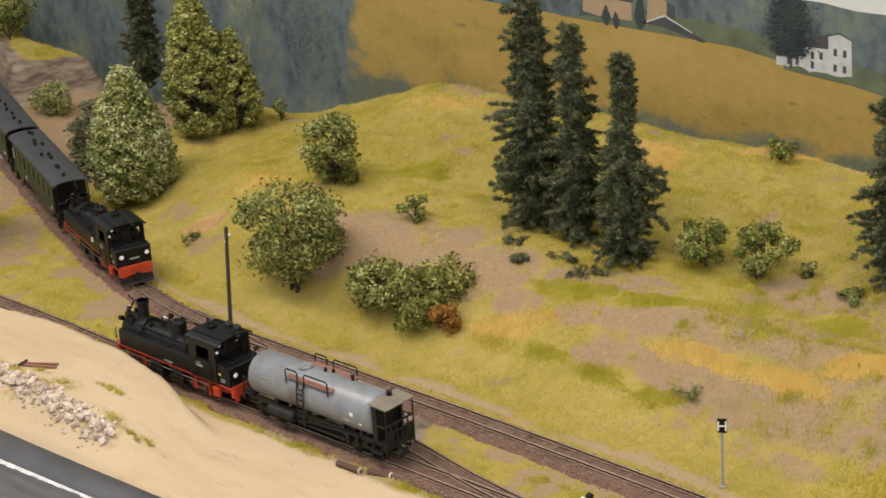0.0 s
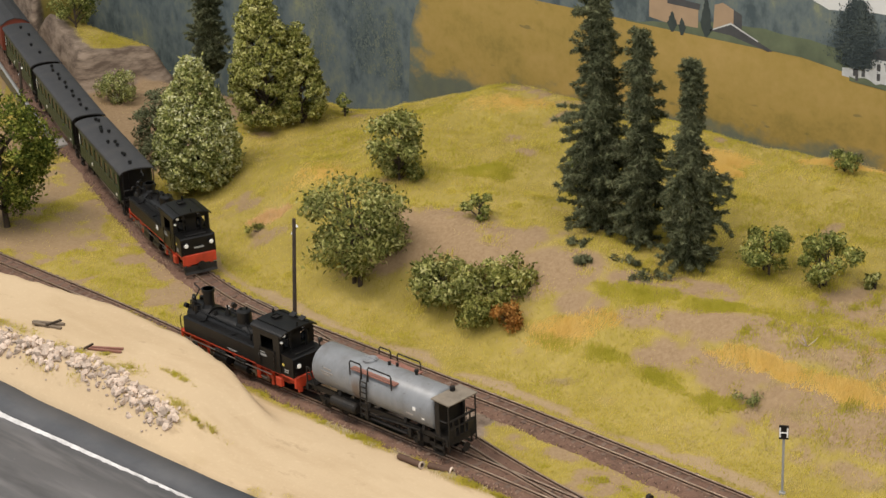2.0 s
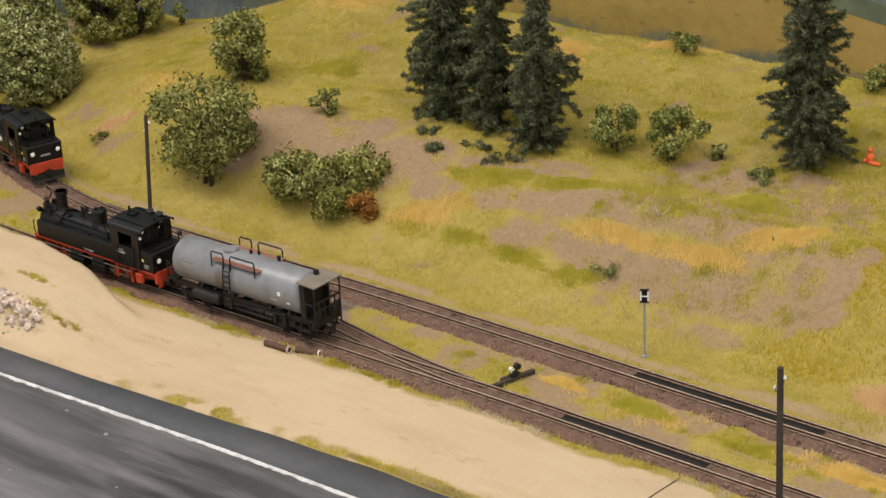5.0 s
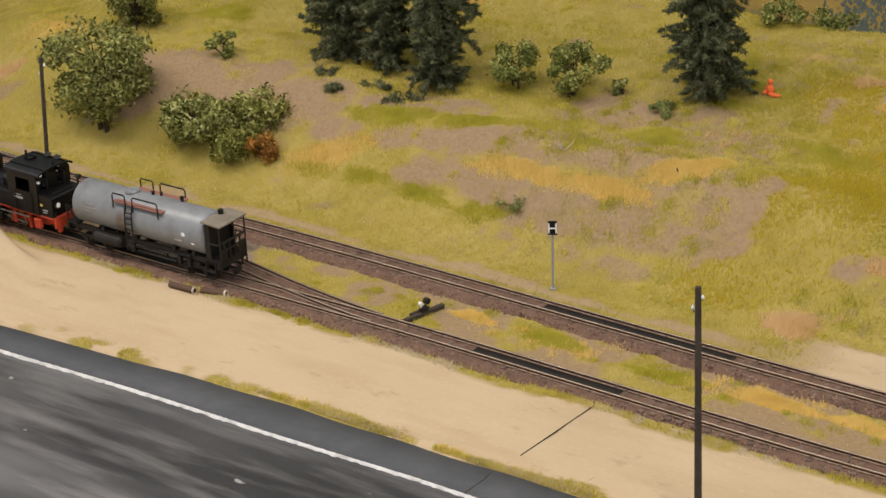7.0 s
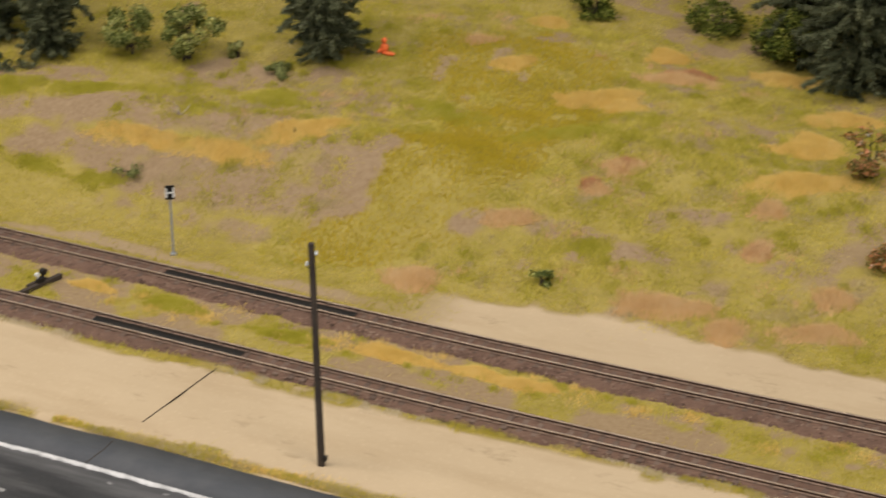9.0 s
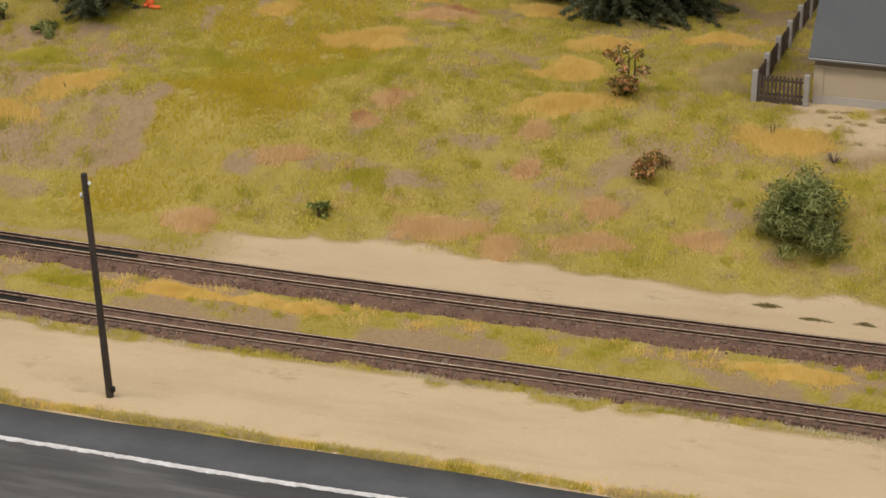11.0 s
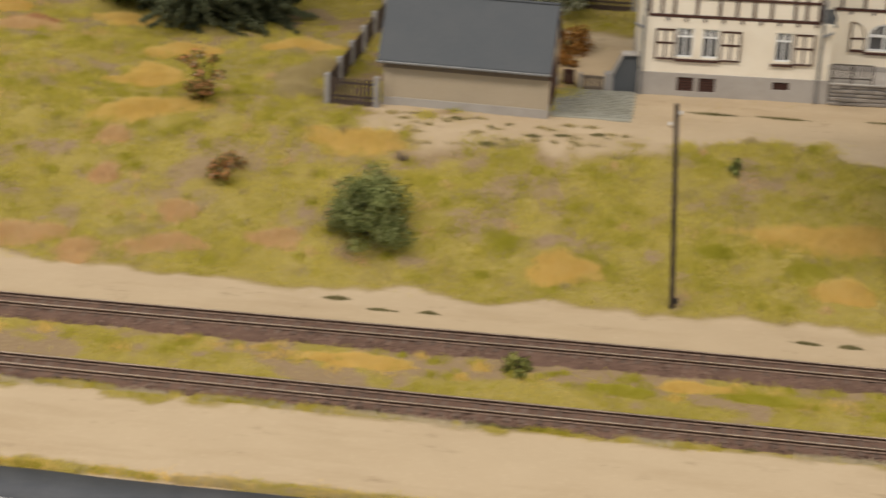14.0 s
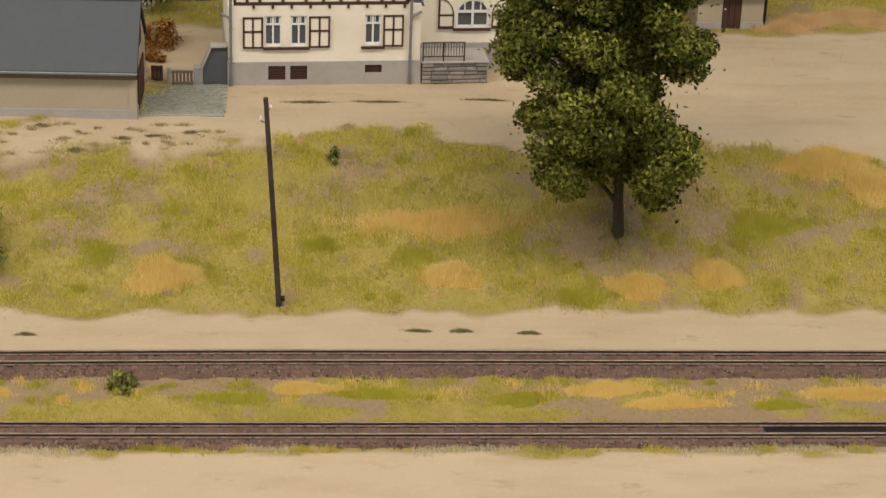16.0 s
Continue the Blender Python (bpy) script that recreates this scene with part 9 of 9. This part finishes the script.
def figurine(x, y):
    bm = B()
    def blob(cx, cy, cz, rx, ry, rz):
        bmesh.ops.create_icosphere(bm, subdivisions=2, radius=1.0, matrix=Matrix.Translation((cx, cy, cz)) @ Matrix.Diagonal((rx, ry, rz, 1)))
    blob(-0.0008, 0, 0.0028, 0.0019, 0.0016, 0.0024)
    blob(-0.0007, -0.0002, 0.0062, 0.0012, 0.0012, 0.0013)
    blob(0.0018, -0.0014, 0.0011, 0.0032, 0.0013, 0.0009)
    blob(-0.0022, -0.0016, 0.0018, 0.0009, 0.0018, 0.0009)
    ob = part("plain_figurine", bm, "orange", None, "", 1.0, True)
    ob.matrix_basis = Matrix.Translation((x, y, float(land(x, y)) - 0.0004)) @ Matrix.Scale(1.3, 4)
    tagged(ob, "small plain orange figurine sitting on the meadow", "figurine")


figurine(-0.506, 0.253)


def twigs(x, y, label, n, seed, mat, L=0.008):
    t = thing("dry_twig", label, "twig", "dry twigs", Matrix.Translation((x, y, float(land(x, y)) - 0.0003)))
    rng = random.Random(seed)
    bm = B()
    for k in range(n):
        a, q = rng.random() * 6.28, rng.uniform(0.2, 0.8)
        p = (L * q * math.cos(a), L * q * math.sin(a), L * math.sqrt(1 - q * q) * 0.9)
        tube(bm, [(0, 0, 0), (p[0] * 0.6, p[1] * 0.6, p[2] * 0.5), p], [0.0004, 0.0003, 0.00015], 5)
    part("stems", bm, mat, t)


twigs(-0.579, 0.155, "pale dry twig standing in bare earth", 4, 1, "rubble")
twigs(-0.121, 0.188, "brown root stump in the grass", 14, 2, "oldwood", 0.006)
twigs(-0.512, 0.158, "small dark twig in the grass", 3, 3, "bark", 0.004)
twigs(-0.152, 0.198, "thin dark stalk in front of the garage", 2, 4, "bark", 0.008)

# ---- sleepers, piece by piece ----
lay_sleepers(track_near, near_line, -1.29, 0.54, 51)
lay_sleepers(track_far, far_line, -1.50, 0.54, 52, 0.0069)
lay_sleepers(track_branch, branch_line, 0.05, 0.62, 53)

# ---- paving stones ----
rng = random.Random(5)
stones = []
for k in range(5):
    bm = B()
    w, d = 0.0019 + 0.0003 * rng.random(), 0.0013 + 0.0002 * rng.random()
    box(bm, -w / 2, w / 2, -d / 2, d / 2, -0.0006, 0.0005, 0.00015)
    me = bpy.data.meshes.new("paving_stone")
    bm.to_mesh(me)
    bm.free()
    me.materials.append(MAT["cobble"])
    stones.append(me)
for i in range(17):
    for j in range(17):
        ob = new("paving_stone", rng.choice(stones))
        ob.parent = paving
        x = -0.0502 + 0.00238 * i + (0.0012 if j % 2 else 0)
        y = 0.2330 + 0.00235 * j + 0.068 * (x + 0.05)
        ob.matrix_basis = pose(x, y, 0.0424 + rng.uniform(-0.0001, 0.0002), 0, 0, rng.gauss(0, 3))
